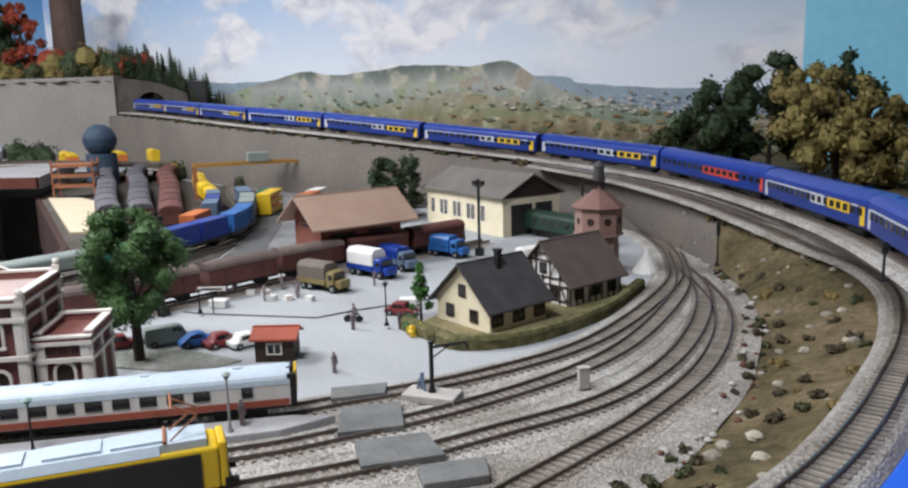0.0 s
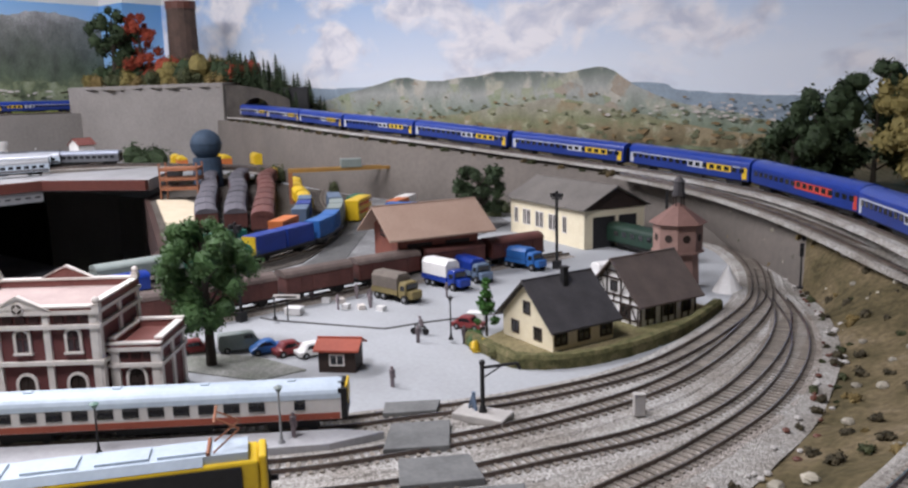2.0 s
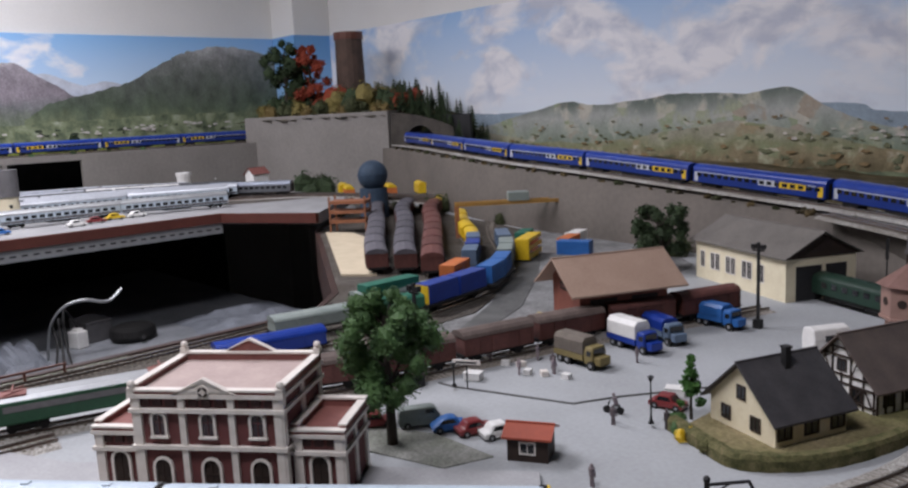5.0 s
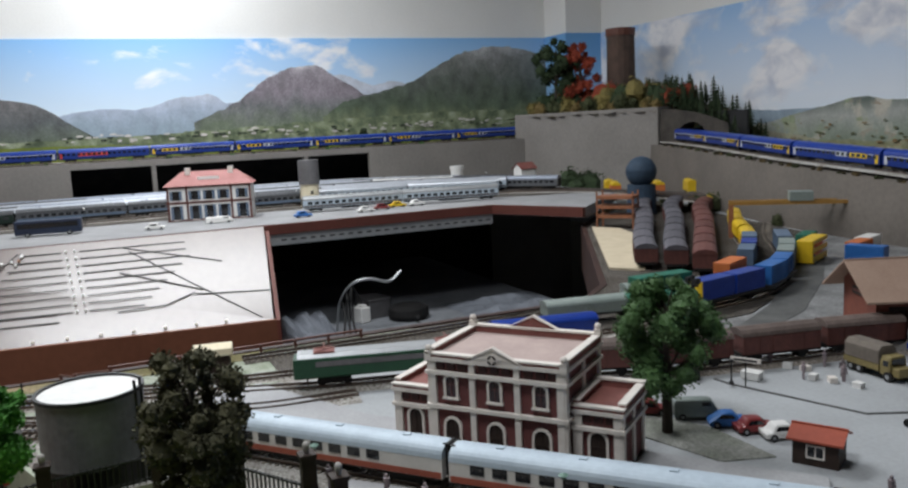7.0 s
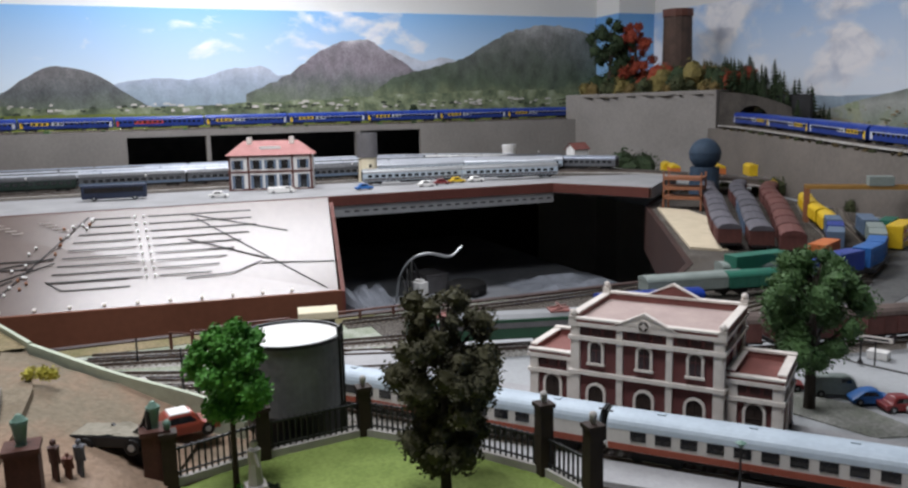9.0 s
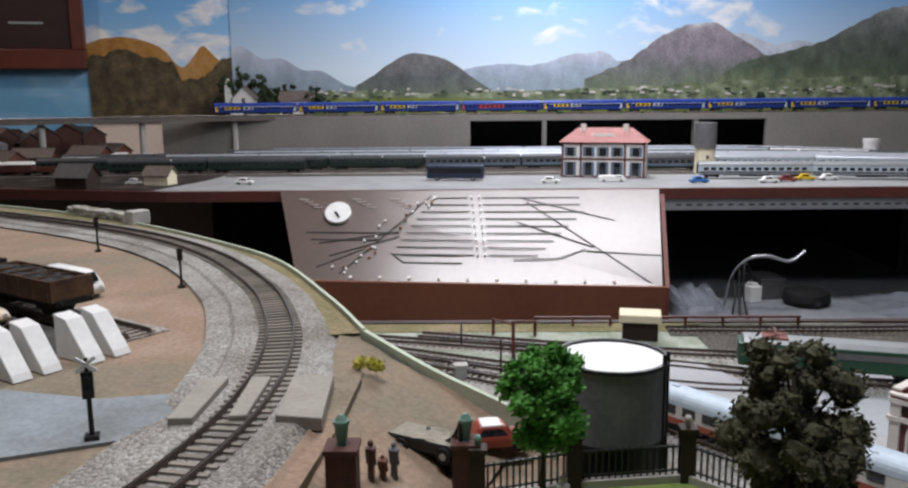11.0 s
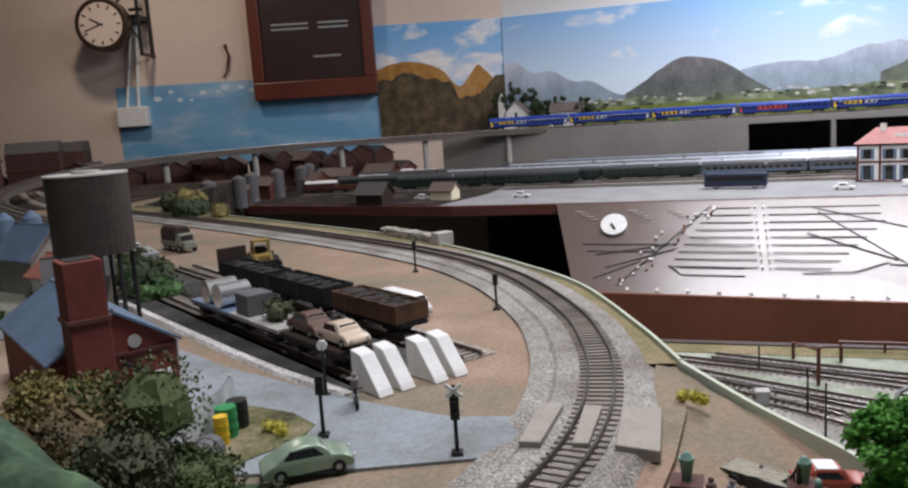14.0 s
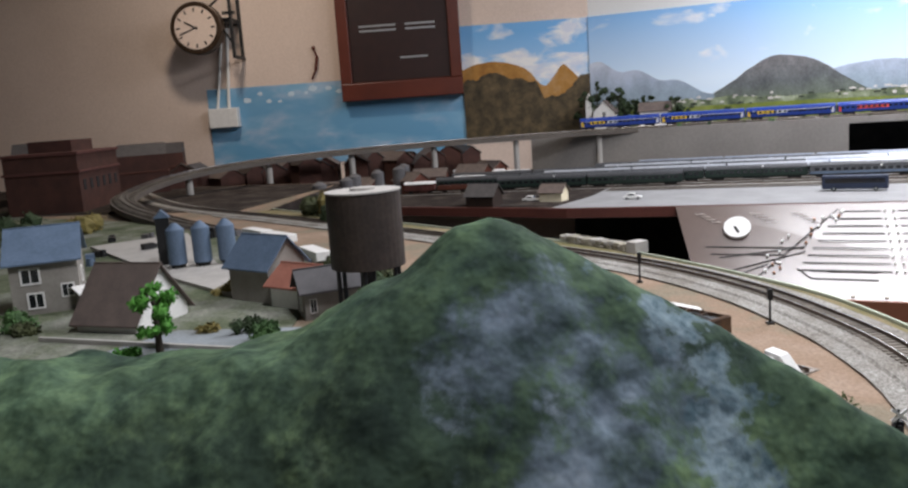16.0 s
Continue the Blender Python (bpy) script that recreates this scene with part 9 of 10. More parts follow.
keep.add(vs, fs)
solid("castle_hill", keep, EMB, "wooded hill over the tunnel", "hill", smooth=True)
ROCKD = mat("dark rock face", (0.075, 0.065, 0.055), (0.035, 0.03, 0.026), 0.9, s1=20, s2=120, bump=0.6)
arch = [(-2.425, 0.10), (-2.425, 0.21)] + [(-2.35 - 0.075 * math.cos(a), 0.215 + 0.05 * math.sin(a)) for a in np.linspace(0.15, math.pi - 0.15, 11)] + [(-2.275, 0.21), (-2.275, 0.10)]
rim_ = [(-2.53, 0.10), (-2.53, 0.22)] + [(-2.53 + 0.37 * k, 0.315 - 0.06 * k * k) for k in np.linspace(0.02, 0.98, 11)] + [(-2.16, 0.22), (-2.16, 0.10)]
portal = MB()
portal.strip([[(x, 2.066, z) for x, z in rim_], [(x, 2.066, z) for x, z in arch], [(x, 2.12, z) for x, z in arch]])
solid("tunnel_portal", portal, ROCKD, "dark stone tunnel portal with a round arch", "tunnel")
# Flat black sheet as the shade inside the tunnel.
solid("tunnel_dark", MB().box(-2.46, 2.18, 0.0, -2.2, 2.19, 0.30), BLACKISH, "black sheet for the shade inside the tunnel", "tunnel")
ct = thing("castle_tower", pose(-2.92, 2.17, 0.33), "ruined brown round tower on the hill", "tower")
part("shaft", MB().cyl((0, 0, 0), (0, 0, 0.30), 0.062, 0.058, 16), mat("ruined brown masonry", (0.11, 0.07, 0.055), (0.06, 0.042, 0.034), 0.9, s1=30, s2=300, bump=0.4), ct)
part("upper_stage", MB().cyl((0, 0, 0.30), (0, 0, 0.33), 0.062, n=16), BROWNWOOD, ct)
tree("dark_tree", -3.08, 1.95, 0.33, 0.31, (0.10, 0.14), LEAFO, "tall dark tree on the castle hill", 220, 2600, 0.009, 0.012, 0.3, 30)
tree("red_tree", -3.0, 2.02, 0.33, 0.29, (0.075, 0.13), LEAFR, "rust red tree on the castle hill", 221, 2200, 0.008, 0.01, 0.3, 26)
rnd = random.Random(9)
for i in range(22):
    x = -3.22 + 0.68 * (i + rnd.random()) / 22
    k = i % 2
    bush("bush", x, 1.895 + (x + 3.255) * 0.306 + 0.06 * k, 0.318 + 0.02 * k, rnd.uniform(0.045, 0.07) * (1.0 + 0.5 * k), (LEAFA, LEAFD, LEAFO, LEAFA, LEAFR, LEAFO)[(i + k) % 6] if k else (LEAFA, LEAFD, LEAFK2)[i % 3], "round autumn shrub on the castle hill", 230 + i, 600, 0.006)


def fir(x, y, z, h, seed):
    """A small fir: tapering layers of drooping needles round a trunk."""
    rnd = random.Random(seed)
    ob = thing("fir_tree", pose(x, y, z), "small dark fir on the hill", "tree", "firs on the castle hill")
    part("trunk", MB().cyl((0, 0, 0), (0, 0, h), h * 0.03, 0.0005, 6), BARK, ob)
    mb = MB()
    for k in range(9):
        zz, r = h * (0.12 + 0.095 * k), h * 0.24 * (1 - k / 9.5)
        for i in range(11):
            a = 2 * math.pi * (i + rnd.random()) / 11
            rr = r * rnd.uniform(0.7, 1.15)
            mb.add([(0, 0, zz + h * 0.08), (rr * math.cos(a - 0.25), rr * math.sin(a - 0.25), zz), (rr * 1.15 * math.cos(a), rr * 1.15 * math.sin(a), zz - h * 0.02), (rr * math.cos(a + 0.25), rr * math.sin(a + 0.25), zz)], [(0, 1, 2), (0, 2, 3)])
    part("needles", mb, LEAFO, ob)
    return ob


for i in range(120):
    x = -2.90 + 0.70 * rnd.random()
    y = 2.11 + 0.18 * rnd.random()
    zg = 0.322 if x < -2.52 else 0.322 - 0.55 * (x + 2.52)
    fir(x, y, zg, rnd.uniform(0.08, 0.135), 300 + i)

# ---- woods on the bend behind the blue train ----
for i, (x, y, h, w, mt) in enumerate(((-0.34, 1.66, 0.13, 0.07, LEAFO), (-0.30, 1.72, 0.22, 0.085, LEAFO), (-0.22, 1.74, 0.25, 0.09, LEAFO), (-0.15, 1.70, 0.22, 0.08, LEAFA), (-0.09, 1.62, 0.21, 0.075, LEAFA), (-0.04, 1.58, 0.17, 0.07, LEAFA), (0.03, 1.60, 0.15, 0.08, LEAFA), (-0.10, 1.76, 0.25, 0.08, LEAFO), (0.10, 1.50, 0.14, 0.08, LEAFD), (-0.40, 1.74, 0.10, 0.06, LEAFD))):
    tree("broadleaf_tree", x, y, 0.055, h, (w, h * 0.42), mt, "dark leafy tree of the small wood" if mt is not LEAFA else "olive brown autumn tree of the small wood", 400 + i, 1900, 0.0055, 0.006, 0.2, 26)
solid("wood_bank", MB().strip([[(x, 1.30 + 0.9 * k - 0.5 * max(0, x), 0.055 + 0.05 * k * (1 - k) + 0.01 * noise.noise((x * 8, k * 5, 3))) for k in np.linspace(0, 1, 12)] for x in np.linspace(-0.15, 0.9, 24)]), EMB, "brown wooded bank on the bend", "bank", smooth=True)
solid("blue_fascia", MB().prism([(0.165, -0.05), (0.185, -0.05), (0.165, 0.6), (0.09, 0.92), (0.072, 0.91), (0.145, 0.6)], -0.3, 0.082), BLUEP, "bright blue painted edge board", "edging")
solid("blue_ledge", MB().prism([(0.06, 0.02), (0.6, 0.02), (0.6, 0.9), (0.12, 0.9), (0.085, 0.70), (0.092, 0.55), (0.08, 0.4), (0.07, 0.3)], 0.0, 0.078), BLUEP, "bright blue painted board beyond the outer track", "edging")
solid("cyan_panel", MB().prism([(-0.23, 2.20), (0.9, 1.75), (0.9, 1.77), (-0.22, 2.22)], 0.05, 0.95), CYAN, "cyan painted board closing the corner", "panel")

# stones and scrub over the bank
SCRUBB = mat("brown scrub twigs", (0.075, 0.06, 0.032), (0.03, 0.026, 0.015), 0.9, s1=90)
PALESCRUB = mat("pale dry scrub", (0.42, 0.38, 0.26), (0.25, 0.22, 0.14), 0.9, s1=90)
rnd = random.Random(17)
for i in range(130):
    p = inn[rnd.randrange(5, 88)]
    q = out[int(np.argmin(np.linalg.norm(out[:, :2] - p[:2], axis=1)))]
    kk = rnd.uniform(0.15, 0.85)
    x, y = p[0] + (q[0] - p[0]) * kk, p[1] + (q[1] - p[1]) * kk
    z = q[2] * (kk * kk * (3 - 2 * kk) * 0.5 + kk * 0.5)
    if i % 5 < 2:
        r = rnd.uniform(0.003, 0.0065)
        me = MB().ball((0, 0, 0), r, nu=7, nv=5, squash=0.6)
        me.v = [(a + r * 0.3 * noise.noise((a * 300 + i, b * 300, c * 300)), b + r * 0.3 * noise.noise((a * 300, b * 300 + i, c * 300)), c) for a, b, c in me.v]
        ob = tagged(part("stone", me, STONE, None), "pale field stone lying on the bank", "stone", "stones on the bank")
        ob.matrix_basis = pose(x, y, z + 0.001, 0, 0, 50 * i)
    else:
        bush("scrub", x, y, z - 0.001, rnd.uniform(0.004, 0.010), (SCRUBB, LEAFD, SCRUBB, LEAFK2 if i % 2 else PALESCRUB)[i % 4], "low brown green scrub on the bank", 500 + i, 90, 0.0017, "scrub")

rnd = random.Random(18)
for i in range(110):
    p = inn[rnd.randrange(20, 86)]
    x, y = p[0] + rnd.uniform(-0.012, 0.016), p[1] + rnd.uniform(-0.01, 0.01)
    if i % 3:
        r = rnd.uniform(0.0015, 0.0042)
        me = MB().ball((0, 0, 0), r, nu=7, nv=5, squash=0.6)
        me.v = [(a + r * 0.3 * noise.noise((a * 300 + i, b * 300, c * 300)), b + r * 0.3 * noise.noise((a * 300, b * 300 + i, c * 300)), c) for a, b, c in me.v]
        ob = tagged(part("stone", me, (STONE, CONC, BROWNWOOD)[i % 3], None), "small stone at the foot of the bank", "stone", "stones at the foot of the bank")
        ob.matrix_basis = pose(x, y, 0.0035, 0, 0, 70 * i)
    else:
        bush("scrub", x, y, 0.001, rnd.uniform(0.003, 0.008), (SCRUBB, LEAFD, LEAFK2)[i % 3 + (i // 3) % 2], "low dark scrub at the foot of the bank", 1500 + i, 90, 0.0015, "scrub")
rnd = random.Random(44)
for i in range(46):
    s = 0.35 + 2.0 * i / 46 + rnd.uniform(-0.02, 0.02)
    p, a, g = at_line(NORTH, s)
    c, sn = math.cos(math.radians(a)), math.sin(math.radians(a))
    bush("scrub", p[0] + 0.046 * sn, p[1] - 0.046 * c, p[2] - 0.009, rnd.uniform(0.005, 0.013), (SCRUBB, LEAFT, LEAFD)[i % 3], "low brown scrub along the upper line", 900 + i, 80, 0.0026, "scrub")

# ---- goods yard with wagons and containers ----
solid("goods_yard_ground", MB().prism([(-0.86, 0.70), (-0.875, 0.95), (-1.045, 1.25), (-1.39, 1.62), (-1.20, 1.62), (-0.95, 1.56), (-0.82, 1.45), (-0.755, 1.15), (-0.78, 0.92)], 0.0, 0.0011), patch_mat("worn dark yard paving", ((0.3, (0.10, 0.10, 0.10)), (0.46, (0.17, 0.17, 0.17)), (0.6, (0.24, 0.24, 0.24)), (0.74, (0.32, 0.32, 0.32))), 12, 300), "worn grey paving of the goods yard", "ground")
solid("yard_cinders", MB().prism([(-1.172, 0.8965), (-1.09, 0.79), (-0.95, 0.66), (-0.86, 0.66), (-0.88, 0.95), (-1.05, 1.25), (-1.4, 1.62), (-2.4, 1.9), (-2.18, 1.64), (-1.9, 1.323)][::-1], 0.0, 0.0015), SOOTBED, "dark cinder ground of the goods yard", "ground")
rows_y = [[(-1.235, 1.03), (-1.40, 1.145), (-1.67, 1.35), (-1.92, 1.53), (-2.12, 1.70)], [(-1.185, 1.06), (-1.33, 1.17), (-1.61, 1.395), (-1.85, 1.575), (-2.03, 1.75)], [(-1.12, 1.07), (-1.25, 1.18), (-1.55, 1.435), (-1.78, 1.62), (-1.95, 1.80)], [(-1.0, 0.80), (-1.01, 0.99), (-1.09, 1.13), (-1.28, 1.32), (-1.50, 1.49), (-1.72, 1.68)], [(-0.90, 0.72), (-0.93, 0.90), (-0.975, 1.08), (-1.10, 1.24), (-1.25, 1.375), (-1.45, 1.54), (-1.65, 1.74)]]
yl = []
for pts in rows_y:
    ln = flat(pts, 0.0, 0.01)
    yl.append(ln)
    track("railway_track", ln, "goods yard track on dark cinders", SOOTBED, width=0.018, bed_h=0.001, pitch=0.009)
SLATEV = mat("slate grey wagon roof", (0.105, 0.10, 0.115), (0.07, 0.066, 0.078), 0.7, s1=40, var=0.2)
van_a = wagon("covered_wagon", on_track(yl[0], 0.06, 0.005), 0.10, MAROON, SLATEV, "maroon covered goods wagon with a slate grey roof", "wagons in the goods yard", W=0.042, H=0.049)
van_b = wagon("covered_wagon", on_track(yl[1], 0.06, 0.005), 0.10, MAROON, SLATEV, "maroon covered wagon with a worn grey roof", "wagons in the goods yard", W=0.042, H=0.049)
van_c = wagon("covered_wagon", on_track(yl[2], 0.06, 0.005), 0.10, MAROON, MAROON, "red brown covered goods wagon", "wagons in the goods yard", W=0.042, H=0.047)
van_d = wagon("covered_wagon", on_track(yl[1], 0.28, 0.005), 0.10, GREYBLUE, SLATEV, "slate grey covered goods wagon", "wagons in the goods yard", W=0.042, H=0.049)
for i in range(1, 9):
    copy_thing(van_a if i % 3 else van_b, on_track(yl[0], 0.06 + 0.112 * i, 0.005))
    if i != 2:
        copy_thing(van_d if i < 5 else van_b, on_track(yl[1], 0.06 + 0.112 * i, 0.005))
    copy_thing(van_c, on_track(yl[2], 0.06 + 0.112 * i, 0.005))
van_y = wagon("covered_wagon", on_track(yl[3], 1.02, 0.005), 0.10, YELLOW, YELLOW, "bright yellow covered goods wagon", "wagons in the goods yard")
for s in (0.66, 0.78, 0.90):
    copy_thing(van_y, on_track(yl[3], s, 0.005))
for s in (0.96, 1.08):
    copy_thing(van_y, on_track(yl[2], s, 0.005))
fl = wagon("container_wagon", on_track(yl[4], 0.24, 0.005), 0.15, METAL, None, "dark flat wagon carrying containers", "container wagons", kind="flat")
for ln, s in ((4, 0.40), (4, 0.56), (4, 0.72), (3, 0.26), (3, 0.42), (3, 0.57), (3, 0.08)):
    copy_thing(fl, on_track(yl[ln], s, 0.005))
for ln, s, mt, lb, L in ((4, 0.205, BLUE, "royal blue shipping container", 0.072), (4, 0.28, BLUE, "royal blue shipping container", 0.072), (4, 0.365, BLUE2, "mid blue shipping container", 0.07), (4, 0.44, BLUE2, "mid blue shipping container", 0.07), (4, 0.53, PALEGREEN, "pale blue grey shipping container", 0.07), (4, 0.61, PALEGREEN, "pale blue grey shipping container", 0.07), (4, 0.72, GREYBLUE, "slate blue shipping container", 0.10), (3, 0.25, ORANGEC, "bright orange shipping container", 0.075), (3, 0.40, GREYBLUE, "slate blue shipping container", 0.07), (3, 0.48, BLUE, "dark blue shipping container", 0.06), (3, 0.565, GREYBLUE, "slate blue shipping container", 0.07), (3, 0.08, TEAL, "sea green shipping container", 0.10)):
    container(on_track(yl[ln], s, 0.0195), mt, lb, L)
tagged(part("end_panel", MB().box(-0.0008, -0.013, 0.001, 0.0008, 0.013, 0.029), YELLOW, None), "yellow end panel of the first container", "panel").matrix_basis = on_track(yl[4], 0.1680, 0.0195)
# pale and blue low wagons towards the station
for x, y, a, mt, lb, L in ((-0.968, 0.735, 80, PALEGREEN, "long pale green low wagon", 0.15), (-1.0, 0.89, 76, PALEGREEN, "pale green low wagon", 0.14), (-0.90, 0.615, 78, BLUE, "dark blue open wagon with white marks", 0.14), (-0.945, 0.84, 80, TEAL, "sea green low wagon", 0.12)):
    wagon("low_wagon", pose(x, y, 0.005, 0, 0, a), L, mt, mt, lb, "low wagons behind the station", H=0.034)
GL = flat([(-1.02, -0.12), (-0.975, 0.06), (-0.925, 0.20), (-0.872, 0.35), (-0.845, 0.47), (-0.84, 0.62), (-0.87, 0.75), (-0.89, 0.85)])
GL2 = flat([(-1.03, -0.05), (-0.985, 0.12), (-0.955, 0.26), (-0.93, 0.42), (-0.915, 0.58), (-0.90, 0.72)])
GL3 = flat([(-0.93, -0.09), (-0.87, 0.03), (-0.82, 0.10), (-0.80, 0.14)])
GL4 = flat([(-0.995, -0.13), (-0.935, 0.0), (-0.885, 0.12), (-0.845, 0.24), (-0.835, 0.34)])
GL5 = flat([(-0.96, -0.11), (-0.90, 0.02), (-0.865, 0.09), (-0.845, 0.16)])
for ln in (GL, GL2, GL3, GL4, GL5):
    track("railway_track", ln, "station approach track on grey ballast", BALLAST, width=0.02, bed_h=0.002)
GREENBAL = patch_mat("greenish pale ballast", ((0.3, (0.13, 0.15, 0.10)), (0.46, (0.25, 0.28, 0.21)), (0.6, (0.36, 0.38, 0.32)), (0.74, (0.45, 0.45, 0.41))), 22, 500)
solid("green_strip", MB().prism([(-1.08, -0.155), (-0.80, -0.10), (-0.76, 0.0), (-0.84, 0.1), (-0.93, 0.27), (-0.95, 0.45), (-1.08, 0.5)], 0.0, 0.0018), GREENBAL, "greenish pale ballast among the approach tracks", "gravel")
solid("edge_grass", MB().prism([(-1.08, -0.155), (-1.045, -0.15), (-1.045, 0.30), (-1.08, 0.30)][::-1], 0.0018, 0.0026), GRASSY, "thin dry grass along the board's edge", "grass")
solid("approach_cinders", MB().prism([(-1.075, 0.28), (-0.95, 0.28), (-0.94, 0.62), (-0.99, 0.84), (-1.10, 0.84), (-1.075, 0.80)], 0.0, 0.0026), SOOTBED, "dark cinder ground by the board's edge", "ground")
DK = flat([(-1.045, 0.25), (-1.04, 0.50), (-1.055, 0.72), (-1.09, 0.84)])
track("railway_track", DK, "siding on dark cinders at the board's edge", SOOTBED, width=0.018, bed_h=0.0032)
eloco = thing("green_locomotive", on_track(GL, s_near(GL, -0.862, 0.385), 0.006), "dark green electric locomotive with red pantographs", "locomotive")
part("body", MB().profile([(-0.016, 0.0105), (0.016, 0.0105), (0.0155, 0.034), (-0.0155, 0.034)], -0.105, 0.105), GREEN, eloco, bevel=0.002)
part("roof", MB().profile([(-0.014, 0.034), (0.014, 0.034), (0.010, 0.038), (-0.010, 0.038)], -0.10, 0.10), GALV, eloco)
part("louvre_band", MB().box(-0.08, -0.0165, 0.024, 0.08, 0.0165, 0.030), GREYV, eloco)
for x in (-0.07, 0.07):
    part("pantograph", MB().box(x - 0.012, -0.011, 0.038, x + 0.012, 0.011, 0.0395).cyl((x - 0.01, -0.008, 0.0395), (x + 0.01, -0.006, 0.043), 0.0007).cyl((x - 0.01, 0.008, 0.0395), (x + 0.01, 0.006, 0.043), 0.0007).cyl((x, -0.013, 0.044), (x, 0.013, 0.044), 0.0009), ROOFRED, eloco, "folded red pantograph")
for x in (-0.06, 0.06):
    bogie(eloco, x)
# blue globe tank tower, lattice scaffold, gantry crane
gt = thing("globe_tank", pose(-2.02, 1.60, 0.0), "steel blue globe tank on a wide stem", "storage tank")
part("globe", MB().ball((0, 0, 0.128), 0.046, nu=24, nv=16), STEELB, gt, smooth=True)
part("stem", MB().cyl((0, 0, 0), (0, 0, 0.09), 0.045, 0.042, 20), STEELB, gt)
part("rim", MB().cyl((0, 0, 0.130), (0, 0, 0.132), 0.048, n=24), STEELB, gt)
sc = thing("steel_scaffold", pose(-1.80, 1.36, 0.0, 0, 0, 40), "rusty orange steel frame tower", "scaffold")
for z in (0.03, 0.055, 0.08):
    part("deck", MB().box(-0.05, -0.03, z, 0.05, 0.03, z + 0.008), RUST, sc)
for x in (-0.048, 0.048):
    for y in (-0.028, 0.028):
        part("post", MB().box(x - 0.002, y - 0.002, 0, x + 0.002, y + 0.002, 0.10), RUST, sc)
solid("pale_mound", MB().prism([(-1.84, 1.305), (-1.30, 0.99), (-1.24, 1.03), (-1.36, 1.12), (-1.62, 1.295), (-1.76, 1.34)], 0.0, 0.006), mat("cream sand", (0.55, 0.47, 0.34), (0.46, 0.39, 0.28), 0.9, s1=30), "cream sandy strip at the yard's edge", "ground")
gc = thing("gantry_crane", pose(-1.38, 1.56, 0.0, 0, 0, 50), "yellow brown gantry crane over the yard", "crane")
OCHREP = mat("ochre crane paint", (0.36, 0.2, 0.05), (0.28, 0.15, 0.04), 0.5)
for x in (-0.145, 0.145):
    part("leg", MB().box(x - 0.005, -0.02, 0, x + 0.005, -0.012, 0.078).box(x - 0.005, 0.012, 0, x + 0.005, 0.02, 0.078), RUST, gc)
part("beam", MB().box(-0.15, -0.02, 0.078, 0.15, -0.012, 0.086).box(-0.15, 0.012, 0.078, 0.15, 0.02, 0.086), OCHREP, gc)
part("trolley", MB().box(-0.02, -0.022, 0.086, 0.03, 0.022, 0.106), PALEGREEN, gc)
yt = thing("bus", pose(-1.13, 1.335, 0.0, 0, 0, 118), "yellow double deck bus in the goods yard", "bus")
part("body", MB().box(-0.05, -0.015, 0.005, 0.05, 0.015, 0.048), YELLOW, yt, bevel=0.002)
part("window_band", MB().box(-0.046, -0.0155, 0.018, 0.0505, 0.0155, 0.025).box(-0.046, -0.0155, 0.034, 0.0505, 0.0155, 0.041), GLASS, yt)
wheels(yt, (-0.03, 0.03), 0.0135, 0.006, 0.003)
for x, y, a, mt, lb in ((-1.13, 1.46, 110, ORANGEC, "orange red container on the ground"), (-1.16, 1.52, 110, WHITE, "white container on the ground"), (-1.08, 1.42, 20, BLUE2, "blue crate container on the ground"), (-1.27, 1.47, 120, TEAL, "dark green container on the ground")):
    container(pose(x, y, 0.0, 0, 0, a), mt, lb, 0.07)
plan_slab("yard_road", [(-0.80, 0.82), (-0.77, 0.84), (-0.85, 1.02), (-0.99, 1.21), (-1.2, 1.45), (-1.26, 1.41), (-1.04, 1.18), (-0.90, 1.0)], 0.0, 0.002, DARKBOARD, "dark grey lane between the tracks and the shed", "road")
for i, (x, y) in enumerate(((-2.30, 1.84), (-2.20, 1.80), (-2.40, 1.745), (-2.30, 1.70), (-2.16, 1.90))):
    wagon("hopper_wagon", pose(x, y, 0.03, 0, 0, 150), 0.10, ORANGEC if i % 2 else YELLOW, YELLOW, "orange yellow goods wagon at the wall", "orange wagons at the wall", H=0.05)

motorcycle(pose(-0.474, -0.242, PLAT + 0.0018, 0, 0, 30), "dark model motorcycle parked at the road")

# ---- storage tank and garden in front of the station ----
bt = thing("storage_tank", pose(-0.493, 0.083, -0.007), "grey round storage tank with a white top", "storage tank")
part("drum", MB().cyl((0, 0, 0.117), (0, 0, 0.155), 0.029, n=40), mat("grey tank plates", (0.20, 0.205, 0.215), (0.13, 0.133, 0.14), 0.55, 0.1, s1=30), bt)
part("top", MB().cyl((0, 0, 0.155), (0, 0, 0.1558), 0.0278, n=40), WHITE, bt, "white tank top")
part("base", MB().cyl((0, 0, 0.0), (0, 0, 0.117), 0.027, n=40), METAL, bt, "dark round base")
rr = smooth_line([(0.029 * math.cos(a), 0.029 * math.sin(a), 0.1562) for a in np.linspace(0, 2 * math.pi, 25)], 0.006)
mbx = MB()
sweep(mbx, rr, [(-0.001, -0.001), (0.001, -0.001), (0.001, 0.001), (-0.001, 0.001)])
part("rail", mbx, METAL, bt)
part("ladder", MB().box(0.010, 0.0262, 0.09, 0.0112, 0.028, 0.162).box(0.016, 0.023, 0.09, 0.0172, 0.0248, 0.162), METAL, bt)
GARD = 0.098
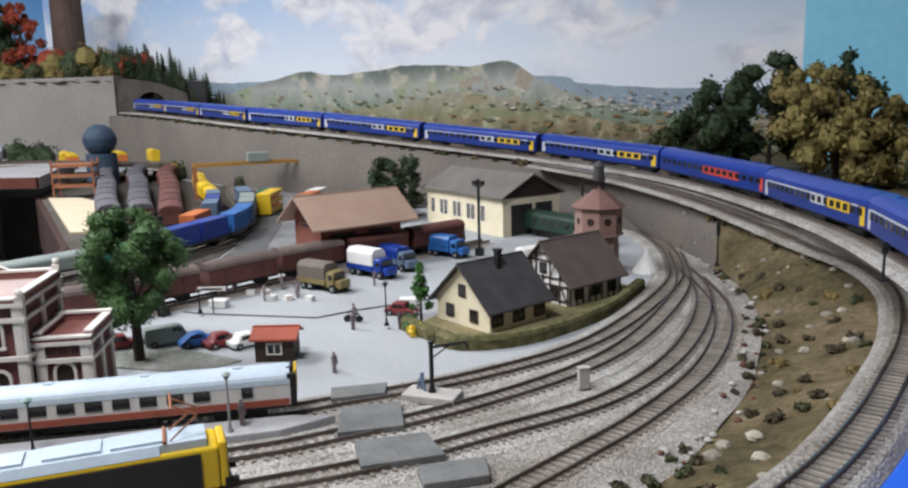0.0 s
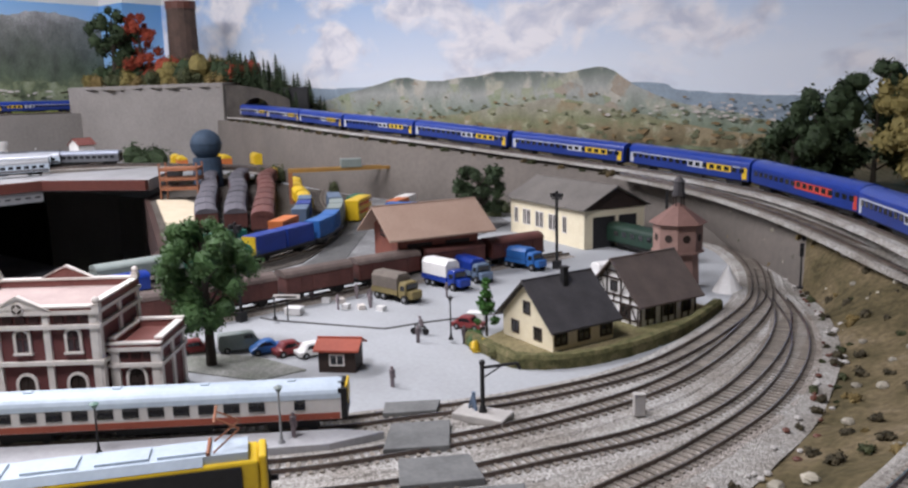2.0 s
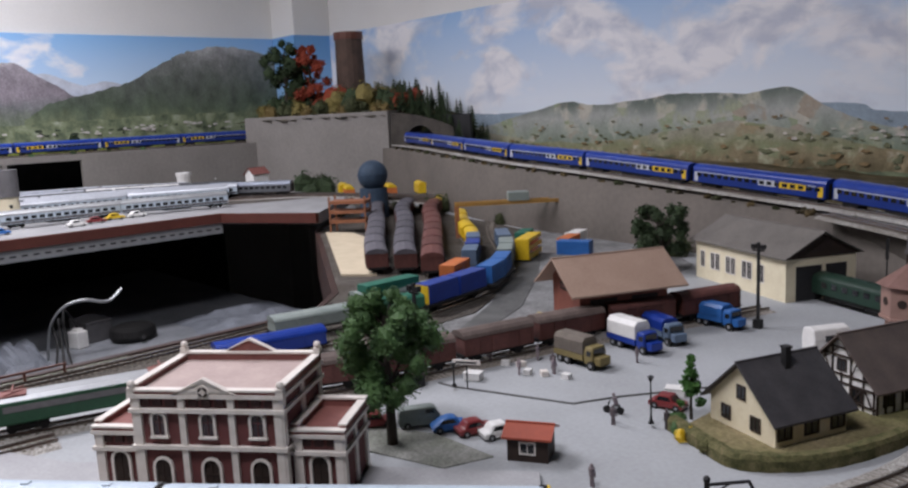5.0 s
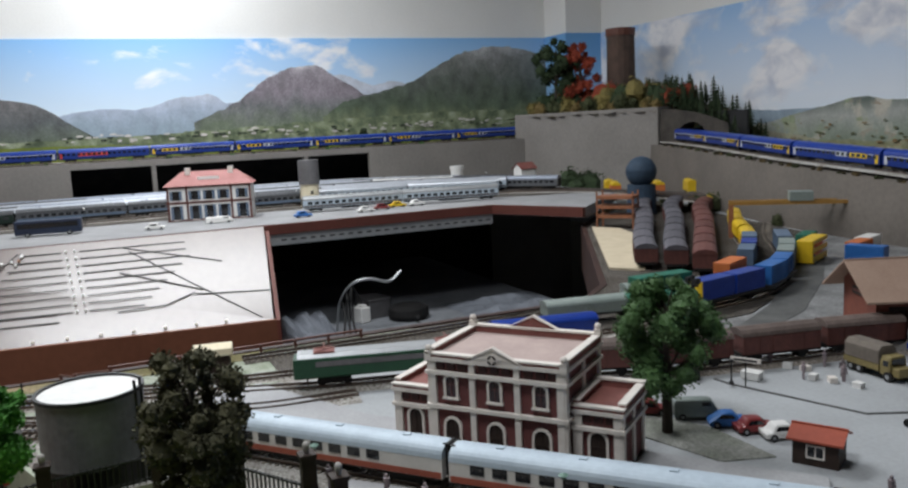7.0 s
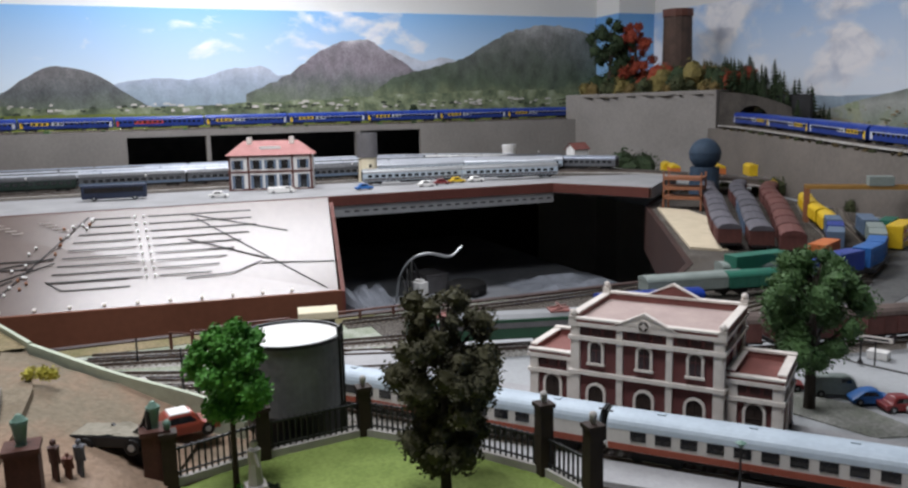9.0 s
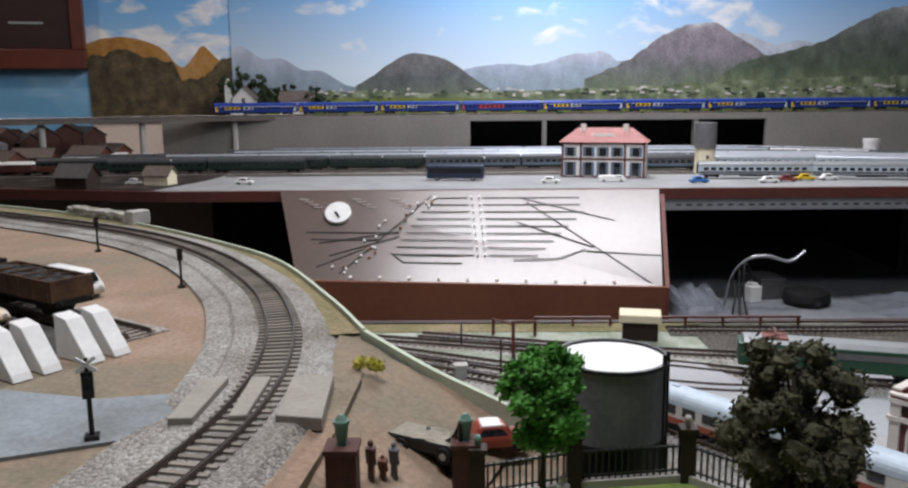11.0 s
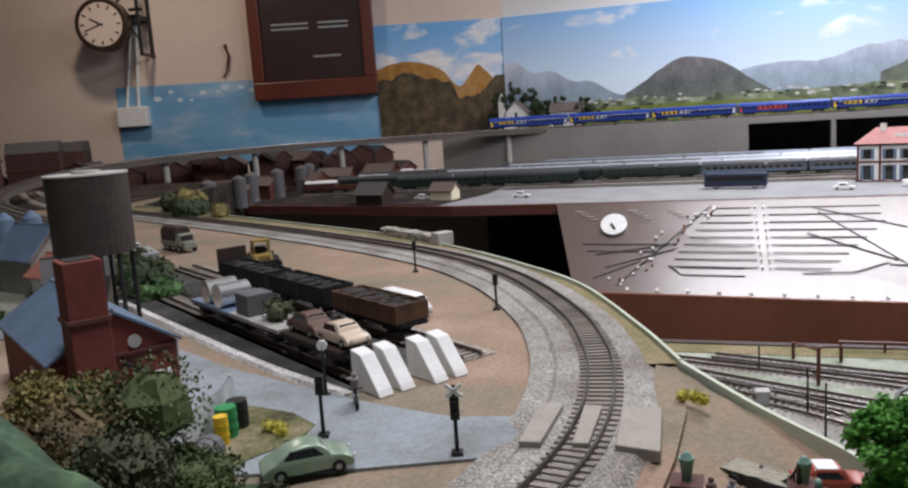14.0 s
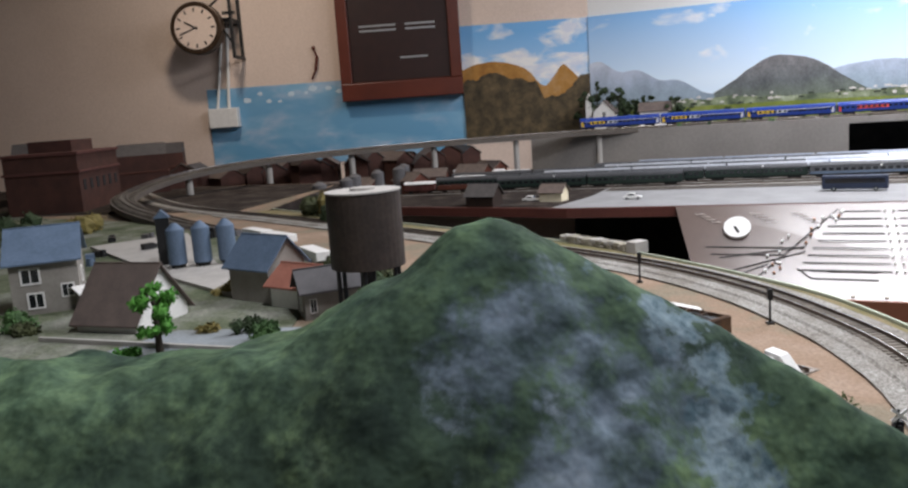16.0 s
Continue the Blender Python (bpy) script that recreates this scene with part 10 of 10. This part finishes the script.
gpoly = [(-0.437, -0.055), (-0.43, 0.02), (-0.449, 0.058), (-0.457, 0.116), (-0.42, 0.15), (-0.371, 0.182), (-0.335, 0.19), (-0.26, 0.16), (-0.18, 0.10), (-0.16, -0.08)]
solid("garden_ground", MB().prism(gpoly[::-1], 0.0, GARD), LAWN, "bright green garden lawn on a low terrace", "lawn")
solid("garden_path", MB().prism([(-0.433, -0.05), (-0.43, 0.0), (-0.36, -0.005), (-0.30, -0.03), (-0.30, -0.07)][::-1], GARD, GARD + 0.003), SAND, "sandy path at the garden gate", "path")
fence = thing("garden_fence", Matrix(), "black iron railings between dark stone posts", "fence")
fpts = [(-0.432, 0.012), (-0.447, 0.058), (-0.455, 0.114), (-0.415, 0.152), (-0.371, 0.180), (-0.338, 0.187)]
BAR = MB().box(-0.0004, -0.0004, 0, 0.0004, 0.0004, 0.0155).mesh("railing_bar", METAL)
for (x0, y0), (x1, y1) in zip(fpts, fpts[1:]):
    a, L = math.degrees(math.atan2(y1 - y0, x1 - x0)), math.dist((x0, y0), (x1, y1))
    mm = pose(x0, y0, GARD, 0, 0, a)
    part("plinth_wall", MB().box(0, -0.002, 0, L, 0.002, 0.004, mm), CONC, fence)
    part("top_rail", MB().box(0, -0.0007, 0.0178, L, 0.0007, 0.0188, mm), METAL, fence)
    part("lower_rail", MB().box(0, -0.0006, 0.0058, L, 0.0006, 0.0066, mm), METAL, fence)
    for i in range(int(L / 0.0032)):
        piece("railing_bar", BAR, fence, mm @ pose(0.0016 + i * 0.0032, 0, 0.004))
for x, y in fpts:
    hp = 0.026 if y < 0.13 else 0.034
    p_ = part("post", MB().box(x - 0.0034, y - 0.0034, GARD, x + 0.0034, y + 0.0034, GARD + hp).box(x - 0.0042, y - 0.0042, GARD + hp, x + 0.0042, y + 0.0042, GARD + hp + 0.002), DARKWOOD, fence)
    part("urn", MB().cyl((x, y, GARD + hp + 0.002), (x, y, GARD + hp + 0.005), 0.0010, 0.0019, 8).ball((x, y, GARD + hp + 0.006), 0.0019, nu=8, nv=6), VERDI if y < 0.02 else CONC, p_)
gl_ = thing("garden_gate", pose(-0.436, 0.004, GARD + 0.004, 0, 0, 215), "open black iron garden gate with a scrolled top", "gate")
part("gate_frame", MB().cyl((0, 0, 0), (0, 0, 0.034), 0.0012, n=6).cyl((0.028, 0, 0.0), (0.028, 0, 0.022), 0.0009, n=6).cyl((0, 0, 0.003), (0.028, 0, 0.003), 0.0008, n=6), METAL, gl_)
tp_ = MB()
sweep(tp_, smooth_line([(0.0, 0.0, 0.034), (0.006, 0.0, 0.025), (0.014, 0.0, 0.020), (0.022, 0.0, 0.020), (0.028, 0.0, 0.022)], 0.002), [(-0.0007, -0.0007), (0.0007, -0.0007), (0.0007, 0.0007), (-0.0007, 0.0007)])
part("top_bow", tp_, METAL, gl_)
for k in range(8):
    x = 0.003 + 0.0031 * k
    part("bar", MB().cyl((x, 0, 0.003), (x, 0, 0.021 + 0.007 * max(0, 1 - k / 3)), 0.0005, n=5), METAL, gl_)
part("lock_plate", MB().box(0.004, -0.0008, 0.006, 0.026, 0.0008, 0.013), METAL, gl_)
sp_ = thing("statue_pedestal", pose(-0.397, 0.047, GARD), "pale stone pedestal on the lawn", "pedestal")
part("block", MB().box(-0.006, -0.006, 0, 0.006, 0.006, 0.006).box(-0.0048, -0.0048, 0.006, 0.0048, 0.0048, 0.010), CONC, sp_, bevel=0.0005)
stt = part("garden_statue", MB().cyl((0, 0, 0), (0, 0, 0.010), 0.0035, 0.0026, 8).cyl((0, 0, 0.010), (0, 0, 0.0165), 0.0026, 0.0031, 8).ball((0, 0, 0.019), 0.0019, nu=8, nv=6).cyl((0.003, 0, 0.0155), (0.0055, 0.001, 0.010), 0.0009, 0.0007, 6).cyl((-0.003, 0, 0.0155), (-0.0048, 0.002, 0.0115), 0.0009, 0.0007, 6), CONC, None)
stt.matrix_basis = pose(-0.397, 0.047, GARD + 0.010)
tagged(stt, "grey stone garden statue on its pedestal", "statue")
for k in range(5):
    a = 1.2 * k
    bush("flower_tuft", -0.397 + 0.013 * math.cos(a), 0.047 + 0.013 * math.sin(a), GARD, 0.0045, (LEAFO, LEAFB)[k % 2], "small dark tuft round the statue", 720 + k, 90, 0.0012)
gp = thing("gate_post", pose(-0.394, -0.044, 0.118), "dark brick gate post with a green urn", "gate post")
part("pillar", MB().box(-0.0062, -0.0062, 0, 0.0062, 0.0062, 0.024).box(-0.0070, -0.0070, 0.024, 0.0070, 0.0070, 0.026), mat("dark red brick post", (0.10, 0.04, 0.03), (0.06, 0.026, 0.02), 0.8, s1=120, s2=900, bump=0.3), gp)
part("urn", MB().cyl((0, 0, 0.026), (0, 0, 0.0275), 0.0022, 0.0018, 12).cyl((0, 0, 0.0275), (0, 0, 0.035), 0.0021, 0.0031, 12).cyl((0, 0, 0.035), (0, 0, 0.0365), 0.0034, 0.0034, 12).cyl((0, 0, 0.0365), (0, 0, 0.039), 0.0029, 0.0010, 12), VERDI, gp, "green glazed lidded urn")
for x, y, z, h, c in ((-0.411, -0.0345, 0.1195, 0.019, (0.10, 0.05, 0.04)), (-0.416, -0.030, 0.1175, 0.012, (0.16, 0.06, 0.04)), (-0.421, -0.0255, 0.1157, 0.0175, (0.13, 0.13, 0.15))):
    figure(pose(x, y, z, 0, 0, 30), h, "small painted figure standing at the garden gate", mat("figure coat", c, tuple(v * 0.5 for v in c), 0.7, s1=200))
rc = car("toy_car", pose(-0.476, 0.021, 0.1065, 0, 0, 100), 0.036, mat("orange red car paint", (0.34, 0.07, 0.04), (0.26, 0.05, 0.035), 0.35, bump=0.0), "red and white model car behind the gate", W=0.016, H=0.0135)
part("white_roof", MB().box(-0.0075, -0.0058, 0.0128, 0.003, 0.0058, 0.0140), WHITE, rc, "white roof panel", bevel=0.0006)
copy_thing(gp, pose(-0.4375, 0.0065, 0.1010))
solid("gate_court", MB().prism([(-0.52, -0.02), (-0.435, 0.0), (-0.447, 0.058), (-0.50, 0.07)][::-1], 0.0, 0.0985), SAND, "sandy court outside the garden", "ground")
ct_ = thing("cart", pose(-0.4525, -0.010, 0.1140, 0, 0, 60), "low dark cart with a grey load behind the gate", "cart")
part("bed", MB().box(-0.021, -0.008, 0.003, 0.021, 0.008, 0.009), METAL, ct_, bevel=0.001)
part("load", MB().strip([[(-0.020 + 0.040 * i / 14, -0.0075 + 0.015 * j / 7, 0.009 + 0.0022 * abs(noise.noise((i * 0.8, j * 0.9, 3))) * math.sin(math.pi * i / 14)) for j in range(8)] for i in range(15)]), STONE, ct_, "grey rubble load")
wheels(ct_, (-0.012, 0.012), 0.0085, 0.004, 0.002)
LEAFK = mat("olive brown needles", (0.085, 0.08, 0.04), (0.032, 0.032, 0.016), 0.85, s1=60, s2=500, bump=0.0)
tree("garden_tree", -0.412, 0.040, GARD, 0.083, (0.0192, 0.0215), LEAFB, "bright green round tree in the garden", 21, 9000, 0.0014, 0.0017, 0.45, 48)
tree("garden_conifer", -0.368, 0.128, GARD, 0.10, (0.0235, 0.044), LEAFK, "tall dark olive tree in the garden", 22, 17000, 0.0013, 0.003, 0.12, 95, "column")
ht_ = thing("track_hut", pose(-1.015, 0.21, 0.0, 0, 0, 80), "small dark hut with a cream roof at the board's edge", "hut")
part("wall", MB().box(-0.02, -0.009, 0, 0.02, 0.009, 0.024), DARKWOOD, ht_, bevel=0.001)
part("roof", MB().profile([(-0.013, 0.024), (0.013, 0.024), (0.012, 0.036), (-0.012, 0.033)], -0.024, 0.024), PALEYEL, ht_, "cream roof", bevel=0.001)
part("door", MB().box(0.0202, -0.004, 0, 0.0210, 0.004, 0.018), GREYV, ht_)
tf_ = thing("timber_frame", Matrix(), "brown timber frame beside the approach tracks", "frame")
for x, y, h in ((-0.944, 0.057, 0.044), (-1.035, 0.038, 0.022), (-1.03, 0.088, 0.020)):
    part("post", MB().box(x - 0.0018, y - 0.0018, 0, x + 0.0018, y + 0.0018, h), BROWNWOOD, tf_)
part("beam", MB().cyl((-0.944, 0.057, 0.040), (-1.035, 0.038, 0.0215), 0.0014, n=6), BROWNWOOD, tf_)
part("beam", MB().cyl((-0.944, 0.057, 0.043), (-1.03, 0.088, 0.0195), 0.0014, n=6), BROWNWOOD, tf_)
hr_ = thing("hand_rail", Matrix(), "low brown wooden rail along the board's edge", "rail")
part("rail", MB().box(-1.072, 0.09, 0.012, -1.068, 0.185, 0.0145).box(-1.072, 0.235, 0.012, -1.068, 0.42, 0.0145), BROWNWOOD, hr_)
for k in range(8):
    y = 0.092 + 0.0465 * k
    if not 0.185 < y < 0.23:
        part("post", MB().box(-1.0715, y - 0.0015, 0, -1.0685, y + 0.0015, 0.012), BROWNWOOD, hr_)
rb_ = thing("relay_box", pose(-0.876, 0.0, 0.0, 0, 0, 10), "pale grey relay box among the tracks", "relay box")
part("case", MB().box(-0.005, -0.006, 0, 0.005, 0.006, 0.016), GALV, rb_, bevel=0.0006)
part("lid", MB().box(-0.006, -0.007, 0.016, 0.006, 0.007, 0.018), CONC, rb_)
for x, y, h in ((-0.795, 0.05, 0.055), (-0.856, 0.04, 0.05), (-0.992, 0.0, 0.03), (-0.90, 0.30, 0.045)):
    signal_post(pose(x, y, 0.0, 0, 0, 90), h, "thin dark post beside the approach tracks", "none")

# ---- things on the cream wall ----
def wall_pose(s, z, d):
    p = on_clock(s, z, d)
    return Matrix.Translation(p) @ pose(0, 0, 0, 0, 0, -69.9 + 90 + 90)


bd = thing("departure_board", wall_pose(0.825, 0.41, 0.003), "dark wooden framed board with faint writing bars", "notice board")
DARKRED = mat("dark red brown varnish", (0.12, 0.028, 0.016), (0.08, 0.02, 0.012), 0.35, s1=9)
part("back", MB().box(-0.25, -0.04, 0.03, 0.25, 0.0, 0.85), DARKRED, bd)
part("frame", MB().box(-0.265, -0.06, 0.0, 0.265, 0.0, 0.075).box(-0.265, -0.06, 0.075, -0.215, 0.0, 0.86).box(0.215, -0.06, 0.075, 0.265, 0.0, 0.86).box(-0.265, -0.06, 0.86, 0.265, 0.0, 0.91), DARKRED, bd, bevel=0.004)
part("slate", MB().box(-0.214, -0.043, 0.08, 0.214, -0.0405, 0.85), mat("dark slate field", (0.03, 0.011, 0.009), (0.02, 0.008, 0.007), 0.45), bd)
for z, x0, x1 in ((0.29, -0.17, -0.01), (0.29, 0.03, 0.16), (0.31, -0.17, -0.01), (0.31, 0.03, 0.16), (0.17, 0.0, 0.12), (0.45, -0.16, 0.02), (0.6, -0.15, 0.1)):
    part("writing_bar", MB().box(x0, -0.0445, z, x1, -0.0435, z + 0.008), GALV, bd)
ck = thing("wall_clock", wall_pose(1.66, 0.755, 0.15), "large round station clock on a scrolled bracket", "clock")
part("case", MB().cyl((0, -0.03, 0), (0, 0.03, 0), 0.108, n=40), mat("dark bronze case", (0.06, 0.035, 0.02), (0.04, 0.024, 0.014), 0.4, 0.3), ck, bevel=0.004)
part("dial", MB().cyl((0, -0.033, 0), (0, -0.031, 0), 0.088, n=40), CREAM, ck, "cream dial")
for i in range(12):
    a = math.radians(30 * i)
    part("hour_mark", MB().box(-0.003, -0.0345, 0.066, 0.003, -0.0335, 0.082, pose(0, 0, 0, 0, math.degrees(a), 0)), LINE, ck)
part("hour_hand", MB().box(-0.003, -0.0355, -0.01, 0.003, -0.0345, 0.05, pose(0, 0, 0, 0, -60, 0)), LINE, ck)
part("minute_hand", MB().box(-0.002, -0.0365, -0.01, 0.002, -0.0355, 0.075, pose(0, 0, 0, 0, -110, 0)), LINE, ck)
part("bracket", MB().box(0.108, 0.0, 0.05, 0.16, 0.012, 0.062).box(0.135, 0.0, -0.13, 0.15, 0.149, -0.12).box(0.135, 0.0, -0.13, 0.147, 0.012, 0.2).cyl((0.06, 0.006, 0.09), (0.14, 0.006, 0.15), 0.005).cyl((0.10, 0.006, 0.0), (0.14, 0.006, -0.07), 0.004).box(0.135, 0.13, -0.13, 0.147, 0.149, 0.2), METAL, ck, "dark iron scroll bracket")
part("mount", MB().box(-0.03, 0.03, 0.02, 0.135, 0.149, 0.04), METAL, ck)
wb = tagged(part("junction_box", MB().box(-0.065, -0.05, 0, 0.065, 0, 0.085), WHITE, None, bevel=0.004), "white plastic box fixed to the wall", "junction box")
wb.matrix_basis = wall_pose(1.625, 0.335, 0.004)
tagged(part("conduit", MB().cyl((0.02, -0.01, 0.085), (0.05, -0.01, 0.45), 0.007).cyl((-0.03, -0.01, 0.085), (0.03, -0.01, 0.45), 0.006), WHITE, None), "white cables running down the wall", "cable").matrix_basis = wall_pose(1.625, 0.335, 0.004)
tagged(part("wall_hook", MB().cyl((0, -0.008, 0), (0.012, -0.008, -0.03), 0.005).cyl((0.012, -0.008, -0.03), (0.0, -0.008, -0.09), 0.006).cyl((0, -0.008, -0.09), (-0.02, -0.008, -0.125), 0.004).ball((0.0, -0.01, 0.008), 0.009), DARKRED, None), "small dark ornament hung on the wall", "ornament").matrix_basis = wall_pose(1.205, 0.645, 0.003)

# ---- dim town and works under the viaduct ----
# Ground colour darkened to hold the deep shadow round the viaduct.
DIM = patch_mat("dark brown ground with shade", ((0.3, (0.012, 0.009, 0.008)), (0.5, (0.035, 0.027, 0.023)), (0.7, (0.09, 0.075, 0.065))), 14, 200)
solid("far_shaded_ground", MB().prism([(-1.62, -1.45), (-2.28, -1.53), (-2.5, -3.7), (-0.9, -3.7), (-0.9, -2.21), (-1.61, -2.21)][::-1], PLAT, PLAT + 0.001), DIM, "brown ground beyond the loop line, coloured dark for shade", "ground")
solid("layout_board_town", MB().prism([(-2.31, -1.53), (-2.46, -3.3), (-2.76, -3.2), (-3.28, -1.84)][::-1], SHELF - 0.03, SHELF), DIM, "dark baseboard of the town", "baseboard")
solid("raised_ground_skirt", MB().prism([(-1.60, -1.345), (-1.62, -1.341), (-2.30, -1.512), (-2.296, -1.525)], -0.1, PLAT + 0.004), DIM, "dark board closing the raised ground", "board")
# Red brown brick with the shadow on the town put into its colour.
TOWNB = mat("red brown brick with shade", (0.085, 0.035, 0.026), (0.05, 0.022, 0.017), 0.85, s1=30, s2=300)
rnd = random.Random(31)
for i in range(22):
    f = i / 21
    x, y = -3.22 + 1.15 * f + rnd.uniform(-0.03, 0.03), -1.42 - 1.05 * f + rnd.uniform(-0.05, 0.03)
    g = SHELF if x < -2.34 - 0.09 * (-1.5 - y) else PLAT
    hh = rnd.uniform(0.05, 0.09) + (0.065 if g == SHELF else 0.0)
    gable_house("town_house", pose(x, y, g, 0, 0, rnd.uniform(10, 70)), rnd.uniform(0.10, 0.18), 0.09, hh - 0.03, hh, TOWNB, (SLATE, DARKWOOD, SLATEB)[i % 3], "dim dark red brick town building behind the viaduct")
solid("shaded_ground", MB().prism([(-2.30, -1.49), (-2.15, -0.80), (-2.40, -0.74), (-3.18, -0.70), (-3.56, -1.0), (-3.3, -1.83)][::-1], SHELF, SHELF + 0.0012), DIM, "brown ground under the viaduct, coloured dark for shade", "ground")
for i in range(21):
    ln = lanes[i % 7]
    if i % 7 in (1, 3) or i == 14:
        continue
    wagon("dark_wagon", on_track(ln, 0.07 + 0.122 * (i // 7), 0.004), 0.11, (BROWNV, METAL, GREYV, BROWNWOOD)[i % 4], None, "dim dark goods wagon under the viaduct", "dark wagons under the viaduct", kind="open" if i % 3 else "van", load=COAL)

bk = thing("brick_works", pose(-1.78, -2.16, PLAT, 0, 0, 25), "large dark red brick works", "building")
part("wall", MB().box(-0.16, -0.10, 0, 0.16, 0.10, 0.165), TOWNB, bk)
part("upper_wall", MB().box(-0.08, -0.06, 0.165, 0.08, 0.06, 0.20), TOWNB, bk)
for k in range(6):
    part("window", MB().box(-0.135 + 0.05 * k, 0.1, 0.06, -0.115 + 0.05 * k, 0.1015, 0.09), BLACKISH, bk)
part("cornice", MB().box(-0.165, -0.105, 0.16, 0.165, 0.105, 0.168).box(-0.165, -0.105, 0.11, 0.165, 0.105, 0.117), MAROON, bk)
for k, (x, y, a, w, d, hh) in enumerate(((-2.28, -2.32, 42, 0.34, 0.16, 0.13), (-2.62, -2.52, 38, 0.36, 0.16, 0.12), (-2.05, -2.50, 42, 0.30, 0.2, 0.16))):
    hl_ = thing("works_hall", pose(x, y, PLAT, 0, 0, a), "dim dark red brick works hall with a saw-tooth roof", "building", "works halls")
    part("wall", MB().box(-w / 2, -d / 2, 0, w / 2, d / 2, hh), TOWNB, hl_)
    for q in range(3):
        x0 = -w / 2 + w * q / 3
        part("roof_tooth", MB().add([(x0, -d / 2, hh), (x0 + w / 3, -d / 2, hh), (x0 + w / 9, -d / 2, hh + 0.035), (x0, d / 2, hh), (x0 + w / 3, d / 2, hh), (x0 + w / 9, d / 2, hh + 0.035)], [(0, 1, 2), (3, 5, 4), (0, 3, 4, 1), (1, 4, 5, 2), (2, 5, 3, 0)]), SLATE, hl_)
    part("cornice", MB().box(-w / 2 - 0.004, -d / 2 - 0.004, hh * 0.55, w / 2 + 0.004, d / 2 + 0.004, hh * 0.58), BROWNWOOD, hl_)
rnd = random.Random(23)
for i in range(14):
    x, y = -2.9 + 1.0 * rnd.random(), -1.35 - 0.5 * rnd.random()
    if i < 8:
        ob = gable_house("dark_shed", pose(-3.05 + 0.14 * i, -1.28 - 0.07 * i + 0.05 * (i % 2), SHELF if i < 4 else SHELF, 0, 0, 60 + 20 * (i % 3)), 0.12, 0.07, 0.05, 0.075, BROWNWOOD, SLATEB, "dim brown works shed under the viaduct")
    else:
        ob = tagged(part("works_tank", MB().cyl((0, 0, 0), (0, 0, 0.09), 0.022, n=14).cyl((0, 0, 0.09), (0, 0, 0.10), 0.022, 0.006, 14), GREYV, None), "dim grey upright works tank", "tank", "works tanks")
        ob.matrix_basis = pose(-2.75 + 0.13 * (i - 8), -1.48 - 0.02 * (i % 3), SHELF)
gable_house("signal_house", pose(-2.22, -1.02, SHELF, 0, 0, 80), 0.09, 0.06, 0.035, 0.065, DARKWOOD, SLATE, "dark house with a white sign at the far board")
gable_house("cream_house", pose(-2.30, -0.83, SHELF, 0, 0, 80), 0.07, 0.05, 0.03, 0.05, PALEYEL, SLATEB, "small cream house at the far board")
gable_house("white_chapel", pose(-3.42, -0.885, UP), 0.06, 0.09, 0.07, 0.115, WHITE, SLATEB, "small white chapel before the mountains", windows=(("E", 0.0, 0.05, 0.012, 0.02),))
tagged(part("chapel_tower", MB().box(-0.012, -0.012, 0, 0.012, 0.012, 0.125).cyl((0, 0, 0.125), (0, 0, 0.15), 0.016, 0.001, 8), WHITE, None), "slim white chapel tower by the line", "tower").matrix_basis = pose(-3.43, -0.955, UP)
gable_house("white_farm", pose(-3.42, -0.68, UP, 0, 0, 90), 0.12, 0.06, 0.065, 0.095, WHITE, SLATEB, "white farmhouse before the mountains", windows=(("N", -0.03, 0.03, 0.012, 0.016), ("N", 0.03, 0.03, 0.012, 0.016), ("S", -0.03, 0.03, 0.012, 0.016), ("S", 0.03, 0.03, 0.012, 0.016)))
for i, (x, y, h) in enumerate(((-3.47, -0.93, 0.20), (-3.46, -0.79, 0.14), (-3.48, -0.84, 0.17), (-3.47, -0.72, 0.13), (-3.40, -0.60, 0.12), (-3.46, -0.98, 0.16), (-3.38, -0.80, 0.10), (-3.45, -0.57, 0.07), (-3.45, -0.40, 0.06), (-3.4, -0.12, 0.05), (-3.42, 0.62, 0.06), (-3.42, 1.18, 0.07))):
    tree("broadleaf_tree", x, y, UP, h, (h * 0.3, h * 0.42), LEAFO, "dark tree before the mountain backdrop", 600 + i, 700, 0.006, 0.004, 0.15, 16)
rnd = random.Random(12)
for i in range(18):
    bush("bush", -3.232 + rnd.uniform(-0.004, 0.004), -0.85 + 0.13 * i + rnd.uniform(-0.04, 0.04), UP - 0.002, rnd.uniform(0.008, 0.016), (LEAFO, LEAFD, LEAF)[i % 3], "low shrub along the upper line", 640 + i, 120, 0.003)
pw_ = thing("stone_parapet", Matrix(), "pale rubble stone parapet at the rim", "parapet")
rnd = random.Random(61)
for k in range(26):
    f = k / 25
    x, y = -1.150 + 0.085 * f, -0.515 + 0.115 * f
    for lv in range(2):
        w, h = rnd.uniform(0.0035, 0.006), rnd.uniform(0.004, 0.0065)
        sb2 = part("stone", MB().box(-w, -0.008, 0, w, 0.008, h), STONE if rnd.random() < 0.6 else CONC, pw_, bevel=0.0008)
        sb2.matrix_basis = pose(x + rnd.uniform(-0.002, 0.002), y, PLAT + 0.0015 + 0.0055 * lv, rnd.uniform(-6, 6), rnd.uniform(-6, 6), 53 + rnd.uniform(-12, 12))
part("end_block", MB().box(-0.009, -0.012, 0, 0.009, 0.012, 0.017), CONC, pw_, "pale square end block", bevel=0.001).matrix_basis = pose(-1.058, -0.393, PLAT + 0.001, 0, 0, 53)
